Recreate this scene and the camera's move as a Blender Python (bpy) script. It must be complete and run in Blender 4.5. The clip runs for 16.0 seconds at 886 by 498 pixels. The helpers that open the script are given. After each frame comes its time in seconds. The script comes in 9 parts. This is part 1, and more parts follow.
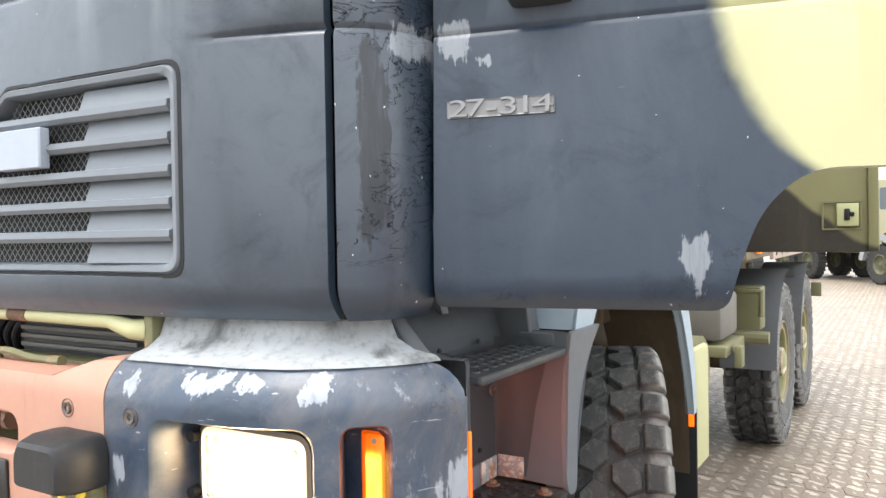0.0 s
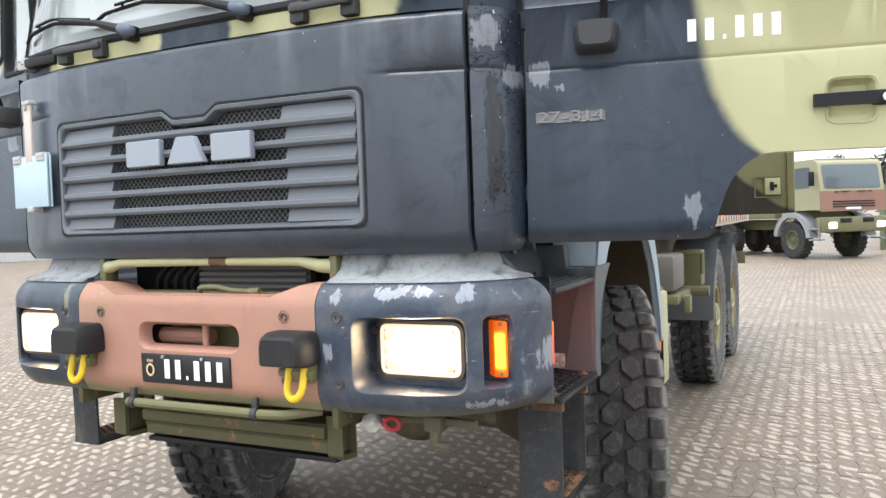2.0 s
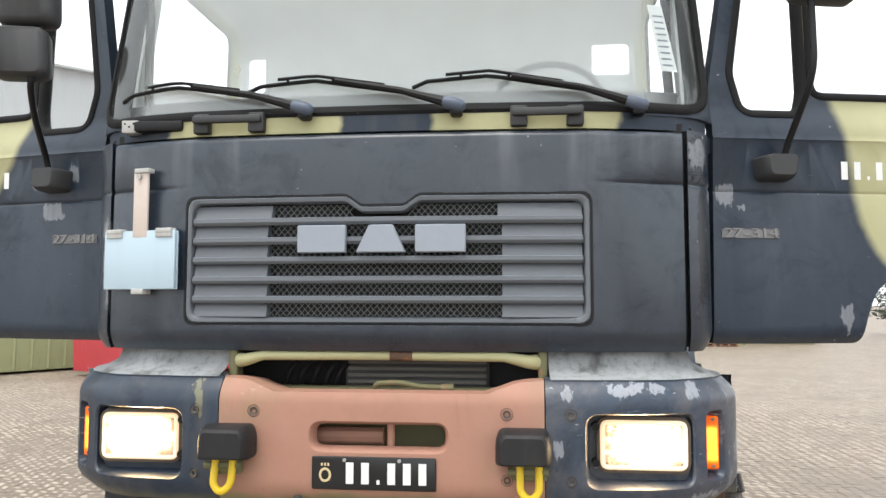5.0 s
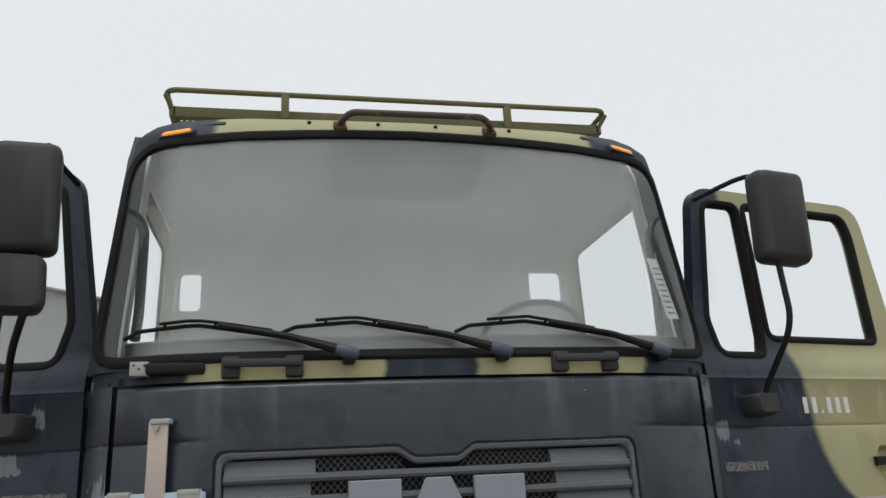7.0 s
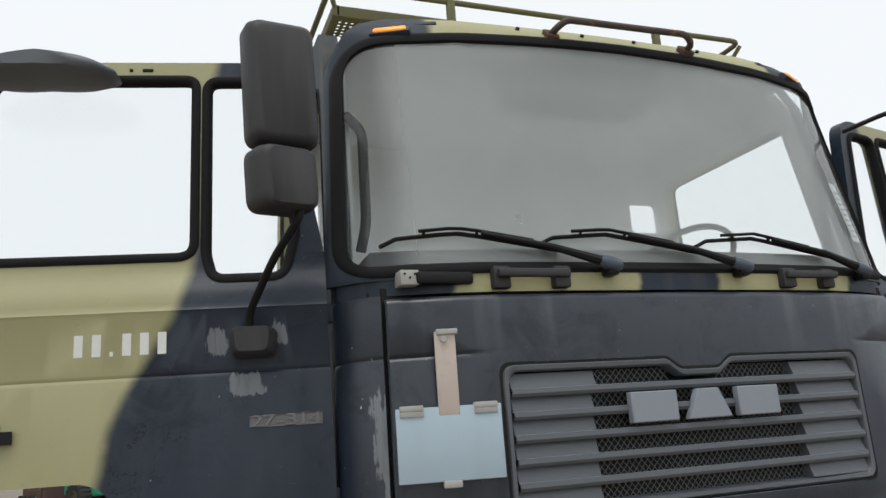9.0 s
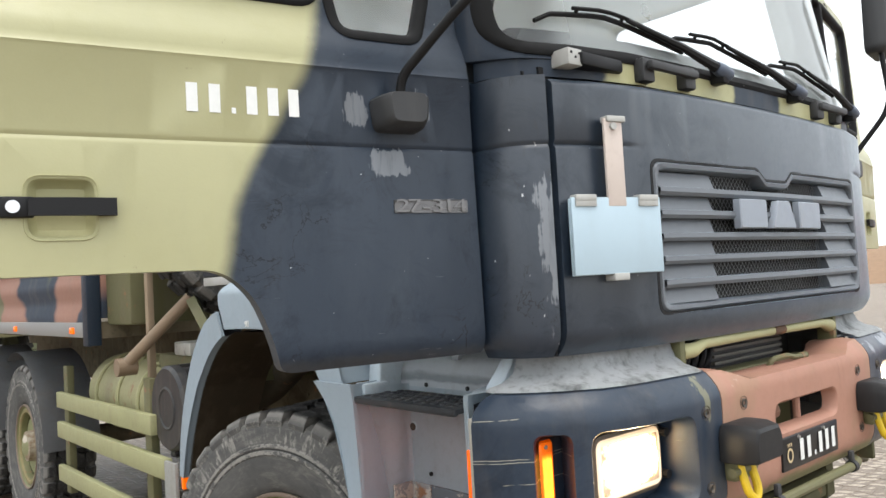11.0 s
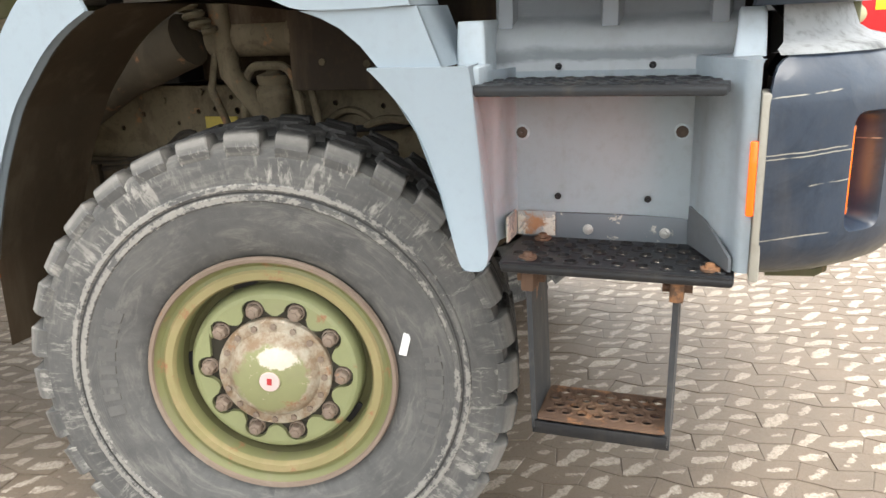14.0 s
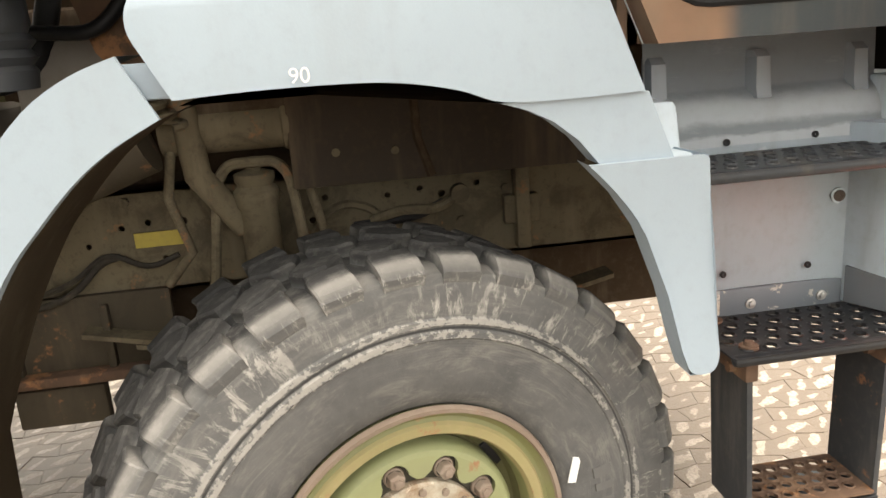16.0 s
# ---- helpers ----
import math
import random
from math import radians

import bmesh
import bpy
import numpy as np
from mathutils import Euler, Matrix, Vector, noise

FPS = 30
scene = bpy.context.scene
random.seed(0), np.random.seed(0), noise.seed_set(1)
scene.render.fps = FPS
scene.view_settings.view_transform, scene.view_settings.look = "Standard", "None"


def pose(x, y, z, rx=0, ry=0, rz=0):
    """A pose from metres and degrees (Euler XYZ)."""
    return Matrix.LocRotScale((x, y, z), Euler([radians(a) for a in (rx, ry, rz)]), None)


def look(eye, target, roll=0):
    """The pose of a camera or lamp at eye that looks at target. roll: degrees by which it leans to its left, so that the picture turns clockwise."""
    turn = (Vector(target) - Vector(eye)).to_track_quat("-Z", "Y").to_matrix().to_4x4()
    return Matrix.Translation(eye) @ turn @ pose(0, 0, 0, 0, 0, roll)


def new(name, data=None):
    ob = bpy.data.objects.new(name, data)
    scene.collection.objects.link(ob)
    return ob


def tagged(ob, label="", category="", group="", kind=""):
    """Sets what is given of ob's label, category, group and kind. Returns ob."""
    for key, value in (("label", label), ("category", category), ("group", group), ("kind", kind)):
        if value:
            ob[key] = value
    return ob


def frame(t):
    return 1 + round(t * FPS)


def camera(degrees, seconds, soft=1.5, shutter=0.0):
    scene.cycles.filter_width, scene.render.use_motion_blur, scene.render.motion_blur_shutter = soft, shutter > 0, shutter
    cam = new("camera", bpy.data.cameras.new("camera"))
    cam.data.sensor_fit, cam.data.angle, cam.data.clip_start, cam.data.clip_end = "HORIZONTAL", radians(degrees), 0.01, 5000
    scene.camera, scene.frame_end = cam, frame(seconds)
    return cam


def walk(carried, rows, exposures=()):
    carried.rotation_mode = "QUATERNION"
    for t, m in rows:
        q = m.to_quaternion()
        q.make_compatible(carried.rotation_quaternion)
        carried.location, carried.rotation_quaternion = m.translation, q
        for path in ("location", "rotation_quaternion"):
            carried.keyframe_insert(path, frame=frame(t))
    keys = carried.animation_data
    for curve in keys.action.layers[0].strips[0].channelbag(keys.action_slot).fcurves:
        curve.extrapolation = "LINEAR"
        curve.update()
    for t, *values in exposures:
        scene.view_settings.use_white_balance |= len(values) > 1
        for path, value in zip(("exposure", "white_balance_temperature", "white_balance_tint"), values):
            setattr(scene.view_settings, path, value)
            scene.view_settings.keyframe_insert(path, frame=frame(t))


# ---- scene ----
cam = camera(59.8, 16.0)
METRES, EYE, TILT, LEAN, TURN = 9.3, 1.665, 0.0, 0.0, 30.9
X0, Y0 = 2.019, -1.026
ROWS = [
    (0.0, 0.0, 0.0, 0.0, -0.02, -0.97, 0.89),
    (0.5, -0.0103, -0.033, -0.0041, 1.36, -2.75, 1.63),
    (1.0, -0.0304, -0.0601, -0.0057, -1.09, -2.72, 2.95),
    (1.5, -0.0429, -0.0799, -0.0075, -3.42, -2.62, 2.67),
    (2.0, -0.057, -0.0965, -0.0071, -5.24, -2.06, 1.94),
    (2.5, -0.0858, -0.1017, -0.0074, -8.73, -1.53, 1.51),
    (3.0, -0.1132, -0.0963, -0.0105, -10.15, -1.98, 0.72),
    (5.5, -0.2543, -0.0511, 0.0062, -27.83, 7.27, 0.13),
    (6.0, -0.2787, -0.0438, 0.0139, -29.62, 11.05, 0.16),
    (6.5, -0.2928, -0.0233, 0.0185, -33.52, 15.32, 0.66),
    (7.0, -0.316, -0.0031, 0.0253, -41.78, 17.19, 2.71),
    (7.5, -0.3417, 0.021, 0.0259, -45.73, 17.88, 4.02),
    (8.0, -0.3574, 0.0522, 0.0254, -45.87, 17.38, 3.7),
    (8.5, -0.3819, 0.0811, 0.0225, -48.36, 15.06, 3.55),
    (9.0, -0.402, 0.1087, 0.0203, -50.99, 13.33, 3.94),
    (11.5, -0.4409, 0.2717, -0.0002, -78.22, -0.43, 2.73),
    (12.0, -0.4328, 0.2978, -0.007, -83.86, -4.0, 2.61),
    (12.5, -0.4141, 0.3247, -0.0144, -87.53, -9.66, 2.62),
    (13.0, -0.4046, 0.3543, -0.0152, -91.66, -13.59, 3.11),
    (13.5, -0.3851, 0.3763, -0.0171, -96.18, -15.12, 2.41),
    (14.0, -0.3606, 0.3982, -0.0172, -101.51, -16.98, 2.32),
    (14.5, -0.343, 0.4267, -0.0086, -112.37, -17.77, 4.19),
    (15.0, -0.3231, 0.4465, -0.0076, -119.62, -16.1, 5.46),
    (15.5, -0.2991, 0.4664, -0.0051, -123.9, -15.82, 5.96),
    (16.0, -0.2788, 0.4928, -0.0022, -129.34, -15.56, 4.1),
]
EXPOSURES = [(0.0, 1.95, 6350, 10), (0.5, 1.74, 6200, 10), (1.5, 1.48, 6150, 10), (3.0, 1.28, 6250, 10), (5.5, 1.05, 6500, 10), (6.0, 0.85, 6500, 10), (6.5, 0.5, 6500, 10), (7.0, -0.15, 6500, 10), (7.5, -0.24, 6350, 10), (8.0, -0.2, 6250, 10), (8.5, -0.05, 6500, 10), (9.0, 0.08, 6500, 10),
             (11.5, 1.25, 6400, 10), (12.5, 1.55, 6500, 10), (14.0, 1.96, 6600, 10), (14.5, 1.92, 6800, 10), (15.5, 2.02, 7200, 12), (16.0, 2.02, 7400, 12)]
walk(cam, [(t, pose(X0, Y0, EYE, TILT, LEAN, TURN) @ pose(METRES * x, METRES * y, METRES * z, 90 + pitch, roll, yaw)) for t, x, y, z, yaw, pitch, roll in ROWS],
     exposures=EXPOSURES)

# ---- world, sun, exposure ----
world = bpy.data.worlds.new("overcast")
scene.world = world
world.use_nodes = True
wn = world.node_tree
wn.nodes.clear()
sky = wn.nodes.new("ShaderNodeTexSky")
sky.sky_type, sky.sun_disc = "NISHITA", False
sky.sun_elevation, sky.sun_rotation = radians(73), radians(205)
sky.air_density, sky.dust_density, sky.ozone_density = 1.0, 6.0, 1.0
cloud = wn.nodes.new("ShaderNodeMix")
cloud.data_type = "RGBA"
cloud.inputs[0].default_value = 0.86
cloud.inputs[7].default_value = (9.75, 10.1, 10.25, 1)
wn.links.new(sky.outputs[0], cloud.inputs[6])
bg = wn.nodes.new("ShaderNodeBackground")
bg.inputs[1].default_value = 0.1
wn.links.new(cloud.outputs[2], bg.inputs[0])
wo = wn.nodes.new("ShaderNodeOutputWorld")
wn.links.new(bg.outputs[0], wo.inputs[0])
sun = new("sun", bpy.data.lights.new("sun", "SUN"))
sun.data.energy, sun.data.angle, sun.data.color = 0.8, radians(25), (1.0, 0.96, 0.9)
sun.matrix_world = look((-1.2, -3.4, 9.5), (0, 0, 0))


# ---- materials ----
class G:
    """A small node graph for one material."""

    def __init__(s, name):
        s.m = bpy.data.materials.new(name)
        s.m.use_nodes = True
        s.t = s.m.node_tree
        s.b = s.t.nodes["Principled BSDF"]
        s.co = s.t.nodes.new("ShaderNodeTexCoord").outputs["Object"]
        s.x = s.y = s.z = None
        s.matte = None  # where scratches and grime take the gloss away

    def put(s, sock, v):
        if isinstance(v, bpy.types.NodeSocket):
            s.t.links.new(v, sock)
        elif isinstance(v, tuple):
            sock.default_value = (*v, 1) if len(v) == 3 and len(sock.default_value) == 4 else v
        else:
            sock.default_value = v

    def xyz(s):
        if s.x is None:
            n = s.t.nodes.new("ShaderNodeSeparateXYZ")
            s.t.links.new(s.co, n.inputs[0])
            s.x, s.y, s.z = n.outputs
        return s.x, s.y, s.z

    def f(s, op, a, b=0.0, c=0.0):
        n = s.t.nodes.new("ShaderNodeMath")
        n.operation = op
        for i, v in enumerate((a, b, c)):
            s.put(n.inputs[i], v)
        return n.outputs[0]

    def noise(s, scale, detail=4.0, rough=0.55, co=None, dist=0.0, stretch=None):
        n = s.t.nodes.new("ShaderNodeTexNoise")
        n.inputs["Scale"].default_value, n.inputs["Detail"].default_value = scale, detail
        n.inputs["Roughness"].default_value, n.inputs["Distortion"].default_value = rough, dist
        co = co or s.co
        if stretch:
            k = s.t.nodes.new("ShaderNodeMapping")
            k.inputs["Scale"].default_value = stretch
            s.t.links.new(co, k.inputs[0])
            co = k.outputs[0]
        s.t.links.new(co, n.inputs["Vector"])
        return n.outputs["Fac"]

    def ss(s, v, lo, hi):
        n = s.t.nodes.new("ShaderNodeMapRange")
        n.interpolation_type = "SMOOTHSTEP"
        s.put(n.inputs[0], v)
        s.put(n.inputs[1], lo)
        s.put(n.inputs[2], hi)
        return n.outputs[0]

    def mix(s, fac, a, b):
        n = s.t.nodes.new("ShaderNodeMix")
        n.data_type = "RGBA"
        s.put(n.inputs[0], fac)
        s.put(n.inputs[6], a)
        s.put(n.inputs[7], b)
        return n.outputs[2]

    def patch(s, a, b, ca, cb, ha, hb, rag=0.02, scale=40.0):
        """A ragged patch round (ca, cb) with half sizes ha, hb in the coordinates a, b."""
        da = s.f("POWER", s.f("DIVIDE", s.f("ABSOLUTE", s.f("SUBTRACT", a, ca)), ha), 3.0)
        db = s.f("POWER", s.f("DIVIDE", s.f("ABSOLUTE", s.f("SUBTRACT", b, cb)), hb), 3.0)
        d = s.f("MULTIPLY", s.f("SUBTRACT", s.f("POWER", s.f("ADD", da, db), 0.3333), 1.0), min(ha, hb))
        n = s.f("ADD", s.f("MULTIPLY", s.f("SUBTRACT", s.noise(scale * 2.2, 4, 0.6, stretch=(1, 1, 0.14)), 0.5), rag * 2.6),
                s.f("MULTIPLY", s.f("SUBTRACT", s.noise(scale * 0.5, 3, 0.6), 0.5), rag * 2.6))
        brush = s.ss(s.noise(scale * 2.0, 4, 0.6, stretch=(1, 1, 0.12)), 0.28, 0.52)
        return s.f("MULTIPLY", s.ss(s.f("ADD", d, n), 0.003, -0.003), s.f("ADD", s.f("MULTIPLY", brush, 0.35), 0.65))

    def rnd(s):
        return s.t.nodes.new("ShaderNodeObjectInfo").outputs["Random"]

    def done(s, col, rough=0.5, metal=0.0, bump=None, bstr=0.2, bdist=0.002, spec=0.5, dusty=0.0):
        s.put(s.b.inputs["Base Color"], col)
        s.put(s.b.inputs["Roughness"], rough)
        s.put(s.b.inputs["Metallic"], metal)
        s.put(s.b.inputs["Specular IOR Level"], spec if s.matte is None else s.f("MULTIPLY", s.f("SUBTRACT", 1.0, s.matte), spec))
        s.b.inputs["Sheen Weight"].default_value = dusty
        s.b.inputs["Sheen Roughness"].default_value = 0.4
        s.b.inputs["Sheen Tint"].default_value = (0.70, 0.85, 1.0, 1)
        if bump is not None:
            n = s.t.nodes.new("ShaderNodeBump")
            n.inputs["Strength"].default_value, n.inputs["Distance"].default_value = bstr, bdist
            s.t.links.new(bump, n.inputs["Height"])
            s.t.links.new(n.outputs[0], s.b.inputs["Normal"])
        return s.m


def sh(c, k):
    return tuple(min(1.0, v * k) for v in c)


DARK = (0.0128, 0.0226, 0.0390)
SAND = (0.40, 0.385, 0.21)
OLIVE = (0.135, 0.130, 0.062)
PINK = (0.355, 0.185, 0.132)
PRIMER = (0.21, 0.225, 0.245)
PALE = (0.391, 0.475, 0.540)
RUST = (0.165, 0.083, 0.042)
DIRT = (0.20, 0.165, 0.125)
GREYD = (0.15, 0.16, 0.175)


def paint(name, base, rough=0.55, var=0.14, dust=0.18, chips=0.0, chip=PRIMER, extra=None, rust=0.0, grime=DIRT, spec=0.4, dusty=0.0):
    """Sprayed or plastic surface: broad fading, fine grain, dust, chips, rust."""
    g = G(name)
    broad = g.noise(2.2, 5, 0.6)
    fine = g.noise(38, 6, 0.65)
    col = extra(g, base) if extra else base
    if isinstance(col, tuple):
        col = g.mix(broad, sh(col, 1 - var), sh(col, 1 + var))
    else:
        col = g.mix(g.f("MULTIPLY", broad, var), col, sh(base, 1.6))
    streak = g.noise(9, 5, 0.6, stretch=(1, 1, 0.16))
    col = g.mix(g.f("MULTIPLY", g.ss(streak, 0.5, 0.75), dust), col, grime)
    col = g.mix(g.f("MULTIPLY", g.ss(fine, 0.45, 0.8), dust * 0.6), col, sh(grime, 0.7))
    if chips:
        c1 = g.ss(g.noise(26, 5, 0.7, dist=0.6), 0.745 - chips, 0.765 - chips)
        col = g.mix(g.f("MULTIPLY", c1, 0.8), col, chip)
    if rust:
        r1 = g.ss(g.noise(11, 6, 0.68), 0.62 - rust, 0.72 - rust)
        col = g.mix(r1, col, g.mix(fine, RUST, sh(RUST, 2.2)))
    r = g.f("ADD", g.f("MULTIPLY", g.f("SUBTRACT", fine, 0.5), 0.25), rough)
    return g.done(col, r, 0.0, g.noise(170, 3, 0.6), 0.12, 0.0015, spec, dusty)


def plain(name, col, rough=0.5, metal=0.0, var=0.12, bstr=0.15, scale=30, spec=0.5):
    g = G(name)
    n = g.noise(scale, 5, 0.6)
    return g.done(g.mix(n, sh(col, 1 - var), sh(col, 1 + var)), g.f("ADD", g.f("MULTIPLY", n, 0.2), rough - 0.1), metal, g.noise(scale * 6, 3), bstr, 0.001, spec)


def lamp_mat(name, col, strength, base):
    g = G(name)
    g.b.inputs["Emission Color"].default_value = (*col, 1)
    g.b.inputs["Emission Strength"].default_value = strength
    return g.done(base, 0.15, 0.0, g.noise(120, 2), 0.2, 0.002)


def glass_mat(name, tint, film, film_col=(0.6, 0.62, 0.62), gloss=1.0, clear=()):
    """Thin pane: clear with Fresnel gloss and a pale film for dust and reflected sky."""
    m = bpy.data.materials.new(name)
    m.use_nodes = True
    t = m.node_tree
    t.nodes.clear()
    tr = t.nodes.new("ShaderNodeBsdfTransparent")
    tr.inputs[0].default_value = (*tint, 1)
    gl = t.nodes.new("ShaderNodeBsdfGlossy")
    gl.inputs["Roughness"].default_value = 0.02
    gl.inputs["Color"].default_value = (gloss, gloss, gloss, 1)
    fr = t.nodes.new("ShaderNodeFresnel")
    fr.inputs[0].default_value = 1.5
    a = t.nodes.new("ShaderNodeMixShader")
    t.links.new(fr.outputs[0], a.inputs[0])
    t.links.new(tr.outputs[0], a.inputs[1])
    t.links.new(gl.outputs[0], a.inputs[2])
    di = t.nodes.new("ShaderNodeBsdfDiffuse")
    di.inputs[0].default_value = (*film_col, 1)
    no = t.nodes.new("ShaderNodeTexNoise")
    no.inputs["Scale"].default_value, no.inputs["Detail"].default_value = 3, 6
    co = t.nodes.new("ShaderNodeTexCoord")
    t.links.new(co.outputs["Object"], no.inputs["Vector"])
    mr = t.nodes.new("ShaderNodeMapRange")
    mr.inputs[3].default_value, mr.inputs[4].default_value = film * 0.88, film * 1.12
    t.links.new(no.outputs["Fac"], mr.inputs[0])
    b = t.nodes.new("ShaderNodeMixShader")
    film_out = mr.outputs[0]
    if clear:
        # film thinned towards the swept-back sides to imitate their weaker sky reflection
        xyz = t.nodes.new("ShaderNodeSeparateXYZ")
        t.links.new(co.outputs["Object"], xyz.inputs[0])
        ab = t.nodes.new("ShaderNodeMath")
        ab.operation = "ABSOLUTE"
        t.links.new(xyz.outputs[0], ab.inputs[0])
        fall = t.nodes.new("ShaderNodeMapRange")
        fall.interpolation_type = "SMOOTHSTEP"
        for k, v in enumerate((clear[0], clear[1], 1.0, 0.15)):
            fall.inputs[k + 1].default_value = v
        t.links.new(ab.outputs[0], fall.inputs[0])
        mul = t.nodes.new("ShaderNodeMath")
        mul.operation = "MULTIPLY"
        t.links.new(film_out, mul.inputs[0])
        t.links.new(fall.outputs[0], mul.inputs[1])
        film_out = mul.outputs[0]
    t.links.new(film_out, b.inputs[0])
    t.links.new(a.outputs[0], b.inputs[1])
    t.links.new(di.outputs[0], b.inputs[2])
    o = t.nodes.new("ShaderNodeOutputMaterial")
    t.links.new(b.outputs[0], o.inputs[0])
    return m


def curve_mask(g, v, stops, a, soft=0.025):
    """1 where a lies beyond the curve a(v); stops: (v, a) from low to high v, a up to 1.3."""
    lo, hi = stops[0][0], stops[-1][0]
    r = g.t.nodes.new("ShaderNodeValToRGB")
    r.color_ramp.interpolation = "B_SPLINE"
    el = r.color_ramp.elements
    while len(el) < len(stops):
        el.new(0.5)
    for e, (p, q) in zip(el, stops):
        e.position = (p - lo) / (hi - lo)
        e.color = (q / 1.3, q / 1.3, q / 1.3, 1)
    mr = g.t.nodes.new("ShaderNodeMapRange")
    g.put(mr.inputs[0], v)
    mr.inputs[1].default_value, mr.inputs[2].default_value = lo, hi
    g.t.links.new(mr.outputs[0], r.inputs[0])
    sep = g.t.nodes.new("ShaderNodeSeparateColor")
    g.t.links.new(r.outputs[0], sep.inputs[0])
    lim = g.f("MULTIPLY", sep.outputs[0], 1.3)
    wob = g.f("MULTIPLY", g.f("SUBTRACT", g.noise(14, 3), 0.5), 0.02)
    return g.ss(g.f("ADD", g.f("SUBTRACT", a, lim), wob), -soft, soft)


DOOR_EDGE = {1: [(1.50, 0.90), (1.77, 0.72), (1.86, 0.645), (1.95, 0.60), (2.05, 0.57), (2.15, 0.565), (2.30, 0.54), (2.46, 0.51), (2.60, 0.46), (3.05, 0.30), (3.16, 0.30)],
             -1: [(1.50, 0.74), (1.78, 0.70), (1.86, 0.69), (1.94, 0.675), (2.02, 0.635), (2.10, 0.59), (2.20, 0.525), (2.30, 0.475), (2.46, 0.435), (2.60, 0.425), (3.05, 0.395), (3.16, 0.36)]}


def wear(g, col):
    """Smudges, wiped haze and hairline scratches of old dark paint."""
    smudge = g.ss(g.noise(4.5, 6, 0.72, dist=1.0), 0.48, 0.68)
    col = g.mix(g.f("MULTIPLY", smudge, 0.45), col, sh(DARK, 0.5))
    haze = g.ss(g.noise(3.0, 6, 0.75, stretch=(1, 1, 0.45), dist=0.6), 0.52, 0.76)
    col = g.mix(g.f("MULTIPLY", haze, 0.20), col, (0.075, 0.090, 0.102))
    hair = g.ss(g.f("ABSOLUTE", g.f("SUBTRACT", g.noise(6, 5, 0.62, dist=0.8), 0.5)), 0.0085, 0.003)
    hair = g.f("MULTIPLY", hair, g.ss(g.noise(2.3, 4, 0.6), 0.54, 0.64))
    blot = g.ss(g.noise(7.0, 6, 0.72, dist=1.2), 0.50, 0.72)
    g.matte = g.f("MAXIMUM", g.f("MULTIPLY", hair, 0.30), g.f("ADD", g.f("MULTIPLY", smudge, 0.22), g.f("MULTIPLY", blot, 0.18)))
    return g.mix(g.f("MULTIPLY", hair, 0.8), col, (0.004, 0.004, 0.005))


def door_extra(side):
    def fn(g, base):
        x, y, z = g.xyz()
        u = g.f("ABSOLUTE", x)
        col = wear(g, g.mix(g.noise(2.5, 4), sh(DARK, 0.85), sh(DARK, 1.2)))
        m = None
        spots = [(0.527, 1.612, 0.024, 0.05), (0.06, 2.065, 0.032, 0.04), (0.12, 2.02, 0.012, 0.008)] if side > 0 else [(0.36, 2.17, 0.032, 0.04), (0.17, 2.19, 0.022, 0.035), (0.27, 2.04, 0.055, 0.035)]
        for a, b, ha, hb in spots:
            p = g.patch(u, z, a, b, ha, hb, 0.016)
            m = p if m is None else g.f("MAXIMUM", m, p)
        col = g.mix(g.f("MULTIPLY", m, 0.8), col, PRIMER)
        specks = g.ss(g.noise(95, 2, 0.4), 0.775, 0.785)
        col = g.mix(specks, col, (0.5, 0.52, 0.52))
        scratch = g.ss(g.noise(10, 5, 0.6, stretch=(0.3, 1, 2.6), dist=0.5), 0.70, 0.71)
        col = g.mix(g.f("MULTIPLY", scratch, 0.35), col, (0.16, 0.17, 0.18))
        sand = g.mix(g.noise(3, 4), sh(SAND, 0.9), sh(SAND, 1.1))
        sand = g.mix(g.f("MULTIPLY", g.ss(g.noise(30, 4, 0.7), 0.68, 0.72), 0.5), sand, (0.16, 0.14, 0.085))
        col = g.mix(curve_mask(g, z, DOOR_EDGE[side], u), col, sand)
        hem = g.ss(g.f("ADD", z, g.f("MULTIPLY", g.noise(12, 5, 0.7), 0.05)), 1.575, 1.55)
        return g.mix(g.f("MULTIPLY", hem, 0.45), col, (0.055, 0.05, 0.045))
    return fn


def front_extra(g, base):
    x, y, z = g.xyz()
    col = wear(g, g.mix(g.noise(2.0, 5), sh(DARK, 0.55), sh(DARK, 0.95)))
    run = g.f("MULTIPLY", g.ss(g.noise(5, 4, 0.5, stretch=(1, 1, 0.10)), 0.56, 0.72), g.ss(z, 1.95, 2.25))
    col = g.mix(g.f("MULTIPLY", run, 0.35), col, PRIMER)
    specks = g.ss(g.noise(90, 2, 0.4), 0.79, 0.80)
    return g.mix(specks, col, (0.45, 0.47, 0.48))


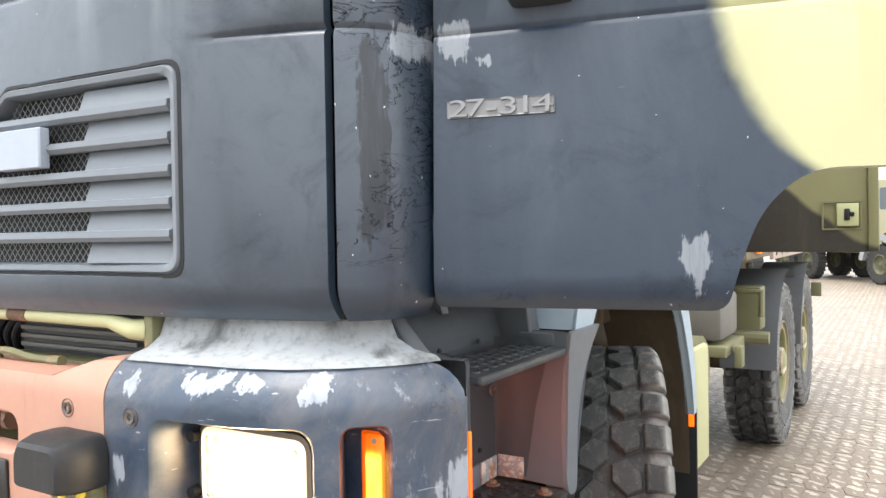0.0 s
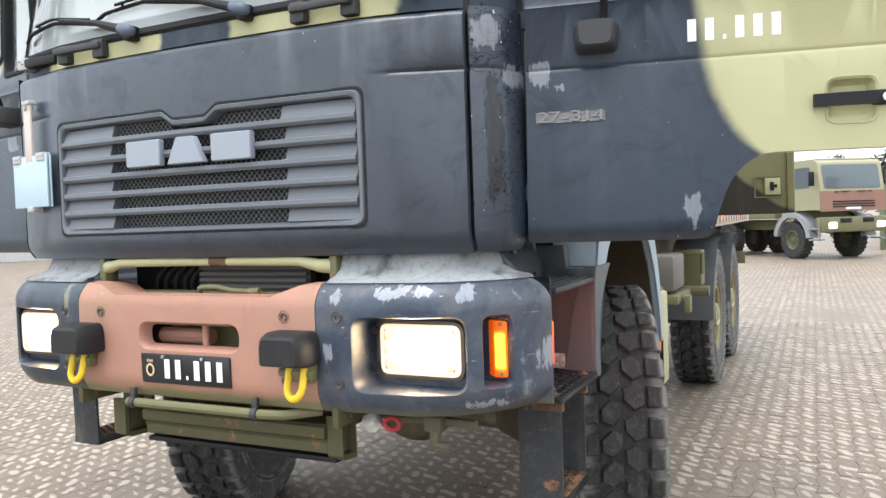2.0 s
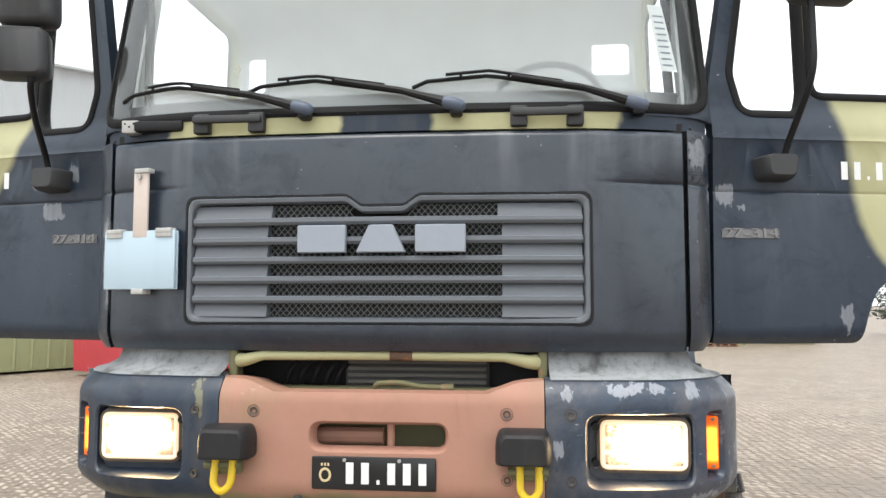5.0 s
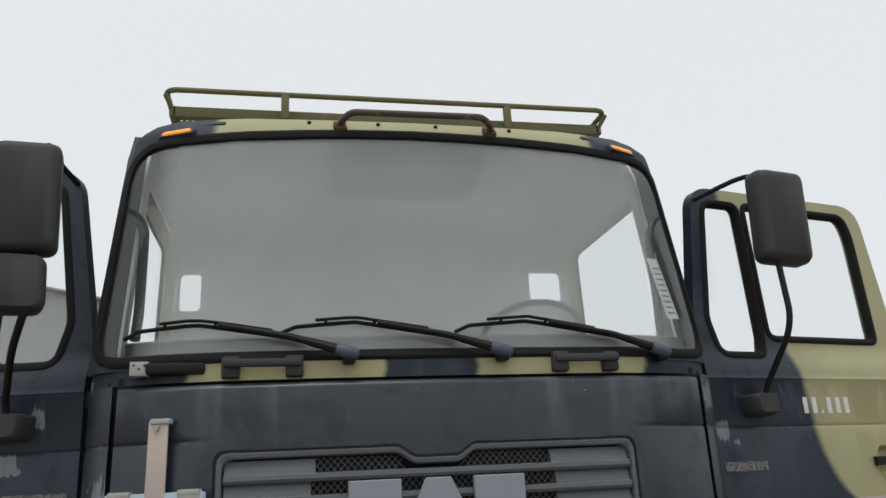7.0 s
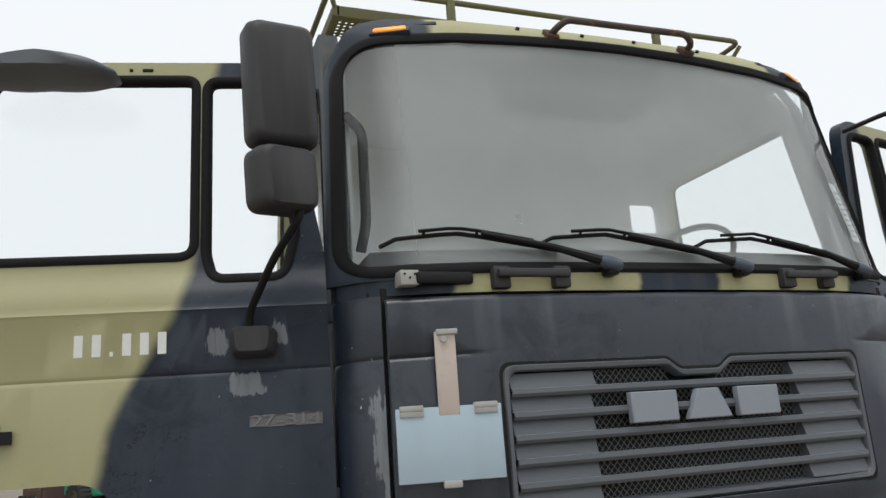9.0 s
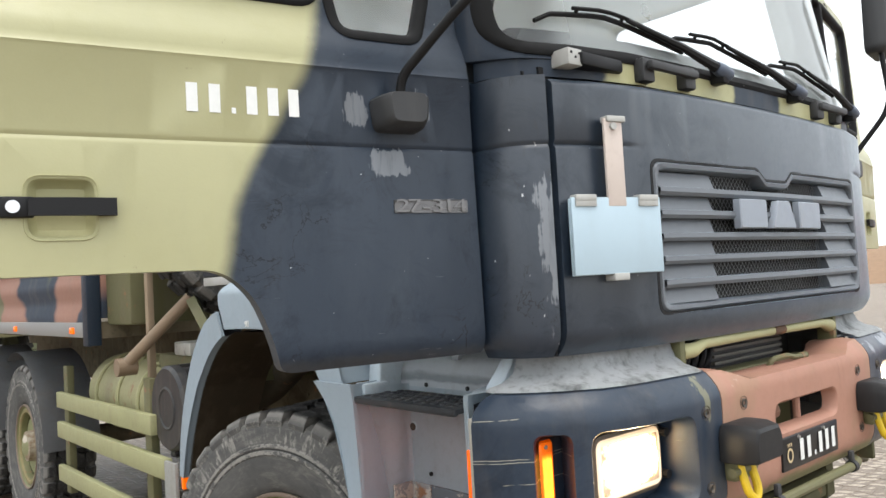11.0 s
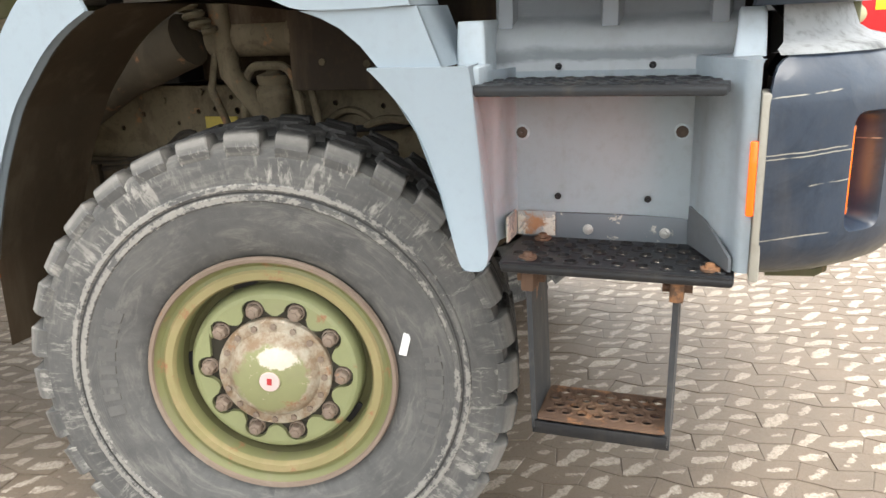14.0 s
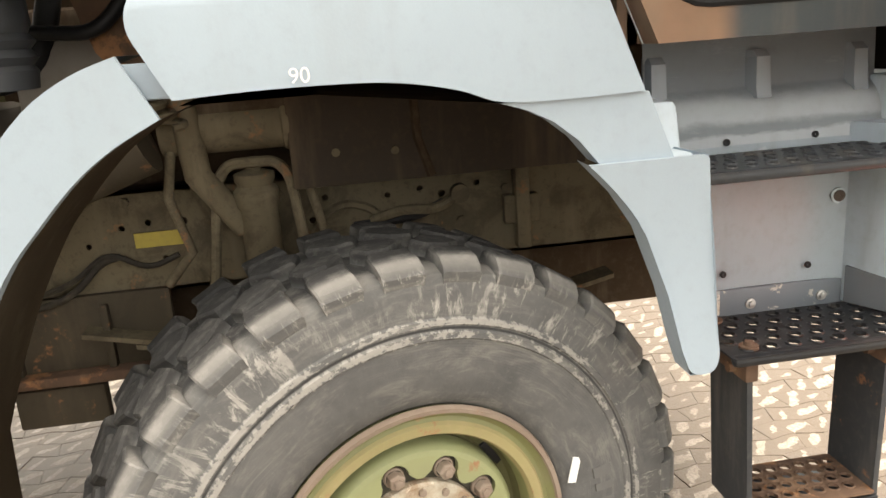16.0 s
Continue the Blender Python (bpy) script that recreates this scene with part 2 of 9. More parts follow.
def corner_extra(side):
    def fn(g, base):
        x, y, z = g.xyz()
        col = wear(g, g.mix(g.noise(2.5, 5), sh(DARK, 0.65), sh(DARK, 1.05)))
        ax = g.f("ABSOLUTE", x)
        if side < 0:
            m = g.patch(ax, z, 1.066, 1.80, 0.022, 0.17, 0.02, 22)
        else:
            m = g.f("MAXIMUM", g.patch(ax, z, 1.10, 2.19, 0.03, 0.05, 0.02), g.patch(ax, z, 1.16, 2.06, 0.018, 0.035, 0.02))
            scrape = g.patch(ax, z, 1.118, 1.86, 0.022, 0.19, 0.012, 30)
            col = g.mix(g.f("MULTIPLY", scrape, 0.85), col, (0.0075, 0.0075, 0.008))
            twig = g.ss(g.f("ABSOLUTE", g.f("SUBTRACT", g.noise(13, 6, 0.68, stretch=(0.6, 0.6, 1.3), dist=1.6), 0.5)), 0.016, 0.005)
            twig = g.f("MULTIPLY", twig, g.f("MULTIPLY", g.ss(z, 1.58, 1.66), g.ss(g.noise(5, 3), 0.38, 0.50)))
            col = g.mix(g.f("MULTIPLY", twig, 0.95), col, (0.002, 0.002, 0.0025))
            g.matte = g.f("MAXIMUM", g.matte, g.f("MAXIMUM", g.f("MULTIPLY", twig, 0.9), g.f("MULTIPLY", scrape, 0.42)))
        col = g.mix(g.f("MULTIPLY", m, 0.8), col, PRIMER)
        crack = g.ss(g.noise(16, 6, 0.75, stretch=(1, 1, 0.5), dist=1.5), 0.62, 0.64)
        col = g.mix(g.f("MULTIPLY", crack, 0.35), col, (0.012, 0.012, 0.014))
        specks = g.ss(g.noise(75, 2, 0.4, stretch=(1, 1, 0.6)), 0.755, 0.765)
        return g.mix(specks, col, (0.5, 0.52, 0.53))
    return fn


def cowl_extra(g, base):
    x, y, z = g.xyz()
    ax = g.f("ABSOLUTE", g.f("ADD", g.f("SUBTRACT", x, 0.0), g.f("MULTIPLY", g.f("SUBTRACT", g.noise(9, 3), 0.5), 0.06)))
    m = g.f("MULTIPLY", g.ss(ax, 0.15, 0.18), g.ss(ax, 0.84, 0.81))
    hi = g.ss(g.f("ADD", z, 0.0), 2.90, 2.95)
    m2 = g.f("MULTIPLY", hi, g.ss(ax, 0.80, 0.76))
    m = g.f("MAXIMUM", g.f("MULTIPLY", m, g.f("SUBTRACT", 1.0, hi)), m2)
    return g.mix(m, g.mix(g.noise(3, 4), sh(DARK, 0.85), sh(DARK, 1.2)), g.mix(g.noise(4, 4), sh(SAND, 0.92), sh(SAND, 1.08)))


def bumper_extra(side):
    def fn(g, base):
        x, y, z = g.xyz()
        ax = g.f("ABSOLUTE", x)
        # lighter base on the left end: headlamp glow is put into the colour
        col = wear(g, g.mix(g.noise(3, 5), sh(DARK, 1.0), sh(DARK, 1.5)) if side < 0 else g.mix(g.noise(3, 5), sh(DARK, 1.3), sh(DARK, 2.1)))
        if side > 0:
            # scuffed and faded more than the other end; lightened too for the headlamp's glow
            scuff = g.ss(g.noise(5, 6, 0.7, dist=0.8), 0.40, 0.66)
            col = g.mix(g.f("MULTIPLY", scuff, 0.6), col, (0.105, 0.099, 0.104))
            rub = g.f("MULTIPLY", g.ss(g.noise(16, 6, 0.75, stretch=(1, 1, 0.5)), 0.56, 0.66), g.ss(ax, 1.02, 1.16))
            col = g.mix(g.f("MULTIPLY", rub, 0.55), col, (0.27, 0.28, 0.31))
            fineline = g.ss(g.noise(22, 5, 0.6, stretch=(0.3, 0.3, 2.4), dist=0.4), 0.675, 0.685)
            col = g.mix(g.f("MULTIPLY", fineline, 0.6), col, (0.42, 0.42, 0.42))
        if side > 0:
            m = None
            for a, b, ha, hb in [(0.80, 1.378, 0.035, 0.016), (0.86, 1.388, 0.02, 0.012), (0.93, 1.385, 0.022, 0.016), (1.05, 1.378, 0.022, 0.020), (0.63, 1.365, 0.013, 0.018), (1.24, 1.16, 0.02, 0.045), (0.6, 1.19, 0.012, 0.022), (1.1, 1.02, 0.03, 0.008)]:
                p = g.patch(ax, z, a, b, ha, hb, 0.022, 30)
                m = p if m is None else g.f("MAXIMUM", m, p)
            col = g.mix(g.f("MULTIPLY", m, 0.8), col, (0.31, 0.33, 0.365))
        if side < 0:
            wob = g.f("MULTIPLY", g.f("SUBTRACT", g.noise(7, 4, 0.6), 0.5), 0.014)
            for zz, y0, y1 in ((1.366, 0.22, 0.40), (1.254, 0.13, 0.40), (1.262, 0.2, 0.36), (1.196, 0.17, 0.27), (1.100, 0.22, 0.36)):
                near = g.ss(g.f("ABSOLUTE", g.f("SUBTRACT", g.f("ADD", z, wob), g.f("ADD", zz, g.f("MULTIPLY", y, -0.09)))), 0.0016, 0.0007)
                span = g.f("MULTIPLY", g.ss(y, y0, y0 + 0.01), g.ss(y, y1, y1 - 0.01))
                col = g.mix(g.f("MULTIPLY", g.f("MULTIPLY", near, span), g.f("MULTIPLY", g.ss(g.noise(24, 3), 0.35, 0.55), 0.8)), col, (0.40, 0.375, 0.30))
        lines = g.ss(g.noise(14, 4, 0.6, stretch=(0.25, 0.25, 3.0)), 0.705, 0.715)
        col = g.mix(g.f("MULTIPLY", lines, 0.5), col, (0.35, 0.34, 0.28))
        low = g.ss(g.f("ADD", z, g.f("MULTIPLY", g.noise(8, 4), 0.05)), 1.045, 1.01)
        col = g.mix(g.f("MULTIPLY", low, 0.6), col, sh(OLIVE, 0.8))
        sandy = g.patch(ax, z, 0.63, 1.33, 0.02, 0.05, 0.03, 16)
        return g.mix(g.f("MULTIPLY", sandy, 0.55), col, sh(SAND, 0.7)) if side < 0 else col
    return fn


def pink_extra(g, base):
    x, y, z = g.xyz()
    col = g.mix(g.noise(5, 5), sh(PINK, 0.9), sh(PINK, 1.12))
    green = g.ss(g.f("ADD", z, g.f("MULTIPLY", g.noise(4, 3), 0.08)), 1.075, 1.04)
    col = g.mix(green, col, sh(OLIVE, 1.25))
    side = g.ss(g.f("ADD", g.f("ABSOLUTE", x), g.f("MULTIPLY", g.noise(7, 4), 0.1)), 0.53, 0.59)
    col = g.mix(g.f("MULTIPLY", side, 0.15), col, sh(SAND, 0.6))
    over = g.f("MULTIPLY", g.ss(g.noise(3.2, 4, 0.6), 0.52, 0.68), 0.35)
    col = g.mix(over, col, (0.25, 0.19, 0.10))
    drip = g.f("MULTIPLY", g.ss(g.noise(22, 4, 0.6, stretch=(1, 1, 0.12)), 0.60, 0.74), 0.30)
    col = g.mix(drip, col, (0.20, 0.11, 0.075))
    worn = g.ss(g.noise(18, 6, 0.7), 0.66, 0.70)
    return g.mix(g.f("MULTIPLY", worn, 0.35), col, (0.5, 0.4, 0.33))


M_FRONT = paint("cab_front_paint", sh(DARK, 0.9), 0.34, 0.1, 0.06, spec=0.74, dusty=0.34, extra=front_extra, grime=GREYD)
M_DOOR = {s: paint("door_camouflage_paint", DARK, 0.42, 0.08, 0.05, spec=0.5, dusty=0.03, extra=door_extra(s), grime=GREYD) for s in (1, -1)}
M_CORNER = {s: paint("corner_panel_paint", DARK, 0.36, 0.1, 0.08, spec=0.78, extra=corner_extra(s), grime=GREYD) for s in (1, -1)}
M_COWL = paint("cab_camouflage_paint", DARK, 0.55, 0.08, 0.12, extra=cowl_extra)
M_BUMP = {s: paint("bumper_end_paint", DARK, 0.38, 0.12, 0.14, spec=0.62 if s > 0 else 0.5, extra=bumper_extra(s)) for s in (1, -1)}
M_PINK = paint("bumper_camouflage_paint", PINK, 0.6, 0.08, 0.16, extra=pink_extra)
M_BUMPBOLT = paint("worn_bumper_bolt", (0.075, 0.062, 0.052), 0.6, 0.3, 0.4)
M_BUFFER = paint("worn_black_rubber", (0.019, 0.019, 0.020), 0.5, 0.25, 0.2, grime=(0.10, 0.095, 0.09), spec=0.25)
M_OLIVE = paint("olive_paint", OLIVE, 0.6, 0.15, 0.3, rust=0.02)
M_SAND = paint("sand_paint", SAND, 0.6, 0.1, 0.16, rust=0.0)
M_DARK = paint("dark_blue_paint", DARK, 0.5, 0.12, 0.12)
M_PALE = paint("pale_blue_grey_plastic", sh(PALE, 0.75), 0.5, 0.08, 0.16, grime=(0.22, 0.23, 0.23))
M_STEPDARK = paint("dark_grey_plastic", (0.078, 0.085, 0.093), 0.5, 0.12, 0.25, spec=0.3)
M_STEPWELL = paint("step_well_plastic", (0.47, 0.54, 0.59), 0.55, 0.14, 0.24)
M_COVER = paint("weathered_light_grey_plastic", (0.58, 0.60, 0.61), 0.6, 0.22, 0.85, grime=(0.075, 0.075, 0.07))
M_GRILLE = paint("grille_grey_plastic", (0.110, 0.121, 0.136), 0.42, 0.1, 0.12, grime=(0.1, 0.10, 0.10), dusty=0.25)
M_MIRROR = paint("mirror_housing_plastic", (0.036, 0.037, 0.039), 0.55, 0.15, 0.16, grime=(0.12, 0.11, 0.10))
M_BADGE = paint("worn_badge", (0.165, 0.165, 0.17), 0.4, 0.2, 0.2)
M_BADGEFIG = paint("badge_figures", (0.20, 0.20, 0.205), 0.35, 0.25, 0.3)
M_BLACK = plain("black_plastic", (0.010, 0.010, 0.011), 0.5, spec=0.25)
M_RUBBER = plain("seal_rubber", (0.011, 0.011, 0.0115), 0.75, spec=0.2)
M_WELL = paint("dirty_wheel_arch", (0.058, 0.040, 0.026), 0.9, 0.3, 0.5, rust=-0.02, spec=0.1)
def frame_extra(g, base):
    col = g.mix(g.noise(4, 5, 0.6), sh(base, 0.75), sh(base, 1.2))
    oil = g.ss(g.noise(6.5, 6, 0.7, dist=0.6), 0.46, 0.64)
    col = g.mix(g.f("MULTIPLY", oil, 0.75), col, (0.050, 0.041, 0.030))
    specks = g.ss(g.noise(48, 5, 0.7), 0.52, 0.68)
    return g.mix(g.f("MULTIPLY", specks, 0.5), col, (0.055, 0.046, 0.034))


M_FRAME = paint("dusty_chassis_paint", (0.142, 0.118, 0.078), 0.85, 0.25, 0.5, rust=0.02, grime=(0.24, 0.195, 0.135), extra=frame_extra, spec=0.15)
M_RUST = paint("rusty_steel", (0.105, 0.065, 0.045), 0.85, 0.5, 0.6, grime=(0.27, 0.165, 0.10), rust=0.09, spec=0.2)
M_STRAP = paint("step_strap_rubber", (0.040, 0.042, 0.045), 0.65, 0.35, 0.6, rust=0.02, grime=(0.17, 0.155, 0.135), spec=0.2)
M_TREAD = paint("black_step_paint", (0.014, 0.015, 0.017), 0.4, 0.2, 0.15, rust=-0.05, spec=0.3)
M_STEEL = plain("galvanised_steel", (0.45, 0.44, 0.42), 0.4, 0.7)
M_LOCK = plain("polished_lock", (0.70, 0.70, 0.72), 0.25, 0.6)
M_ZINC = paint("dull_zinc", (0.42, 0.42, 0.40), 0.5, 0.15, 0.25)
M_BOARD = paint("pale_blue_board", (0.42, 0.535, 0.61), 0.5, 0.03, 0.04)
M_WHITE = plain("white_lettering", (0.72, 0.73, 0.71), 0.6)
M_SILVER = paint("silver_emblem", (0.27, 0.30, 0.345), 0.4, 0.08, 0.1)
M_YELLOW = paint("yellow_paint", (0.72, 0.50, 0.02), 0.5, 0.1, 0.1)
M_HUB = paint("hub_paint", (0.235, 0.25, 0.125), 0.5, 0.14, 0.2, rust=0.015, chips=0.05, chip=(0.38, 0.39, 0.26))
M_RIM = paint("rim_paint", (0.165, 0.168, 0.072), 0.55, 0.18, 0.3, rust=0.035)
def hub_extra(g, base):
    x, y, z = g.xyz()
    r = g.f("ADD", g.f("SQRT", g.f("ADD", g.f("MULTIPLY", x, x), g.f("MULTIPLY", y, y))), g.f("MULTIPLY", g.f("SUBTRACT", g.noise(22, 5, 0.65), 0.5), 0.07))
    col = g.mix(g.noise(6, 4), sh(base, 0.9), sh(base, 1.1))
    # bare pale patch where boots stand
    ax, ay = g.f("DIVIDE", g.f("SUBTRACT", x, 0.062), 0.034), g.f("DIVIDE", g.f("ADD", y, 0.018), 0.055)
    bare = g.f("ADD", g.f("SQRT", g.f("ADD", g.f("MULTIPLY", ax, ax), g.f("MULTIPLY", ay, ay))), g.f("MULTIPLY", g.f("SUBTRACT", g.noise(30, 5, 0.7), 0.5), 1.6))
    col = g.mix(g.ss(bare, 1.05, 0.85), col, g.mix(g.noise(40, 4, 0.6), (0.50, 0.43, 0.34), (0.66, 0.62, 0.54)))
    return g.mix(g.ss(r, 0.085, 0.100), col, g.mix(g.ss(g.noise(14, 6, 0.72), 0.35, 0.65), (0.20, 0.125, 0.075), (0.40, 0.36, 0.29)))


M_HUBTOP = paint("worn_hub_cap", (0.22, 0.225, 0.11), 0.6, extra=hub_extra,  var=0.1, dust=0.2, rust=0.03, chips=0.10, chip=(0.52, 0.43, 0.33))
M_RIMRING = paint("rusty_rim_ring", (0.25, 0.215, 0.10), 0.75, 0.25, 0.5, rust=0.06, grime=(0.36, 0.26, 0.15))
M_DARKRUST = paint("dark_rusty_bolt", (0.05, 0.036, 0.028), 0.7, 0.3, 0.3, rust=0.01)
M_NUT = paint("rusty_nut", (0.20, 0.15, 0.115), 0.7, 0.3, 0.4, rust=0.02, grime=(0.28, 0.24, 0.19))
M_CABIN = plain("cabin_grey_lining", (0.86, 0.885, 0.885), 0.8, scale=8)
M_DASH = plain("dashboard_plastic", (0.10, 0.105, 0.11), 0.6)
# the strong pale film also paints in the grey sky mirrored by the windscreen
M_GLASS = glass_mat("windscreen_glass", (0.90, 0.94, 0.935), 0.32, (0.68, 0.73, 0.73), clear=(0.90, 1.03))
M_PANE = glass_mat("door_glass", (0.93, 0.95, 0.95), 0.04)
def headlamp_material():
    """Brightest in the middle of the lens, warm and mottled by the moulded flutes towards its rim."""
    g = G("headlamp_glow")
    x, y, z = g.xyz()
    da = g.f("DIVIDE", g.f("SUBTRACT", g.f("ABSOLUTE", x), 0.890), 0.148)
    dz = g.f("DIVIDE", g.f("SUBTRACT", z, 1.194), 0.098)
    d = g.f("SQRT", g.f("ADD", g.f("MULTIPLY", da, da), g.f("MULTIPLY", dz, dz)))
    d = g.f("ADD", d, g.f("MULTIPLY", g.f("SUBTRACT", g.noise(30, 5, 0.65), 0.5), 1.15))
    k = g.ss(d, 0.98, 0.30)
    g.put(g.b.inputs["Emission Color"], g.mix(k, (1.0, 0.50, 0.15), (1.0, 0.80, 0.48)))
    g.put(g.b.inputs["Emission Strength"], g.f("ADD", 0.22, g.f("MULTIPLY", k, 22.0)))
    flute = g.noise(90, 2, 0.4, stretch=(1, 1, 0.05))
    return g.done((0.45, 0.42, 0.36), 0.15, 0.0, flute, 0.5, 0.004)


M_HEAD = headlamp_material()
M_RIMLAMP = lamp_mat("headlamp_edge", (1.0, 0.62, 0.28), 0.3, (0.8, 0.75, 0.65))
M_AMBER = lamp_mat("amber_lens", (1.0, 0.16, 0.0), 0.35, (0.72, 0.13, 0.008))
def indicator_material():
    """Amber lens, brightest round its bulb."""
    g = G("lit_amber_lens")
    x, y, z = g.xyz()
    k = g.ss(g.f("ABSOLUTE", g.f("SUBTRACT", z, 1.183)), 0.072, 0.045)
    inner = g.ss(g.f("ABSOLUTE", g.f("SUBTRACT", g.f("ABSOLUTE", x), 1.126)), 0.0230, 0.0135)
    k = g.f("MULTIPLY", g.f("MULTIPLY", k, inner), g.f("ADD", 0.55, g.f("MULTIPLY", g.noise(120, 2, 0.5, stretch=(1, 1, 0.3)), 0.8)))
    g.put(g.b.inputs["Emission Color"], g.mix(k, (1.0, 0.11, 0.0), (1.0, 0.36, 0.03)))
    g.put(g.b.inputs["Emission Strength"], g.f("ADD", 0.16, g.f("MULTIPLY", k, 1.5)))
    return g.done((0.72, 0.14, 0.008), 0.2, 0.0, g.noise(120, 2, stretch=(1, 1, 0.3)), 0.4, 0.003)


M_INDICATOR = indicator_material()
M_REPEATER = lamp_mat("lit_amber_repeater", (1.0, 0.07, 0.0), 0.30, (0.7, 0.13, 0.008))
M_ROOFLAMP = lamp_mat("lit_roof_marker", (1.0, 0.36, 0.04), 0.55, (0.75, 0.25, 0.02))
M_RED = paint("faded_red_plastic", (0.40, 0.03, 0.035), 0.5, 0.2, 0.4)


def tyre_material(name, lug):
    """Rubber with flaked pale ribs, radial scuffs and dust; lugs are blacker on the tread."""
    g = G(name)
    x, y, z = g.xyz()
    r = g.f("SQRT", g.f("ADD", g.f("MULTIPLY", x, x), g.f("MULTIPLY", y, y)))
    ang = g.f("ARCTAN2", y, x)
    if lug:
        ang = g.f("ADD", ang, g.f("MULTIPLY", g.rnd(), 37.0))

    def polar(ka, kr, kz=0.0):
        cv = g.t.nodes.new("ShaderNodeCombineXYZ")
        g.put(cv.inputs[0], g.f("MULTIPLY", ang, ka))
        g.put(cv.inputs[1], g.f("MULTIPLY", r, kr))
        g.put(cv.inputs[2], g.f("MULTIPLY", z, kz))
        return cv.outputs[0]

    def band(a, b, soft=0.003):
        return g.f("MULTIPLY", g.ss(r, a - soft, a + soft), g.ss(r, b + soft, b - soft))

    n = g.noise(1.0, 6, 0.65, co=polar(5, 9, 9))
    fine = g.noise(1.0, 5, 0.6, co=polar(40, 70, 70))
    col = g.mix(n, (0.058, 0.059, 0.060), (0.145, 0.143, 0.137))
    smear = g.ss(g.noise(1.0, 6, 0.7, co=polar(3, 26, 12), dist=0.8), 0.46, 0.72)
    col = g.mix(g.f("MULTIPLY", smear, 0.5), col, (0.235, 0.225, 0.205))
    patchy = g.ss(g.noise(1.0, 4, 0.6, co=polar(2.2, 7, 5)), 0.36, 0.62)
    stroke = g.ss(g.noise(1.0, 6, 0.72, co=polar(26, 14, 14), dist=0.6), 0.50, 0.64)
    outer = g.f("MULTIPLY", band(0.522, 0.612, 0.014), g.f("MULTIPLY", stroke, patchy))
    col = g.mix(g.f("MULTIPLY", outer, 0.8), col, (0.36, 0.345, 0.315))
    flake = g.ss(g.f("ADD", g.noise(1.0, 6, 0.72, co=polar(17, 60)), g.f("MULTIPLY", g.f("SUBTRACT", patchy, 0.5), 0.22)), 0.46, 0.52)
    rag = g.f("MULTIPLY", g.f("SUBTRACT", g.noise(1.0, 5, 0.7, co=polar(34, 30)), 0.5), 0.034)
    rr = g.f("ADD", r, rag)
    ribs = None
    for a, b in ((0.476, 0.491), (0.502, 0.517)):
        k = g.f("MULTIPLY", g.ss(rr, a - 0.002, a + 0.002), g.ss(rr, b + 0.002, b - 0.002))
        ribs = k if ribs is None else g.f("MAXIMUM", ribs, k)
    col = g.mix(g.f("MULTIPLY", g.f("MULTIPLY", ribs, flake), 0.55), col, g.mix(fine, (0.29, 0.275, 0.25), (0.46, 0.44, 0.40)))
    line = g.f("MULTIPLY", g.ss(g.f("ABSOLUTE", g.f("SUBTRACT", r, 0.4965)), 0.0035, 0.001), 0.8)
    col = g.mix(line, col, (0.03, 0.03, 0.03))
    tread = g.ss(r, 0.604, 0.630) if lug else g.ss(r, 0.592, 0.612)
    side = g.f("MULTIPLY", g.ss(g.f("ABSOLUTE", z), 0.10, 0.16), g.ss(r, 0.6395, 0.630))
    worn = g.ss(g.noise(1.0, 6, 0.72, co=polar(14, 30, 30)), 0.49, 0.62)
    top = g.mix(g.f("MULTIPLY", worn, g.f("ADD", 0.12, g.f("MULTIPLY", side, 0.62))), g.mix(n, (0.011, 0.011, 0.012), (0.040, 0.039, 0.037)), (0.26, 0.245, 0.22))
    top = g.mix(g.f("MULTIPLY", side, 0.82), top, g.mix(n, (0.125, 0.12, 0.112), (0.34, 0.322, 0.295)))
    col = g.mix(g.f("MULTIPLY", tread, 0.85), col, top)
    col = g.mix(g.f("MULTIPLY", g.ss(fine, 0.55, 0.8), 0.3), col, (0.19, 0.185, 0.17))
    rings = g.f("MULTIPLY", g.f("SINE", g.f("MULTIPLY", r, 1150.0)), g.f("MULTIPLY", band(0.425, 0.475, 0.006), 0.10))
    return g.done(col, 0.8, 0.0, g.f("ADD", fine, rings), 0.45, 0.003, 0.10)


M_TYRE = tyre_material("dusty_tyre_rubber", False)
M_LUG = tyre_material("tread_lug_rubber", True)


PW, PL, PA, PB = 0.1125, 0.225, 0.030, 0.022  # paver width, length, and the zigzag of its sides


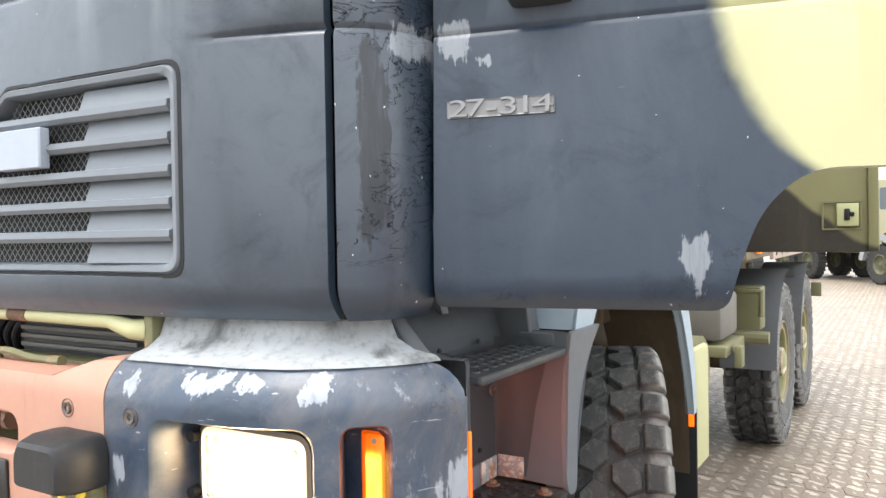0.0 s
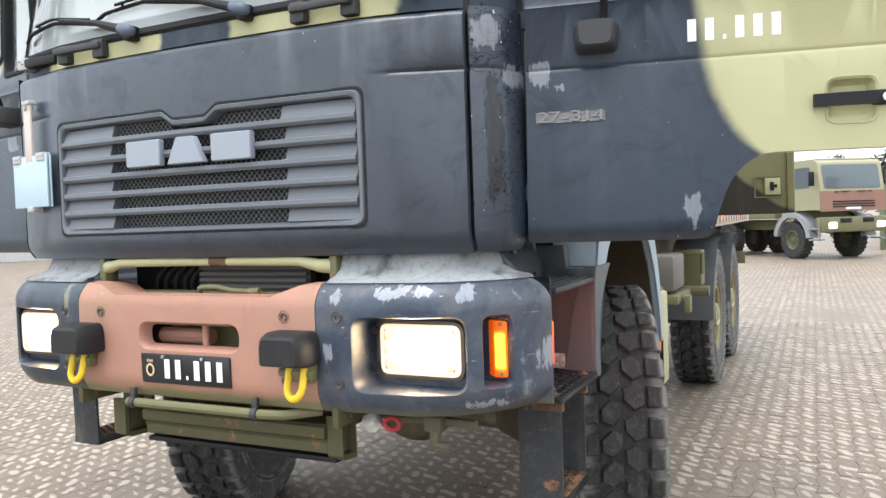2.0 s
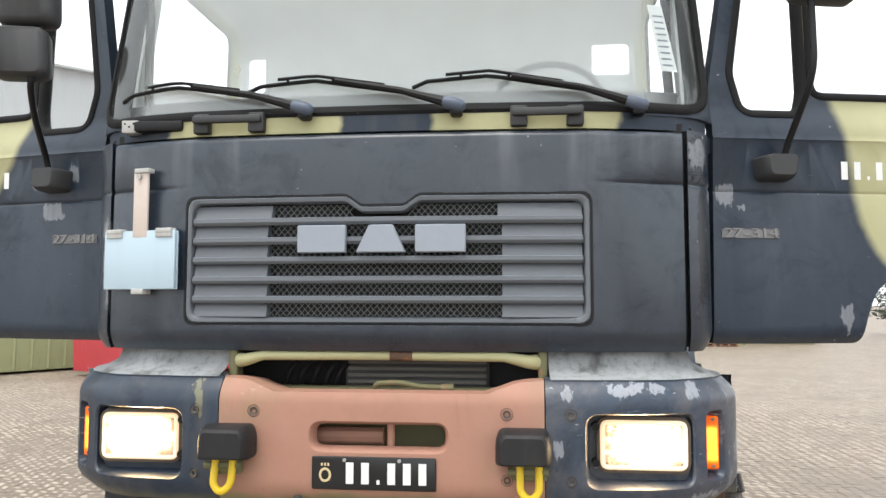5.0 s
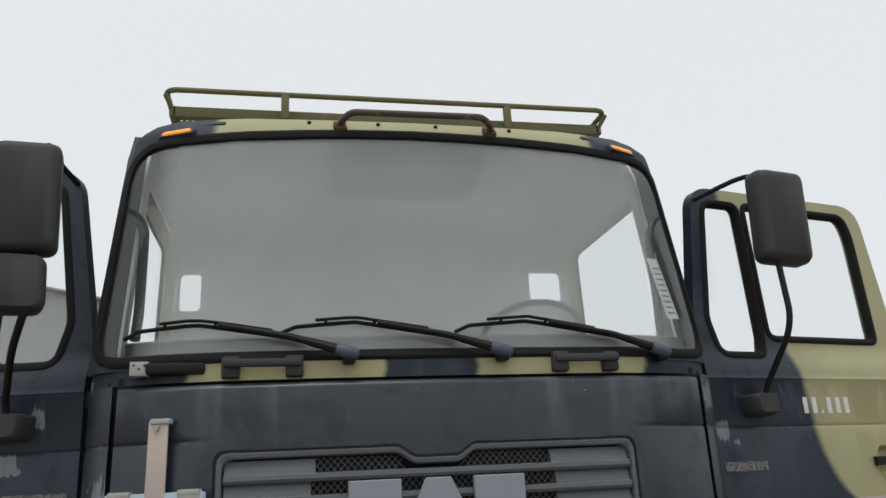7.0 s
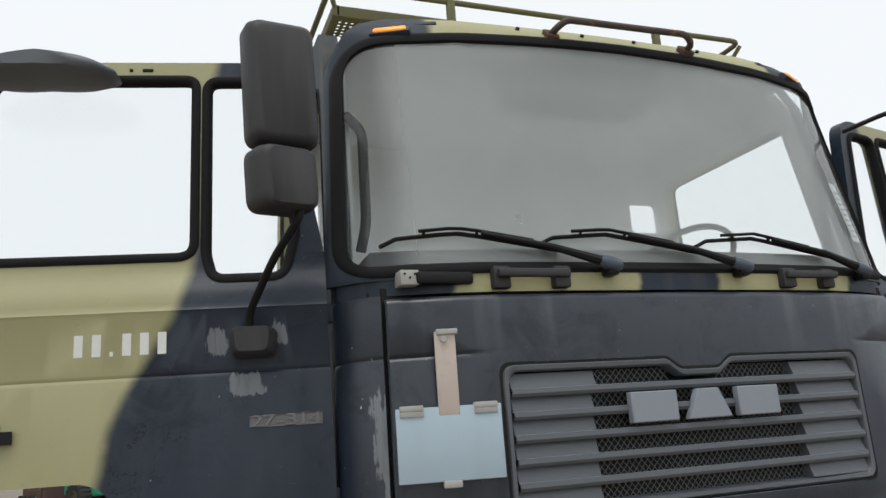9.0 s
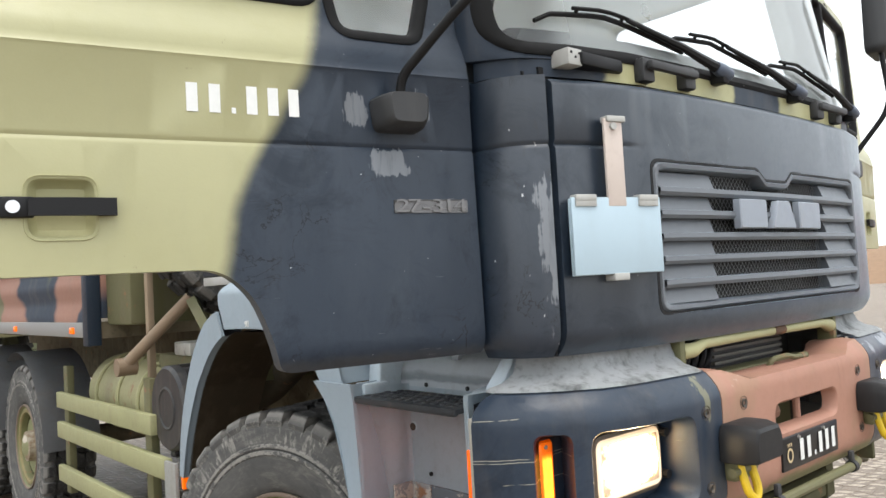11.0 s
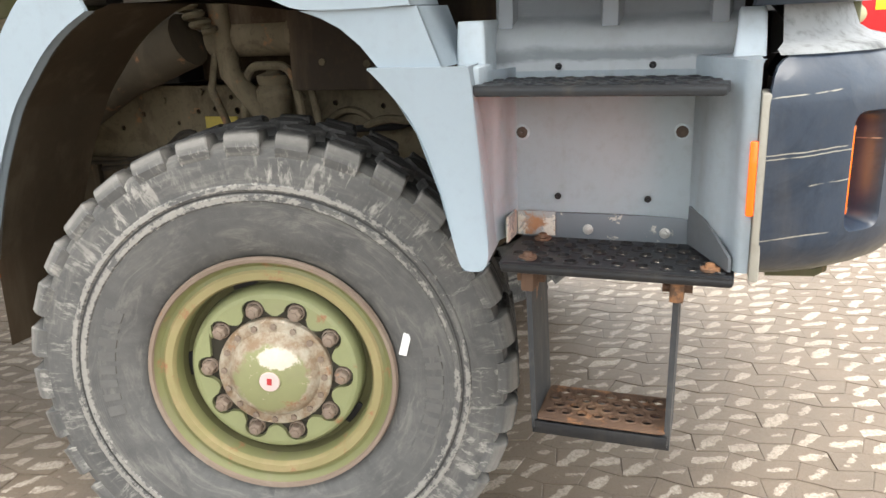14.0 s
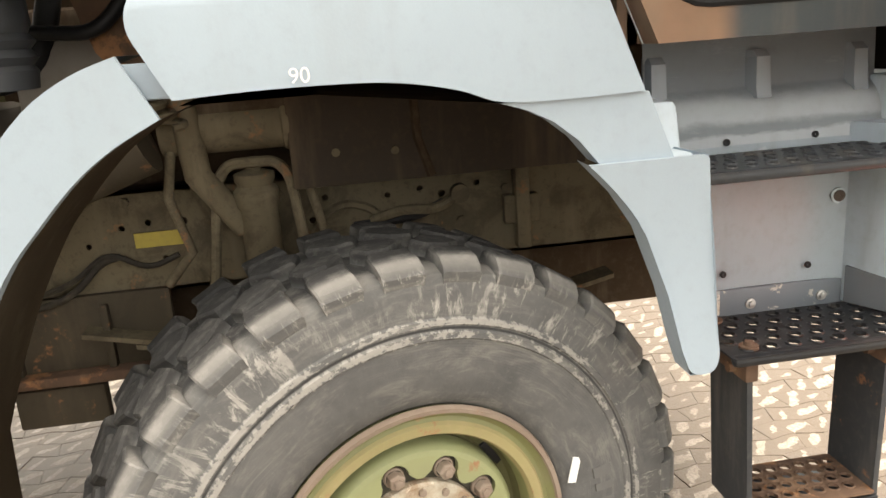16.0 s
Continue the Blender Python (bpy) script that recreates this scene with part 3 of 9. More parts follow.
def paver_material():
    g = G("worn_concrete_pavers")
    x, y, z = g.xyz()
    tx = g.f("SUBTRACT", g.f("DIVIDE", g.f("PINGPONG", y, PL / 2), PL / 2), 0.5)
    X = g.f("SUBTRACT", x, g.f("MULTIPLY", tx, PA))
    ty = g.f("SUBTRACT", g.f("DIVIDE", g.f("PINGPONG", X, PW), PW), 0.5)
    Y = g.f("SUBTRACT", y, g.f("MULTIPLY", ty, PB))
    cx = g.f("DIVIDE", X, PW)
    row = g.f("FLOOR", cx)
    cy = g.f("ADD", g.f("DIVIDE", Y, PL), g.f("MULTIPLY", g.f("FLOORED_MODULO", row, 2.0), 0.5))
    fx = g.f("SUBTRACT", g.f("FRACT", cx), 0.5)
    fy = g.f("SUBTRACT", g.f("FRACT", cy), 0.5)
    # one dry patch on each half of a paver, lying along or across by turns
    cy2 = g.f("MULTIPLY", cy, 2.0)
    half = g.f("FLOOR", cy2)
    odd = g.f("FLOORED_MODULO", half, 2.0)
    px = g.f("ADD", g.f("MULTIPLY", fx, PW), g.f("MULTIPLY", tx, PA))
    py = g.f("ADD", g.f("MULTIPLY", g.f("SUBTRACT", g.f("FRACT", cy2), 0.5), PL / 2), g.f("MULTIPLY", ty, PB))
    dx = g.f("ADD", 0.42, g.f("MULTIPLY", odd, 0.46))
    dy = g.f("ADD", -0.91, g.f("MULTIPLY", odd, 0.43))
    v = g.f("DIVIDE", g.f("ADD", g.f("MULTIPLY", px, dx), g.f("MULTIPLY", py, dy)), 0.056)
    u = g.f("DIVIDE", g.f("SUBTRACT", g.f("MULTIPLY", px, dy), g.f("MULTIPLY", py, dx)), 0.0165)
    d = g.f("MULTIPLY", g.f("SQRT", g.f("ADD", g.f("MULTIPLY", u, u), g.f("MULTIPLY", v, v))), 0.2)
    cell = g.t.nodes.new("ShaderNodeTexWhiteNoise")
    cell.noise_dimensions = "2D"
    cmb = g.t.nodes.new("ShaderNodeCombineXYZ")
    g.put(cmb.inputs[0], row)
    g.put(cmb.inputs[1], half)
    g.t.links.new(cmb.outputs[0], cell.inputs["Vector"])
    rv = cell.outputs["Value"]
    fine = g.noise(70, 6, 0.7)
    mid = g.noise(13, 5, 0.65)
    big = g.noise(0.7, 4, 0.6)
    col = g.mix(g.noise(2.6, 5, 0.65), (0.115, 0.090, 0.066), (0.215, 0.168, 0.124))
    col = g.mix(g.f("MULTIPLY", g.ss(big, 0.35, 0.7), 0.4), col, (0.180, 0.130, 0.088))
    dd = g.f("ADD", g.f("ADD", d, g.f("MULTIPLY", g.f("SUBTRACT", fine, 0.5), 0.22)), g.f("ADD", g.f("MULTIPLY", g.f("SUBTRACT", mid, 0.5), 1.0), g.f("MULTIPLY", g.f("SUBTRACT", rv, 0.42), 0.26)))
    dry = g.f("MULTIPLY", g.ss(dd, 0.235, 0.165), g.ss(big, 0.25, 0.55))
    dry = g.f("MULTIPLY", dry, g.f("ADD", 0.5, g.f("MULTIPLY", g.ss(fine, 0.36, 0.58), 0.5)))
    col = g.mix(g.f("MULTIPLY", dry, 0.9), col, g.mix(fine, (0.40, 0.345, 0.28), (0.60, 0.53, 0.44)))
    edge = g.f("MAXIMUM", g.f("ABSOLUTE", fx), g.f("ABSOLUTE", fy))
    joint = g.ss(edge, 0.475, 0.495)
    col = g.mix(g.f("MULTIPLY", joint, g.f("MULTIPLY", g.ss(mid, 0.4, 0.6), 0.3)), col, (0.10, 0.08, 0.06))
    col = g.mix(g.f("MULTIPLY", g.ss(fine, 0.55, 0.8), 0.35), col, (0.30, 0.26, 0.22))
    grit = g.noise(150, 4, 0.7)
    col = g.mix(g.f("MULTIPLY", g.ss(grit, 0.52, 0.70), 0.6), col, (0.055, 0.044, 0.034))
    rough = g.f("ADD", 0.55, g.f("MULTIPLY", dry, 0.35))
    return g.done(col, rough, 0.0, fine, 0.6, 0.004, 0.35)


M_PAVER = paver_material()


# ---- mesh helpers ----
def part(name, bm, mat, parent=None, label="", m=None, smooth=32, kind="", fix=True):
    if fix:
        bmesh.ops.recalc_face_normals(bm, faces=bm.faces[:])
    me = bpy.data.meshes.new(name)
    bm.to_mesh(me)
    bm.free()
    me.materials.append(mat)
    if smooth:
        me.polygons.foreach_set("use_smooth", [True] * len(me.polygons))
        me.set_sharp_from_angle(angle=radians(smooth))
    ob = new(name, me)
    ob.parent = parent
    if m is not None:
        ob.matrix_basis = m
    return tagged(ob, label, kind=kind)


def forward(bm):
    """Turn the faces of an open sheet towards -y."""
    bm.normal_update()
    flip = [f for f in bm.faces if f.normal.y > 0]
    if flip:
        bmesh.ops.reverse_faces(bm, faces=flip)
    return bm


def box(bm, a, b, bev=0.0, m=None, seg=2):
    (x0, y0, z0), (x1, y1, z1) = a, b
    vs = [bm.verts.new(p) for p in ((x0, y0, z0), (x1, y0, z0), (x1, y1, z0), (x0, y1, z0), (x0, y0, z1), (x1, y0, z1), (x1, y1, z1), (x0, y1, z1))]
    fs = [bm.faces.new([vs[i] for i in q]) for q in ((0, 3, 2, 1), (4, 5, 6, 7), (0, 1, 5, 4), (1, 2, 6, 5), (2, 3, 7, 6), (3, 0, 4, 7))]
    if m is not None:
        bmesh.ops.transform(bm, matrix=m, verts=vs)
    if bev:
        es = list({e for f in fs for e in f.edges})
        bmesh.ops.bevel(bm, geom=es, offset=bev, segments=seg, profile=0.5, affect="EDGES")
    return bm


def boxes(*args, bev=0.0):
    bm = bmesh.new()
    for a, b in args:
        box(bm, a, b, bev)
    return bm


def tube(bm, pts, r, n=10, closed=False, cap=True):
    pts = [Vector(p) for p in pts]
    k = len(pts)
    tan = []
    for i in range(k):
        a = pts[(i - 1) % k] if closed or i else pts[i]
        b = pts[(i + 1) % k] if closed or i < k - 1 else pts[i]
        tan.append((b - a).normalized())
    up = Vector((0, 0, 1)) if abs(tan[0].z) < 0.9 else Vector((1, 0, 0))
    nrm = tan[0].cross(up).normalized()
    rings = []
    for i in range(k):
        nrm = (nrm - tan[i] * nrm.dot(tan[i])).normalized()
        bi = tan[i].cross(nrm)
        rr = r[i] if isinstance(r, (list, tuple)) else r
        rings.append([bm.verts.new(pts[i] + (nrm * math.cos(2 * math.pi * j / n) + bi * math.sin(2 * math.pi * j / n)) * rr) for j in range(n)])
    for i in range(k if closed else k - 1):
        a, b = rings[i], rings[(i + 1) % k]
        for j in range(n):
            bm.faces.new((a[j], a[(j + 1) % n], b[(j + 1) % n], b[j]))
    if cap and not closed:
        bm.faces.new(rings[0][::-1])
        bm.faces.new(rings[-1])
    return bm


def bend(pts, r, n=5):
    """A path with its inner corners rounded."""
    pts = [Vector(p) for p in pts]
    out = [pts[0]]
    for a, b, c in zip(pts, pts[1:], pts[2:]):
        d = min(r, (a - b).length * 0.49, (c - b).length * 0.49)
        p, q = b + (a - b).normalized() * d, b + (c - b).normalized() * d
        for i in range(n + 1):
            t = i / n
            out.append(p * (1 - t) ** 2 + b * 2 * t * (1 - t) + q * t * t)
    return out + [pts[-1]]


def lathe(bm, prof, n=32, m=None, cap=False):
    """Turn (radius, height) round z."""
    rings = []
    for r, h in prof:
        rings.append([bm.verts.new((r * math.cos(2 * math.pi * j / n), r * math.sin(2 * math.pi * j / n), h)) for j in range(n)])
    for a, b in zip(rings, rings[1:]):
        for j in range(n):
            bm.faces.new((a[j], a[(j + 1) % n], b[(j + 1) % n], b[j]))
    if cap:
        bm.faces.new(rings[0][::-1])
        bm.faces.new(rings[-1])
    if m is not None:
        bmesh.ops.transform(bm, matrix=m, verts=[v for q in rings for v in q])
    return bm


def rod(bm, p0, p1, r, n=12):
    return tube(bm, [p0, p1], r, n)


def fillet(pts, r, n=4):
    """Round the corners of a closed outline; r: one radius or one a corner."""
    out = []
    k = len(pts)
    for i in range(k):
        a, b, c = Vector(pts[i - 1]), Vector(pts[i]), Vector(pts[(i + 1) % k])
        q = r[i] if isinstance(r, (list, tuple)) else r
        if q <= 0:
            out.append(tuple(b))
            continue
        d = min(q, (a - b).length * 0.49, (c - b).length * 0.49)
        p, e = b + (a - b).normalized() * d, b + (c - b).normalized() * d
        for j in range(n + 1):
            t = j / n
            out.append(tuple(p * (1 - t) ** 2 + b * 2 * t * (1 - t) + e * t * t))
    return out


def rect(x0, x1, y0, y1, r=0.0, n=4):
    p = [(x0, y0), (x1, y0), (x1, y1), (x0, y1)]
    return fillet(p, r, n) if r else p


def sheet(outer, holes=(), cx=(), cy=(), fmap=None, depth=0.01, bm=None):
    """A plate with holes, cut along lines so that it can bend, thickened and laid on a surface by fmap(a, b, depth)."""
    b = bmesh.new()
    for loop in (outer, *holes):
        vs = [b.verts.new((p[0], p[1], 0)) for p in loop]
        if not holes:
            b.faces.new(vs)
            break
        for i in range(len(vs)):
            b.edges.new((vs[i - 1], vs[i]))
    if holes:
        bmesh.ops.triangle_fill(b, use_beauty=True, use_dissolve=False, edges=b.edges[:], normal=(0, 0, 1))
    for axis, cuts in ((0, cx), (1, cy)):
        for c in cuts:
            co, no = [0, 0, 0], [0, 0, 0]
            co[axis], no[axis] = c, 1
            bmesh.ops.bisect_plane(b, geom=b.verts[:] + b.edges[:] + b.faces[:], dist=1e-5, plane_co=co, plane_no=no)
    if depth:
        ret = bmesh.ops.extrude_face_region(b, geom=b.faces[:])
        for v in ret["geom"]:
            if isinstance(v, bmesh.types.BMVert):
                v.co.z = depth
    if fmap:
        for v in b.verts:
            v.co = fmap(v.co.x, v.co.y, v.co.z)
    if bm is None:
        return b
    me = bpy.data.meshes.new("tmp")
    b.to_mesh(me)
    b.free()
    bm.from_mesh(me)
    bpy.data.meshes.remove(me)
    return bm


def ring_loft(bm, loops, fmap=None, closed=True, cap=False):
    """Join outlines of equal length, given as 3D points, one after another."""
    rows = [[bm.verts.new(fmap(*p) if fmap else p) for p in lp] for lp in loops]
    k = len(rows[0])
    for a, b in zip(rows, rows[1:]):
        for j in range(k if closed else k - 1):
            bm.faces.new((a[j], a[(j + 1) % k], b[(j + 1) % k], b[j]))
    if cap:
        bm.faces.new(rows[-1])
    return bm


def steps(a, b, n):
    return [a + (b - a) * i / n for i in range(n + 1)]


def text_mesh(body, size, depth=0.003):
    cu = bpy.data.curves.new("txt", "FONT")
    cu.body, cu.size, cu.extrude, cu.align_x, cu.align_y = body, size, depth / 2, "CENTER", "CENTER"
    ob = bpy.data.objects.new("txt", cu)
    scene.collection.objects.link(ob)
    me = bpy.data.meshes.new_from_object(ob.evaluated_get(bpy.context.evaluated_depsgraph_get()))
    bpy.data.objects.remove(ob)
    bpy.data.curves.remove(cu)
    bm = bmesh.new()
    bm.from_mesh(me)
    bpy.data.meshes.remove(me)
    return bm

# ---- the setting: paved yard ----
bm = bmesh.new()
bmesh.ops.create_grid(bm, x_segments=8, y_segments=8, size=2500)
bmesh.ops.translate(bm, verts=bm.verts[:], vec=(0, 0, -0.004))
ground = tagged(part("ground", bm, M_PAVER, smooth=0), "wide yard of worn brown-grey interlocking concrete pavers", "ground", kind="structure")

# ---- the truck ----
truck = tagged(new("military_truck"), "military truck in dark blue and sand camouflage with open doors", "truck")

T_BOW = [0, .34, .615, .81, .91, .957, .987, 1]
Y_BOW = [0, .008, .025, .07, .115, .16, .21, .26]


def bow(x, hw=1.17):
    return float(np.interp(min(1.0, abs(x) / hw), T_BOW, Y_BOW))


def panel_map(x, z, w):
    y = 0.055 + bow(x) + w
    if z < 1.57:
        y += ((1.57 - z) / 0.07) ** 2 * 0.035
    if z > 2.24:
        y += ((z - 2.24) / 0.02) ** 2 * 0.014
    e = max(0.0, min(1.0, (abs(x) - 0.72) / 0.2))
    y += 0.010 * e * math.exp(-((z - 2.078) / 0.007) ** 2)
    return Vector((x, y, z))


def screen_map(x, z, w):
    hw = 1.19 - 0.045 * max(0, z - 2.43) / 0.77
    y = 0.118 + (z - 2.43) * 0.165 if z < 3.29 else 0.26 + (z - 3.29) * 1.0
    return Vector((x, y + bow(x, hw) + w, z))


GRILLE = [(-0.722, 1.586), (0.722, 1.586), (0.722, 2.045), (0.128, 2.045), (0.075, 2.008), (-0.075, 2.008), (-0.128, 2.045), (-0.722, 2.045)]
GR_R = [0.04, 0.04, 0.04, 0.012, 0.012, 0.012, 0.012, 0.04]
XC = steps(-1.0, 1.0, 20)
bm = sheet(rect(-1.043, 1.043, 1.496, 2.260), [fillet(GRILLE, GR_R)], XC + [-1.03, 1.03], [1.515, 1.53, 1.55, 1.57, 2.064, 2.071, 2.078, 2.085, 2.092, 2.24, 2.247, 2.254], panel_map, 0.022)
part("front_panel", bm, M_FRONT, truck, "dark blue front flap with faded streaks", smooth=40)

# grille
def outline_scaled(k, dz=0.0):
    cx, cz = 0.0, 1.815
    out = []
    for x, z in fillet(GRILLE, GR_R):
        sx = -1 if x > 0.3 else (1 if x < -0.3 else 0)
        sz = 1 if z < cz else -1
        out.append((x + sx * k, z + sz * k))
    return out


bm = bmesh.new()
o0, o1, o2 = outline_scaled(0.007), outline_scaled(0.024), outline_scaled(0.028)
lift = lambda lp, w: [(x, z, w) for x, z in lp]
ring_loft(bm, [lift(o0, 0.03), lift(o0, 0.002), lift(outline_scaled(0.012), -0.006), lift(o1, -0.004), lift(o2, 0.004), lift(o2, 0.05)], panel_map)
# black ring stands in for the shade in the gap round the frame
gap = bmesh.new()
ring_loft(gap, [lift(outline_scaled(-0.003), 0.006), lift(outline_scaled(-0.002), -0.0012), lift(outline_scaled(0.0065), -0.0014), lift(outline_scaled(0.0068), 0.008)], panel_map)
grille = part("grille", bm, M_GRILLE, truck, "grey plastic radiator grille with six ribs", smooth=50)
part("grille_seal", gap, M_BLACK, grille, "black ring for the dark gap round the grille", smooth=0)
PITCH = (2.022 - 1.608) / 6
for i in range(6):
    zt = 1.608 + PITCH * (i + 1)
    zb = zt - PITCH
    if i < 5:
        bm = bmesh.new()
        prof = [(zt - 0.014, 0.0), (zt - 0.004, -0.008), (zt + 0.010, -0.006), (zt + 0.012, 0.004), (zt + 0.004, 0.03), (zt - 0.012, 0.03)]
        xs = steps(-0.69, 0.69, 14)
        ring_loft(bm, [[(x, z, w) for z, w in prof] for x in xs], panel_map, cap=True)
        part("rib", bm, M_GRILLE, grille)
    for s in (1, -1):
        bm = bmesh.new()
        xi = 0.415 if i < 5 else 0.40
        rows = []
        for x in steps(xi, 0.688, 4):
            rows.append([(s * x, zb + 0.008, 0.002), (s * x, zt - 0.012, 0.020), (s * x, zt - 0.012, 0.05), (s * x, zb + 0.008, 0.05)])
        ring_loft(bm, rows, panel_map, cap=True)
        bm.faces.new([v for v in bm.verts[:4]])
        part("side_louvre", bm, M_GRILLE, grille)
bm = bmesh.new()
for i in range(6):
    z0, z1 = 1.608 + PITCH * i + 0.008, 1.608 + PITCH * (i + 1) - 0.010
    h = z1 - z0
    for s in (1, -1):
        x = -0.44
        while x < 0.42:
            if not (i == 5 and abs(x + h / 2) < 0.10):
                for a, b in ((x, x + h * 0.9),):
                    pa, pb = (a, z0) if s > 0 else (a, z1), (b, z1) if s > 0 else (b, z0)
                    q = [(pa[0] - 0.0016, pa[1]), (pa[0] + 0.0016, pa[1]), (pb[0] + 0.0016, pb[1]), (pb[0] - 0.0016, pb[1])]
                    vs = [bm.verts.new(panel_map(px, pz, 0.034 + 0.001 * s)) for px, pz in q]
                    bm.faces.new(vs)
            x += 0.0225
part("wire_mesh", bm, plain("mesh_wire", (0.15, 0.155, 0.16), 0.55), grille, "fine dark diamond wire mesh", smooth=0)
part("radiator_core", sheet(rect(-0.7, 0.7, 1.55, 2.03), (), XC[4:-4], (), lambda x, z, w: panel_map(x, z, w + 0.075), 0.01), plain("radiator_black", (0.006, 0.006, 0.006), 0.8), grille)
# the maker's emblem as plain slabs
for x0, x1, tp in ((-0.297, -0.125, 0.0), (-0.088, 0.085, 0.045), (0.118, 0.292, 0.0)):
    pts = fillet([(x0, 1.838), (x1, 1.838), (x1 - tp, 1.934), (x0 + tp, 1.934)], 0.005, 2)
    bm = bmesh.new()
    ring_loft(bm, [lift(pts, 0.0), lift(pts, -0.022), [((x - (x0 + x1) / 2) * 0.96 + (x0 + x1) / 2, (z - 1.886) * 0.94 + 1.886, -0.026) for x, z in pts]], panel_map, cap=True)
    part("emblem", bm, M_SILVER, grille, "silver raised emblem slab")

# corner panels
C_ARC = [(1.056, 0.166), (1.095, 0.192), (1.122, 0.218), (1.144, 0.25), (1.158, 0.285), (1.166, 0.33), (1.168, 0.37)]
C_T = steps(0, 1, 6)


def corner_map(s):
    def fn(a, z, w):
        x, y = float(np.interp(a, C_T, [p[0] for p in C_ARC])), float(np.interp(a, C_T, [p[1] for p in C_ARC]))
        k = ((1.57 - z) / 0.07) ** 2 * 0.03 if z < 1.57 else 0.0
        k += 0.006 * math.exp(-((z - 2.078) / 0.007) ** 2)
        t = a * 1.3
        return Vector((s * (x - (w + k) * math.sin(t)), y + (w + k) * math.cos(t), z))
    return fn


for s in (1, -1):
    bm = sheet(rect(0.02, 1, 1.496, 2.27), (), steps(0.1, 0.9, 8), [1.515, 1.53, 1.55, 1.57, 2.064, 2.071, 2.078, 2.085, 2.092], corner_map(s), 0.02)
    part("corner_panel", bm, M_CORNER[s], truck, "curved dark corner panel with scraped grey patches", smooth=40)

# cowl below the windscreen
bm = sheet(rect(-1.158, 1.158, 2.275, 2.36), (), XC + [-1.1, 1.1, -1.14, 1.14, -1.05, 1.05], [2.29, 2.33], lambda x, z, w: Vector((x, 0.098 + bow(x) + w, z)), 0.03)
cowl = part("cowl", bm, M_COWL, truck, "camouflaged strip under the windscreen", smooth=40)
bm = bmesh.new()
box(bm, (-1.05, 0.2, 1.5), (1.05, 0.35, 2.3))
box(bm, (-1.088, 0.228, 1.51), (1.088, 0.352, 2.29))
part("cab_bulkhead", bm, M_BLACK, truck)

# windscreen
SEAL = [(-1.178, 2.335), (1.178, 2.335), (1.128, 3.245), (0.0, 3.305), (-1.128, 3.245)]
SEAL_R = [0.13, 0.13, 0.17, 0.6, 0.17]
seal_o = fillet(SEAL, SEAL_R, 8)
mid = (0.0, 2.81)


def inset(lp, d):
    out = []
    for i in range(len(lp)):
        a, b, c = Vector(lp[i - 1]), Vector(lp[i]), Vector(lp[(i + 1) % len(lp)])
        n1, n2 = Vector((-(b - a).y, (b - a).x)), Vector((-(c - b).y, (c - b).x))
        n = (n1.normalized() + n2.normalized())
        n = n.normalized() if n.length > 1e-6 else n1.normalized()
        out.append(tuple(b + n * d))
    return out


def dense(lp, step=0.1):
    out = []
    for i in range(len(lp)):
        a, b = Vector(lp[i]), Vector(lp[(i + 1) % len(lp)])
        k = max(1, int((b - a).length / step))
        out += [tuple(a + (b - a) * j / k) for j in range(k)]
    return out


so = dense(seal_o)
FR = fillet([(-1.188, 2.325), (1.188, 2.325), (1.142, 3.20), (1.02, 3.368), (-1.02, 3.368), (-1.142, 3.20)], [0, 0, 0.1, 0.1, 0.1, 0.1], 5)
# one point of the outer edge for each point of the seal, on the ray from the middle
def frame_edge(p):
    d = Vector(p) - Vector(mid)
    best = None
    for i in range(len(FR)):
        a, b = Vector(FR[i - 1]) - Vector(mid), Vector(FR[i]) - Vector(mid)
        den = d.x * (b - a).y - d.y * (b - a).x
        if abs(den) > 1e-9:
            t = (a.x * (b - a).y - a.y * (b - a).x) / den
            k = (a.x * d.y - a.y * d.x) / den
            if t > 0 and -1e-6 <= k <= 1 + 1e-6:
                best = t if best is None else max(best, t)
    return tuple(Vector(mid) + d * best)


si = inset(so, 0.004)
fo = [frame_edge(p) for p in si]
blend = lambda k: [(a[0] + (b[0] - a[0]) * k, a[1] + (b[1] - a[1]) * k) for a, b in zip(fo, si)]
bm = bmesh.new()
ring_loft(bm, [lift(fo, 0.03), lift(fo, 0.0), lift(blend(0.33), 0.0), lift(blend(0.66), 0.0), lift(si, 0.0), lift(si, 0.03)], screen_map)
part("windscreen_frame", bm, M_COWL, truck, "dark pillars and sand-coloured roof edge", smooth=40)
bm = bmesh.new()
ring_loft(bm, [lift(so, 0.02), lift(so, -0.006), lift(inset(so, 0.012), -0.014), lift(inset(so, 0.034), -0.008), lift(inset(so, 0.040), 0.006), lift(inset(so, 0.040), 0.02)], screen_map)
part("windscreen_seal", bm, M_RUBBER, truck, "black rubber windscreen seal", smooth=50)
bm = sheet(inset(so, 0.037), (), steps(-1.1, 1.1, 22), steps(2.4, 3.1, 7), lambda x, z, w: screen_map(x, z, w + 0.006), 0)
glass = part("windscreen", forward(bm), M_GLASS, truck, "dusty windscreen reflecting a grey sky", smooth=60, fix=False)
glass.visible_shadow = False
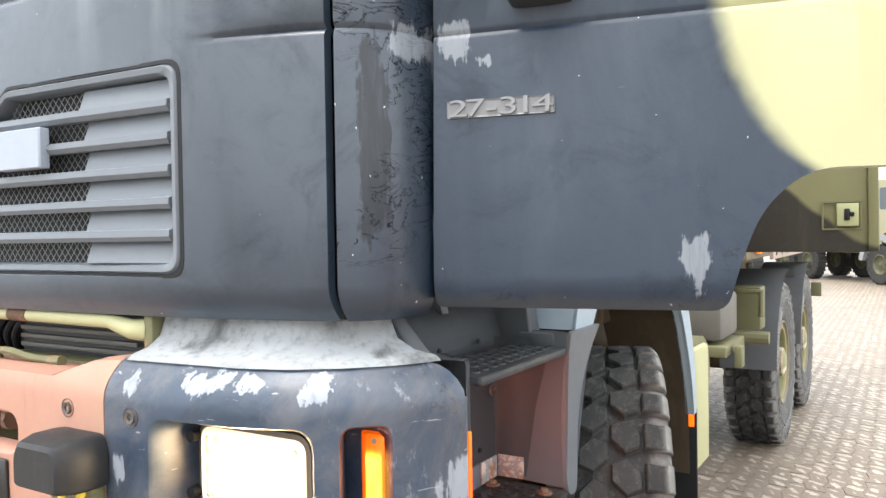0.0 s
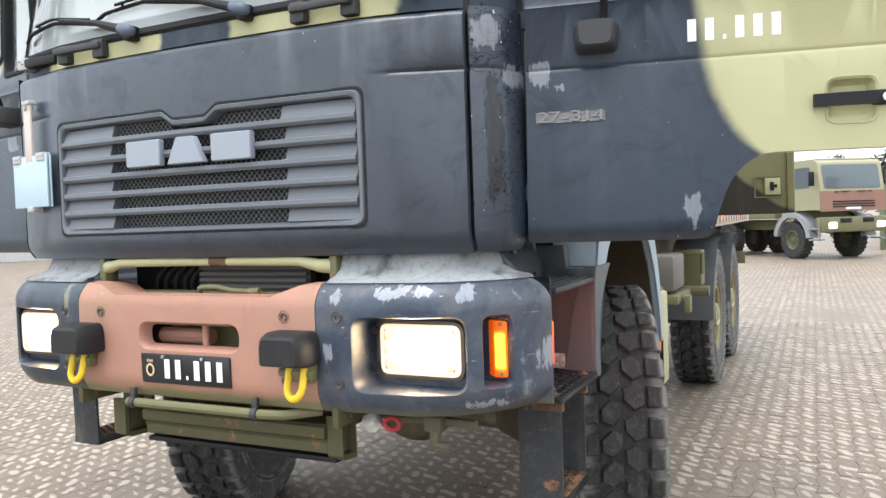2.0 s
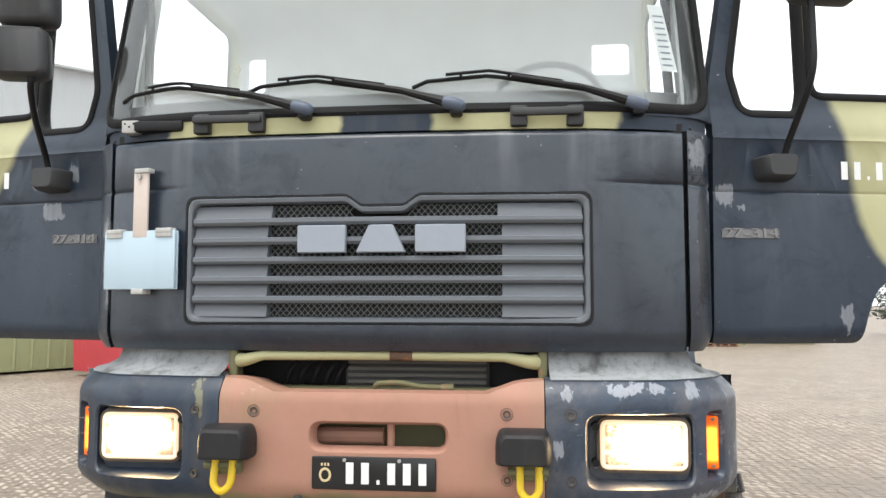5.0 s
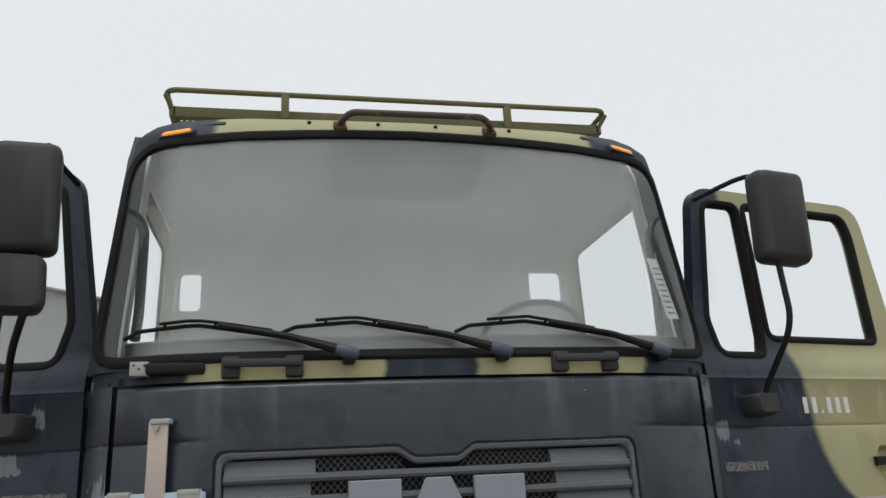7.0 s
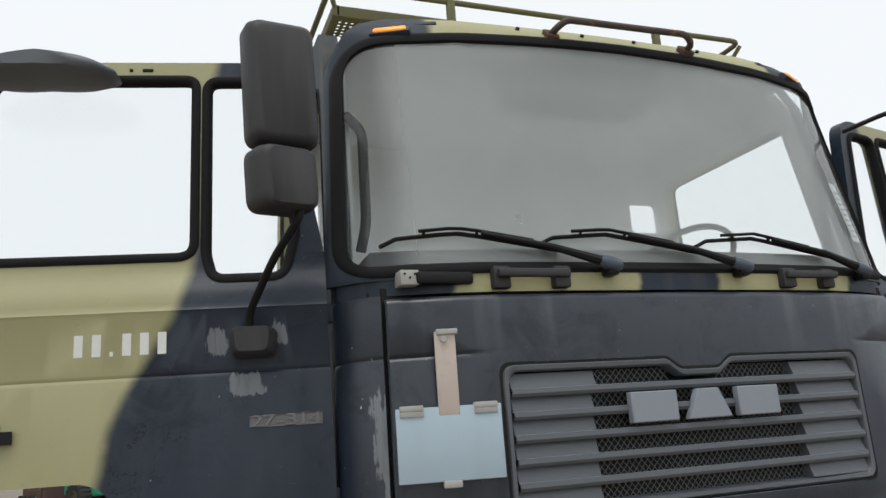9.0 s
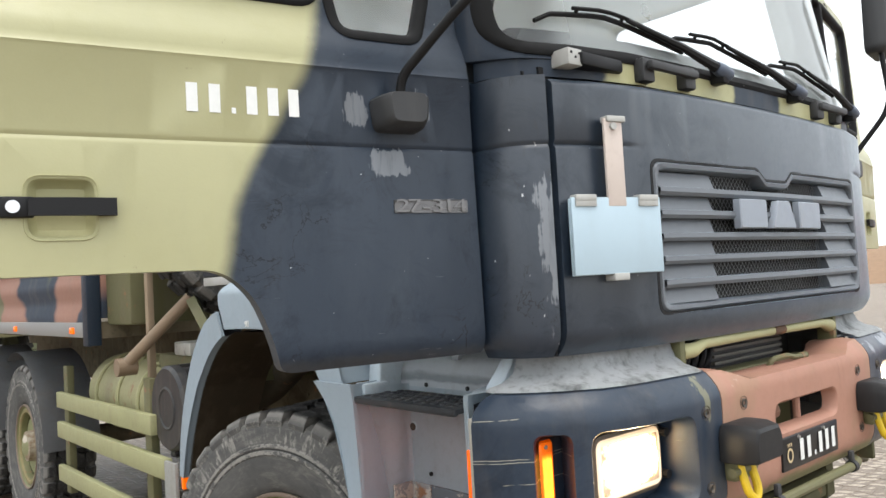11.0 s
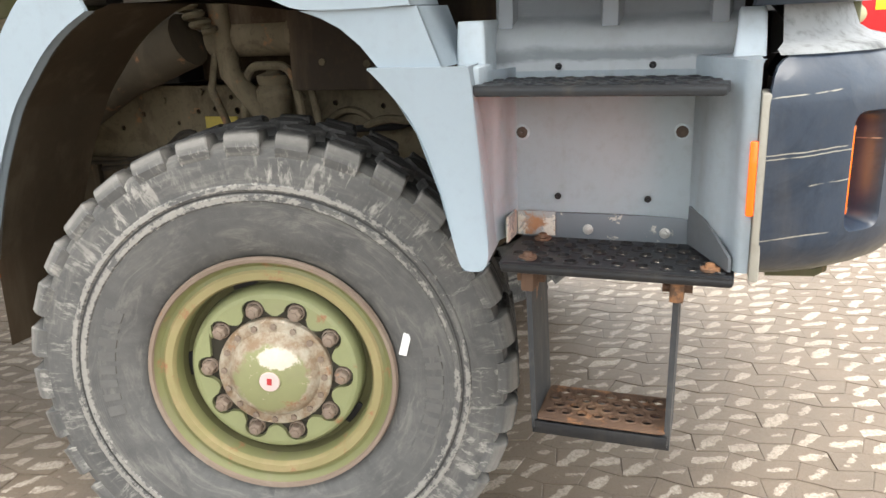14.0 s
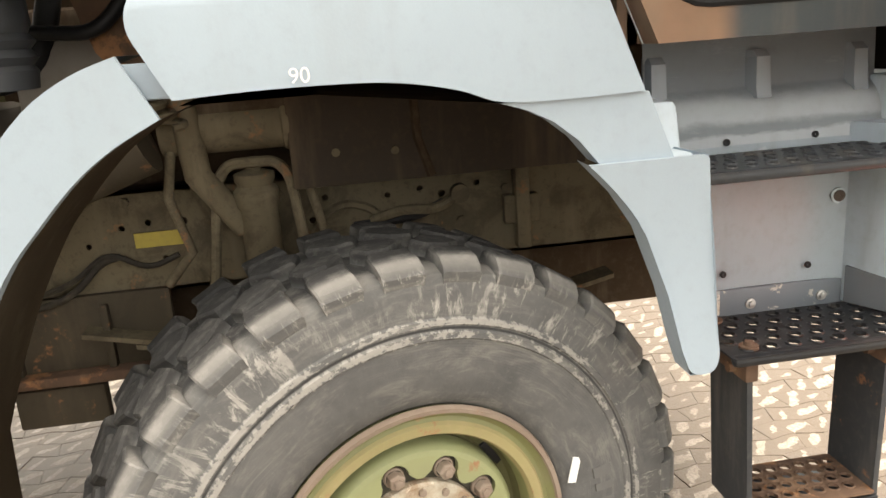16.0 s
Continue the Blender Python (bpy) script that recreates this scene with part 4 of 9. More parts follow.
# stickers inside the glass
bm = bmesh.new()
for i, (w, h) in enumerate(((0.072, 0.255),)):
    q = [(0.985, 2.50), (1.048, 2.50), (1.0, 2.76), (0.945, 2.76)]
    bm.faces.new([bm.verts.new(screen_map(x, z, 0.010)) for x, z in q])
paper = part("paper_notice", bm, plain("white_paper", (0.75, 0.76, 0.76), 0.7), truck, "white paper notice behind the glass", smooth=0)
bm = bmesh.new()
for k in range(9):
    z = 2.52 + 0.024 * k
    x0 = 0.988 - (z - 2.5) * 0.155
    bm.faces.new([bm.verts.new(screen_map(x, zz, 0.0085)) for x, zz in ((x0 + 0.008, z), (x0 + 0.046, z), (x0 + 0.046, z + 0.007), (x0 + 0.008, z + 0.007))])
part("print", bm, plain("grey_print", (0.2, 0.22, 0.26), 0.7), paper, smooth=0)

# wipers
M_CAP = paint("slate_blue_plastic", (0.075, 0.095, 0.135), 0.4, 0.12, 0.2)
for px, tx in ((-0.287, -1.045), (0.256, -0.52), (0.89, 0.096)):
    bm = bmesh.new()
    py = 0.098 + bow(px) - 0.03
    box(bm, (px - 0.022, py - 0.02, 2.318), (px + 0.022, py + 0.035, 2.375), 0.01)
    wip = part("wiper", bm, M_BLACK, truck, "black windscreen wiper with a capped pivot")
    p0 = Vector((px, py - 0.012, 2.355))
    p1 = screen_map(px - 0.20, 2.418, -0.035)
    p2 = screen_map(px - 0.44, 2.466, -0.028)
    bm = bmesh.new()
    tube(bm, [p0, p0 * 0.6 + p1 * 0.4, p1], [0.019, 0.016, 0.012], 8)
    tube(bm, [p1, p2], [0.012, 0.007], 8)
    part("arm", bm, M_BLACK, wip)
    bm = bmesh.new()
    lie = lambda x: 2.472 - (0.17 if x > px - 0.52 else 0.075) * abs(x - (px - 0.52)) - 0.02 * (x < tx + 0.04)
    path = [screen_map(x, lie(x), -0.010) for x in steps(px - 0.16, tx, 12)]
    tube(bm, path, 0.0075, 6)
    path = [screen_map(x, lie(x) + 0.016, -0.022) for x in steps(px - 0.26, tx + 0.12, 8)]
    tube(bm, path, 0.006, 6)
    for x in (px - 0.30, px - 0.45, px - 0.62):
        tube(bm, [screen_map(x, lie(x) + 0.016, -0.022), screen_map(x, lie(x), -0.010)], 0.006, 6)
    part("blade", bm, M_RUBBER, wip)
    bm = bmesh.new()
    d = (p0 - p1).normalized()
    tube(bm, [p0 - d * 0.045, p0 - d * 0.02, p0 + d * 0.022, p0 + d * 0.034], [0.0195, 0.0235, 0.0225, 0.011], 10)
    part("pivot_cap", bm, M_CAP, wip, "slate blue pivot cap", smooth=50)

# grab handles on the cowl
for x0, x1 in ((-0.71, -0.44), (0.445, 0.70)):
    bm = bmesh.new()
    for a in (x0, x1 - 0.06):
        yb = 0.098 + bow(a + 0.03)
        box(bm, (a, yb - 0.034, 2.280), (a + 0.06, yb + 0.005, 2.352), 0.008)
    yb = 0.098 + bow((x0 + x1) / 2)
    box(bm, (x0 + 0.006, yb - 0.056, 2.312), (x1 - 0.006, yb - 0.030, 2.340), 0.009)
    part("grab_handle", bm, M_MIRROR, truck, "dark plastic grab handle on the cowl")
bm = bmesh.new()
box(bm, (-0.955, 0.118, 2.300), (-0.765, 0.17, 2.340), 0.010)
hng = part("hold_open_latch", bm, M_BLACK, truck)
bm = bmesh.new()
box(bm, (-1.005, 0.128, 2.298), (-0.945, 0.20, 2.345), 0.003)
part("bracket", bm, M_ZINC, hng, "zinc bracket")
for x, z in ((-0.992, 2.332), (-0.975, 2.320), (-0.958, 2.332)):
    bm = bmesh.new()
    rod(bm, (x, 0.126, z), (x, 0.130, z), 0.004, 8)
    part("bracket_hole", bm, M_BLACK, hng)
for x in (-0.33, -0.21, -0.1, 0.19, 0.32, 0.95):
    bm = bmesh.new()
    rod(bm, (x, 0.096 + bow(x) - 0.004, 2.345), (x, 0.11 + bow(x), 2.345), 0.007, 8)
    part("bolt", bm, M_BLACK, cowl)

# roof
bm = bmesh.new()
rows = []
for f in steps(0, 1, 10):
    row = []
    for x in steps(-0.97, 0.97, 24):
        p = screen_map(x, 3.368, 0.0)
        y = p.y + (1.74 - p.y) * f
        z = 3.366 + 0.06 * min(1, f * 2.2) ** 0.55 * (1 - (abs(x) / 0.97) ** 4) - 0.02 * min(1, f * 3) * (abs(x) / 0.96) ** 4
        row.append((x * (1 + 0.14 * min(1, f * 2.5)), y, z))
    rows.append(row)
ring_loft(bm, rows, closed=False)
part("roof", bm, M_SAND, truck, "sand-coloured cab roof", smooth=60)
for s in (1, -1):
    x = 0.93 * s
    p = screen_map(x, 3.275, 0)
    bm = bmesh.new()
    box(bm, (-0.062, -0.012, -0.015), (0.062, 0.03, 0.015), 0.010, Matrix.Translation(p) @ pose(0, 0, 0, -40, 0, s * 25))
    lamp = part("marker_lamp", bm, M_ROOFLAMP, truck, "amber roof marker lamp, lit")
    bm = bmesh.new()
    box(bm, (-0.075, -0.004, -0.020), (0.075, 0.03, 0.020), 0.006, Matrix.Translation(p) @ pose(0, 0, 0, -40, 0, s * 25))
    part("lamp_base", bm, M_DARK, lamp)
    p = screen_map(0.79 * s, 3.325, 0)
    bm = bmesh.new()
    box(bm, (-0.045, -0.006, -0.014), (0.045, 0.02, 0.014), 0.008, Matrix.Translation(p) @ pose(0, 0, 0, -40, 0, s * 18))
    part("mounting_pad", bm, M_DARK, lamp)
for x in (-0.42, -0.14, 0.10, 0.42):
    p = screen_map(x, 3.335, 0)
    bm = bmesh.new()
    rod(bm, p + Vector((0, -0.008, 0.006)), p + Vector((0, 0.01, -0.01)), 0.008, 8)
    part("bolt", bm, M_BLACK, cowl)
# roof grab bar
bm = bmesh.new()
b0, b1 = Vector((-0.298, 0.275, 3.308)), Vector((0.318, 0.262, 3.304))
tube(bm, bend([b0, b0 + Vector((0.004, -0.042, 0.006)), b0 + Vector((0.040, -0.062, 0.034)), b1 + Vector((-0.042, -0.068, 0.032)), b1 + Vector((-0.004, -0.046, 0.004)), b1], 0.035), 0.0135, 10)
bar = part("grab_bar", bm, paint("rusty_dark_tube", (0.07, 0.05, 0.042), 0.6, 0.3, 0.3, rust=0.05), truck, "rusty dark bent grab bar on the roof edge")
for b in (b0, b1):
    bm = bmesh.new()
    box(bm, (-0.026, -0.010, -0.030), (0.026, 0.014, 0.030), 0.005, Matrix.Translation(b) @ pose(0, 0, 0, -40))
    rod(bm, b + Vector((0, -0.012, -0.010)), b + Vector((0, 0.0, 0.0)), 0.019, 10)
    part("foot", bm, M_RUST, bar)

# roof rack
bm = bmesh.new()
RX0, RX1, RY0, RY1, RZ = -1.02, 1.03, 0.765, 1.70, 3.562
box(bm, (RX0, RY0 - 0.015, RZ), (RX1, RY0 + 0.015, RZ + 0.05), 0.004)
rack = part("roof_rack", bm, M_OLIVE, truck, "olive steel roof rack with a tube railing")
part("rear_bar", box(bmesh.new(), (RX0, RY1 - 0.015, RZ), (RX1, RY1 + 0.015, RZ + 0.05), 0.004), M_OLIVE, rack)
for x in (RX0, RX1):
    part("side_bar", box(bmesh.new(), (x - 0.015, RY0 - 0.015, RZ + 0.002), (x + 0.015, RY1 + 0.015, RZ + 0.052), 0.004), M_OLIVE, rack)
bm = bmesh.new()
holes = []
for i in range(74):
    for j in range(9):
        cx, cy = RX0 + 0.03 + i * 0.0268, RY0 + 0.03 + j * 0.0268
        holes.append([(cx + 0.0085 * math.cos(k * math.pi / 3), cy + 0.0085 * math.sin(k * math.pi / 3)) for k in range(6)])
part("perforated_floor", sheet(rect(RX0, RX1, RY0, RY1), holes, (), (), lambda x, y, w: Vector((x, y, RZ + 0.012 + w)), 0.004), M_OLIVE, rack, smooth=0)
bm = bmesh.new()
zt = 3.675
path = [(RX0, RY1, RZ + 0.05), (RX0 - 0.03, RY1, zt), (RX0 - 0.03, RY0 - 0.05, zt), (RX1 + 0.03, RY0 - 0.05, zt), (RX1 + 0.03, RY1, zt), (RX1, RY1, RZ + 0.05)]
tube(bm, bend(path, 0.06), 0.013, 10)
for x in (RX0, RX1):
    tube(bm, [(x, RY0, RZ + 0.03), (x * 1.03, RY0 - 0.045, zt - 0.02)], 0.011, 8)
part("railing", bm, M_OLIVE, rack)
for x in (-0.52, 0.545):
    bm = bmesh.new()
    box(bm, (x - 0.018, RY0 - 0.062, RZ - 0.01), (x + 0.018, RY0 - 0.038, zt), 0.003)
    part("post", bm, M_OLIVE, rack)
for x in (-0.85, 0.85):
    for y in (1.0, 1.6):
        bm = bmesh.new()
        box(bm, (x - 0.02, y - 0.03, 3.39), (x + 0.02, y + 0.03, RZ + 0.01), 0.003)
        part("rack_leg", bm, M_OLIVE, rack)

# cab sides, back and floor
def side_extra(g, base):
    x, y, z = g.xyz()
    col = g.mix(g.noise(3, 4), sh(SAND, 0.9), sh(SAND, 1.1))
    low = g.ss(g.f("ADD", z, g.f("MULTIPLY", g.noise(5, 3), 0.1)), 2.08, 1.95)
    col = g.mix(low, col, g.mix(g.noise(7, 5), (0.13, 0.07, 0.045), (0.24, 0.13, 0.085)))
    fore = g.ss(y, 0.86, 0.80)
    return g.mix(fore, col, sh(DARK, 1.1))


M_CABSIDE = paint("cab_side_camouflage", SAND, 0.65, 0.08, 0.25, extra=side_extra)
def side_x(z):
    return 1.168 - 0.025 * max(0.0, z - 2.4) / 0.77


SIDE = [(0.38, 1.60), (0.97, 1.60), (1.05, 1.785), (1.60, 1.785), (1.60, 3.37), (0.58, 3.37), (0.50, 3.22), (0.36, 2.43), (0.38, 2.3)]
APER = fillet([(0.44, 1.665), (0.93, 1.665), (1.04, 1.915), (1.50, 1.925), (1.50, 3.15), (0.57, 3.15), (0.45, 2.45)], 0.06)
for s in (1, -1):
    bm = sheet(SIDE, [APER], steps(0.5, 1.6, 6), [1.7, 2.0, 2.4, 2.7, 3.0, 3.15], lambda y, z, w, s=s: Vector((s * (side_x(z) - w), y, z)), 0.07)
    cs = part("cab_side", bm, M_CABSIDE, truck, "sand and brown cab side with a doorway", smooth=40)
    bm = sheet(SIDE, [APER], steps(0.5, 1.6, 6), [1.7, 2.0, 2.4, 2.7, 3.0, 3.15], lambda y, z, w, s=s: Vector((s * (side_x(z) - 0.073 - w), y, z)), 0.012)
    part("side_lining", bm, M_CABIN, cs, "grey inner lining", smooth=40)
    bm = bmesh.new()
    tube(bm, [(s * (side_x(z) - 0.004), y, z) for y, z in APER], 0.009, 8, closed=True)
    part("door_seal", bm, M_RUBBER, cs)
    # grab rail inside the door pillar, seen through the windscreen
    bm = bmesh.new()
    tube(bm, bend([(s * 1.05, 0.42, 2.47), (s * 1.035, 0.385, 2.56), (s * 1.035, 0.385, 2.90), (s * 1.085, 0.42, 2.97)], 0.04), 0.019, 8)
    part("pillar_grip", bm, M_BLACK, cs)
RW = [rect(-1.06, -0.95, 2.84, 3.05, 0.03), rect(0.86, 1.06, 2.89, 3.07, 0.03)]
bm = sheet(rect(-1.09, 1.09, 1.78, 3.34), RW, (), (), lambda x, z, w: Vector((x, 1.552 + w, z)), 0.05)
part("cab_back", bm, M_CABIN, truck, "grey cab rear wall")
bm = boxes(((-1.12, 0.60, 3.31), (1.12, 1.66, 3.33)), ((-1.04, 0.44, 3.31), (1.04, 0.61, 3.33)))
part("headlining", bm, M_CABIN, truck)
bm = boxes(((-0.33, 0.46, 3.17), (0.33, 0.75, 3.33)), bev=0.03)
part("overhead_console", bm, plain("console_grey", (0.42, 0.43, 0.435), 0.7), truck, "grey overhead console")
bm = bmesh.new()
box(bm, (-1.09, 0.36, 1.60), (1.09, 1.0, 1.66))
box(bm, (-1.09, 1.0, 1.785), (1.09, 1.64, 1.85))
box(bm, (-1.09, 0.98, 1.60), (1.09, 1.02, 1.85))
part("cab_floor", bm, paint("brown_floor_pan", (0.14, 0.085, 0.055), 0.75, 0.2, 0.4), truck, "brown dusty cab floor pan")
bm = bmesh.new()
rows = []
for x in steps(-1.05, 1.05, 16):
    y0 = screen_map(x, 2.45, 0.03).y
    rows.append([(x, y0, 2.425), (x, y0 + 0.05, 2.44), (x, 0.62, 2.43), (x, 0.74, 2.38), (x, 0.76, 2.1), (x, 0.6, 1.9), (x, 0.36, 1.9), (x, 0.36, 2.3)])
ring_loft(bm, rows, cap=True)
dash = part("dashboard", bm, M_DASH, truck, "dark grey dashboard")
bm = bmesh.new()
sw = [(0.60 + 0.235 * math.cos(a), 0.80 + 0.235 * math.sin(a) * 0.82, 2.47 - 0.235 * math.sin(a) * 0.55 + 0.06) for a in steps(0, 2 * math.pi * 31 / 32, 31)]
tube(bm, sw, 0.014, 8, closed=True)
for a in (0.3, 2.84):
    tube(bm, [(0.6, 0.8, 2.49), (0.60 + 0.235 * math.cos(a), 0.80 + 0.193 * math.sin(a), 2.53 - 0.129 * math.sin(a))], 0.009, 6)
tube(bm, [(0.6, 0.8, 2.49), (0.6, 0.62, 2.3)], 0.03, 8)
part("steering_wheel", bm, M_BLACK, dash, "black steering wheel")
for s in (1, -1):
    bm = bmesh.new()
    box(bm, (s * 0.6 - 0.26, 1.05, 1.86), (s * 0.6 + 0.26, 1.55, 2.28), 0.05)
    box(bm, (s * 0.6 - 0.24, 1.48, 2.22), (s * 0.6 + 0.24, 1.61, 2.44), 0.05)
    part("seat", bm, M_CABIN, truck, "grey cab seat")

# doors
DOOR = fillet([(0.006, 1.516), (0.58, 1.516), (0.61, 1.625), (0.645, 1.71), (0.72, 1.776), (1.31, 1.776), (1.305, 2.36), (1.25, 2.50), (1.20, 3.162), (0.15, 3.162), (0.02, 2.45)], [0.015, 0.03, 0.06, 0.06, 0.05, 0.03, 0.05, 0.1, 0.12, 0.10, 0.05], 6)
WIN = fillet([(0.435, 2.456), (1.11, 2.456), (1.118, 3.0), (1.09, 3.10), (0.435, 3.10)], [0.06, 0.04, 0.08, 0.05, 0.04], 6)
QWIN = fillet([(0.108, 2.54), (0.15, 2.378), (0.385, 2.378), (0.407, 2.47), (0.407, 3.095), (0.20, 3.095)], [0.03, 0.05, 0.05, 0.02, 0.05, 0.06], 6)
DZ = [1.53, 1.545, 1.56, 1.58, 2.065, 2.071, 2.077, 2.083, 2.089, 2.27, 2.278, 2.286, 2.30, 2.32, 2.34, 2.36, 2.38, 2.40, 2.42, 2.44, 2.7, 3.0]


def door_map(s):
    def fn(u, z, w):
        y = 0.0
        if z < 1.58:
            y += ((1.58 - z) / 0.06) ** 2 * 0.02
        if w < 0.02:
            y += 0.005 * math.exp(-((z - 2.077) / 0.006) ** 2)
            y -= 0.006 * math.exp(-((z - 2.278) / 0.007) ** 2)
        k = max(0.0, min(1.0, (z - 2.30) / 0.14))
        y += 0.045 * k * k * (3 - 2 * k) + 0.03 * max(0.0, z - 2.44) / 0.7
        return Vector((s * u, y + w, z))
    return fn


def bars(u0, z0, h, widths, fm, parent, gap=0.4, w=-0.0015):
    """Plain white bars, one part each."""
    u = u0
    for k in widths:
        p = [(u, z0), (u + k, z0), (u + k, z0 + (h if k > 0.012 else 0.014)), (u, z0 + (h if k > 0.012 else 0.014))]
        bm = bmesh.new()
        bm.faces.new([bm.verts.new(fm(a, b, w)) for a, b in p])
        part("white_bar", bm, M_WHITE, parent, smooth=0)
        u += k + gap


for s in (1, -1):
    fm = door_map(s)
    M = pose(s * 1.172, 0.338, 0, 0, 0, s * 12)
    dh = 0.0 if s > 0 else 0.065
    LU = 1.074 + dh
    dish = fillet([(0.915 + dh, 1.855), (1.05 + dh, 1.855), (1.05 + dh, 1.985), (0.915 + dh, 1.985)], 0.03, 4)
    bm = sheet(DOOR, [WIN, QWIN, dish], steps(0.05, 1.3, 25), DZ, fm, 0.055)
    door = part("cab_door", bm, M_DOOR[s], truck, "open cab door, dark blue with a sand-coloured rear half", m=M, smooth=35)
    for nm, lp in (("window_seal", WIN), ("window_seal", QWIN)):
        lp2 = dense(lp)
        bm = bmesh.new()
        ring_loft(bm, [lift(inset(lp2, -0.012), 0.03), lift(inset(lp2, -0.012), -0.003), lift(inset(lp2, -0.004), -0.009), lift(inset(lp2, 0.010), -0.008), lift(inset(lp2, 0.020), 0.004), lift(inset(lp2, 0.020), 0.03)], fm)
        part(nm, bm, M_RUBBER, door, smooth=50)
        bm = sheet(inset(lp2, 0.016), (), (), (2.7,), lambda u, z, w: fm(u, z, 0.018), 0)
        p = part("pane", forward(bm), M_PANE, door, "clear side window pane", smooth=0, fix=False)
        p.visible_shadow = False
    n_w = [0.026, 0.026, 0.010, 0.026, 0.026, 0.026]
    bars(0.520 if s > 0 else 0.512, 2.130 if s > 0 else 2.145, 0.068, n_w if s > 0 else n_w[::-1], fm, door, 0.026)
    # door pull in its recess
    bm = bmesh.new()
    ring_loft(bm, [lift(inset(dish, -0.006), 0.0), lift(inset(dish, -0.005), -0.003), lift(inset(dish, 0.003), 0.003), lift(inset(dish, 0.008), 0.02), lift(inset(dish, 0.02), 0.032)], fm, cap=True)
    part("handle_recess", bm, M_SAND, door)
    bm = bmesh.new()
    rows = []
    for u in steps(0.875 + dh, 1.046 + dh, 8):
        w = -0.022 - 0.006 * math.sin((u - 0.875 - dh) / 0.20 * math.pi)
        rows.append([(u, 1.902, w + 0.016), (u, 1.902, w), (u, 1.940, w), (u, 1.940, w + 0.016)])
    ring_loft(bm, rows, fm, cap=True)
    bm.faces.new(bm.verts[:4])
    part("handle", bm, M_BLACK, door, "black pull handle with a round lock")
    bm = bmesh.new()
    box(bm, (min(s * (LU - 0.040), s * (LU + 0.034)), -0.016, 1.899), (max(s * (LU - 0.040), s * (LU + 0.034)), 0.004, 1.943), 0.005)
    end_block = part("handle_end", bm, M_BLACK, door)
    bm = bmesh.new()
    rod(bm, (s * LU, -0.0225, 1.921), (s * LU, -0.012, 1.921), 0.0135, 18)
    part("lock", bm, M_LOCK, end_block, "round polished lock")
    # model badge
    bm = bmesh.new()
    pts = rect(0.043, 0.265, 1.905, 1.94, 0.003)
    ring_loft(bm, [lift(pts, 0.004), lift(pts, -0.004), lift(inset(pts, 0.003), -0.002)], fm, cap=True)
    part("badge", bm, M_BADGE, door, "grey model badge with worn raised figures")
    for k, ch in enumerate("27-314"):
        bm = text_mesh(ch, 0.049, 0.006)
        for v in bm.verts:
            v.co.x *= 1.8
        part("badge_figure", bm, M_BADGEFIG, door, m=pose(s * 0.155 + (k - 2.5) * 0.035, -0.004, 1.9225, 90, 0, 0), smooth=0)
    # mirror foot, arm and heads
    mu = 0.242 if s > 0 else 0.248
    bm = bmesh.new()
    rows = []
    for w, k in ((0.004, 1.0), (-0.05, 0.95), (-0.085, 0.8), (-0.092, 0.7)):
        lp = fillet([(mu - 0.065 * k, 2.115 + (1 - k) * 0.05), (mu + 0.065 * k, 2.115 + (1 - k) * 0.05), (mu + 0.075 * k, 2.205), (mu - 0.075 * k, 2.205)], 0.02, 3)
        rows.append(lift(lp, w))
    ring_loft(bm, rows, fm, cap=True)
    part("mirror_foot", bm, M_MIRROR, door, "dark plastic mirror foot")
    inv = M.inverted()
    if s > 0:
        path = [(1.44, 0.345, 2.19), (1.45, 0.33, 2.24), (1.485, 0.19, 2.42), (1.495, 0.165, 2.50), (1.50, 0.19, 2.75)]
        upper = [(1.30, 0.43, 3.09), (1.44, 0.30, 3.14), (1.49, 0.24, 3.14), (1.50, 0.21, 3.05)]
        heads = [((1.555, 0.20, 2.93), 0.235, 0.41, -4, 3, 0.105)]
    else:
        path = [(-1.43, 0.345, 2.19), (-1.435, 0.33, 2.25), (-1.38, 0.16, 2.39), (-1.322, 0.045, 2.48), (-1.312, 0.07, 2.56), (-1.31, 0.09, 2.75)]
        upper = [(-1.30, 0.43, 3.09), (-1.34, 0.25, 3.12), (-1.33, 0.13, 3.13), (-1.33, 0.10, 3.02)]
        heads = [((-1.365, 0.075, 2.895), 0.212, 0.395, 20, -2, 0.10), ((-1.366, 0.055, 2.59), 0.195, 0.19, 32, -3, 0.11)]
    bm = bmesh.new()
    tube(bm, [inv @ Vector(p) for p in bend(path, 0.07)], 0.0125, 10)
    part("mirror_arm", bm, M_BLACK, door, "black bent mirror arm", smooth=60)
    bm = bmesh.new()
    tube(bm, [inv @ Vector(p) for p in bend(upper, 0.05)], 0.011, 10)
    part("mirror_arm", bm, M_BLACK, door, "black bent mirror arm", smooth=60)
    for c, w, h, rz, ry, d in heads:
        bm = bmesh.new()
        lp = fillet([(-w / 2, -h / 2), (w / 2, -h / 2), (w / 2, h / 2), (-w / 2, h / 2)], 0.04, 5)
        rows = []
        for yy, k in ((d * 0.5, 0.97), (d * 0.42, 1.0), (-d * 0.1, 1.0), (-d * 0.38, 0.93), (-d * 0.5, 0.80)):
            rows.append([(x * (1 - (1 - k) * 1.3), yy, z * (1 - (1 - k) * 0.7)) for x, z in lp])
        ring_loft(bm, rows, cap=True)
        bm.faces.new(bm.verts[:len(lp)][::-1])
        mm = inv @ Matrix.Translation(c) @ pose(0, 0, 0, 0, ry, rz + s * 10)
        part("mirror_head", bm, M_MIRROR, door, "dark grey mirror housing", m=mm, smooth=40)
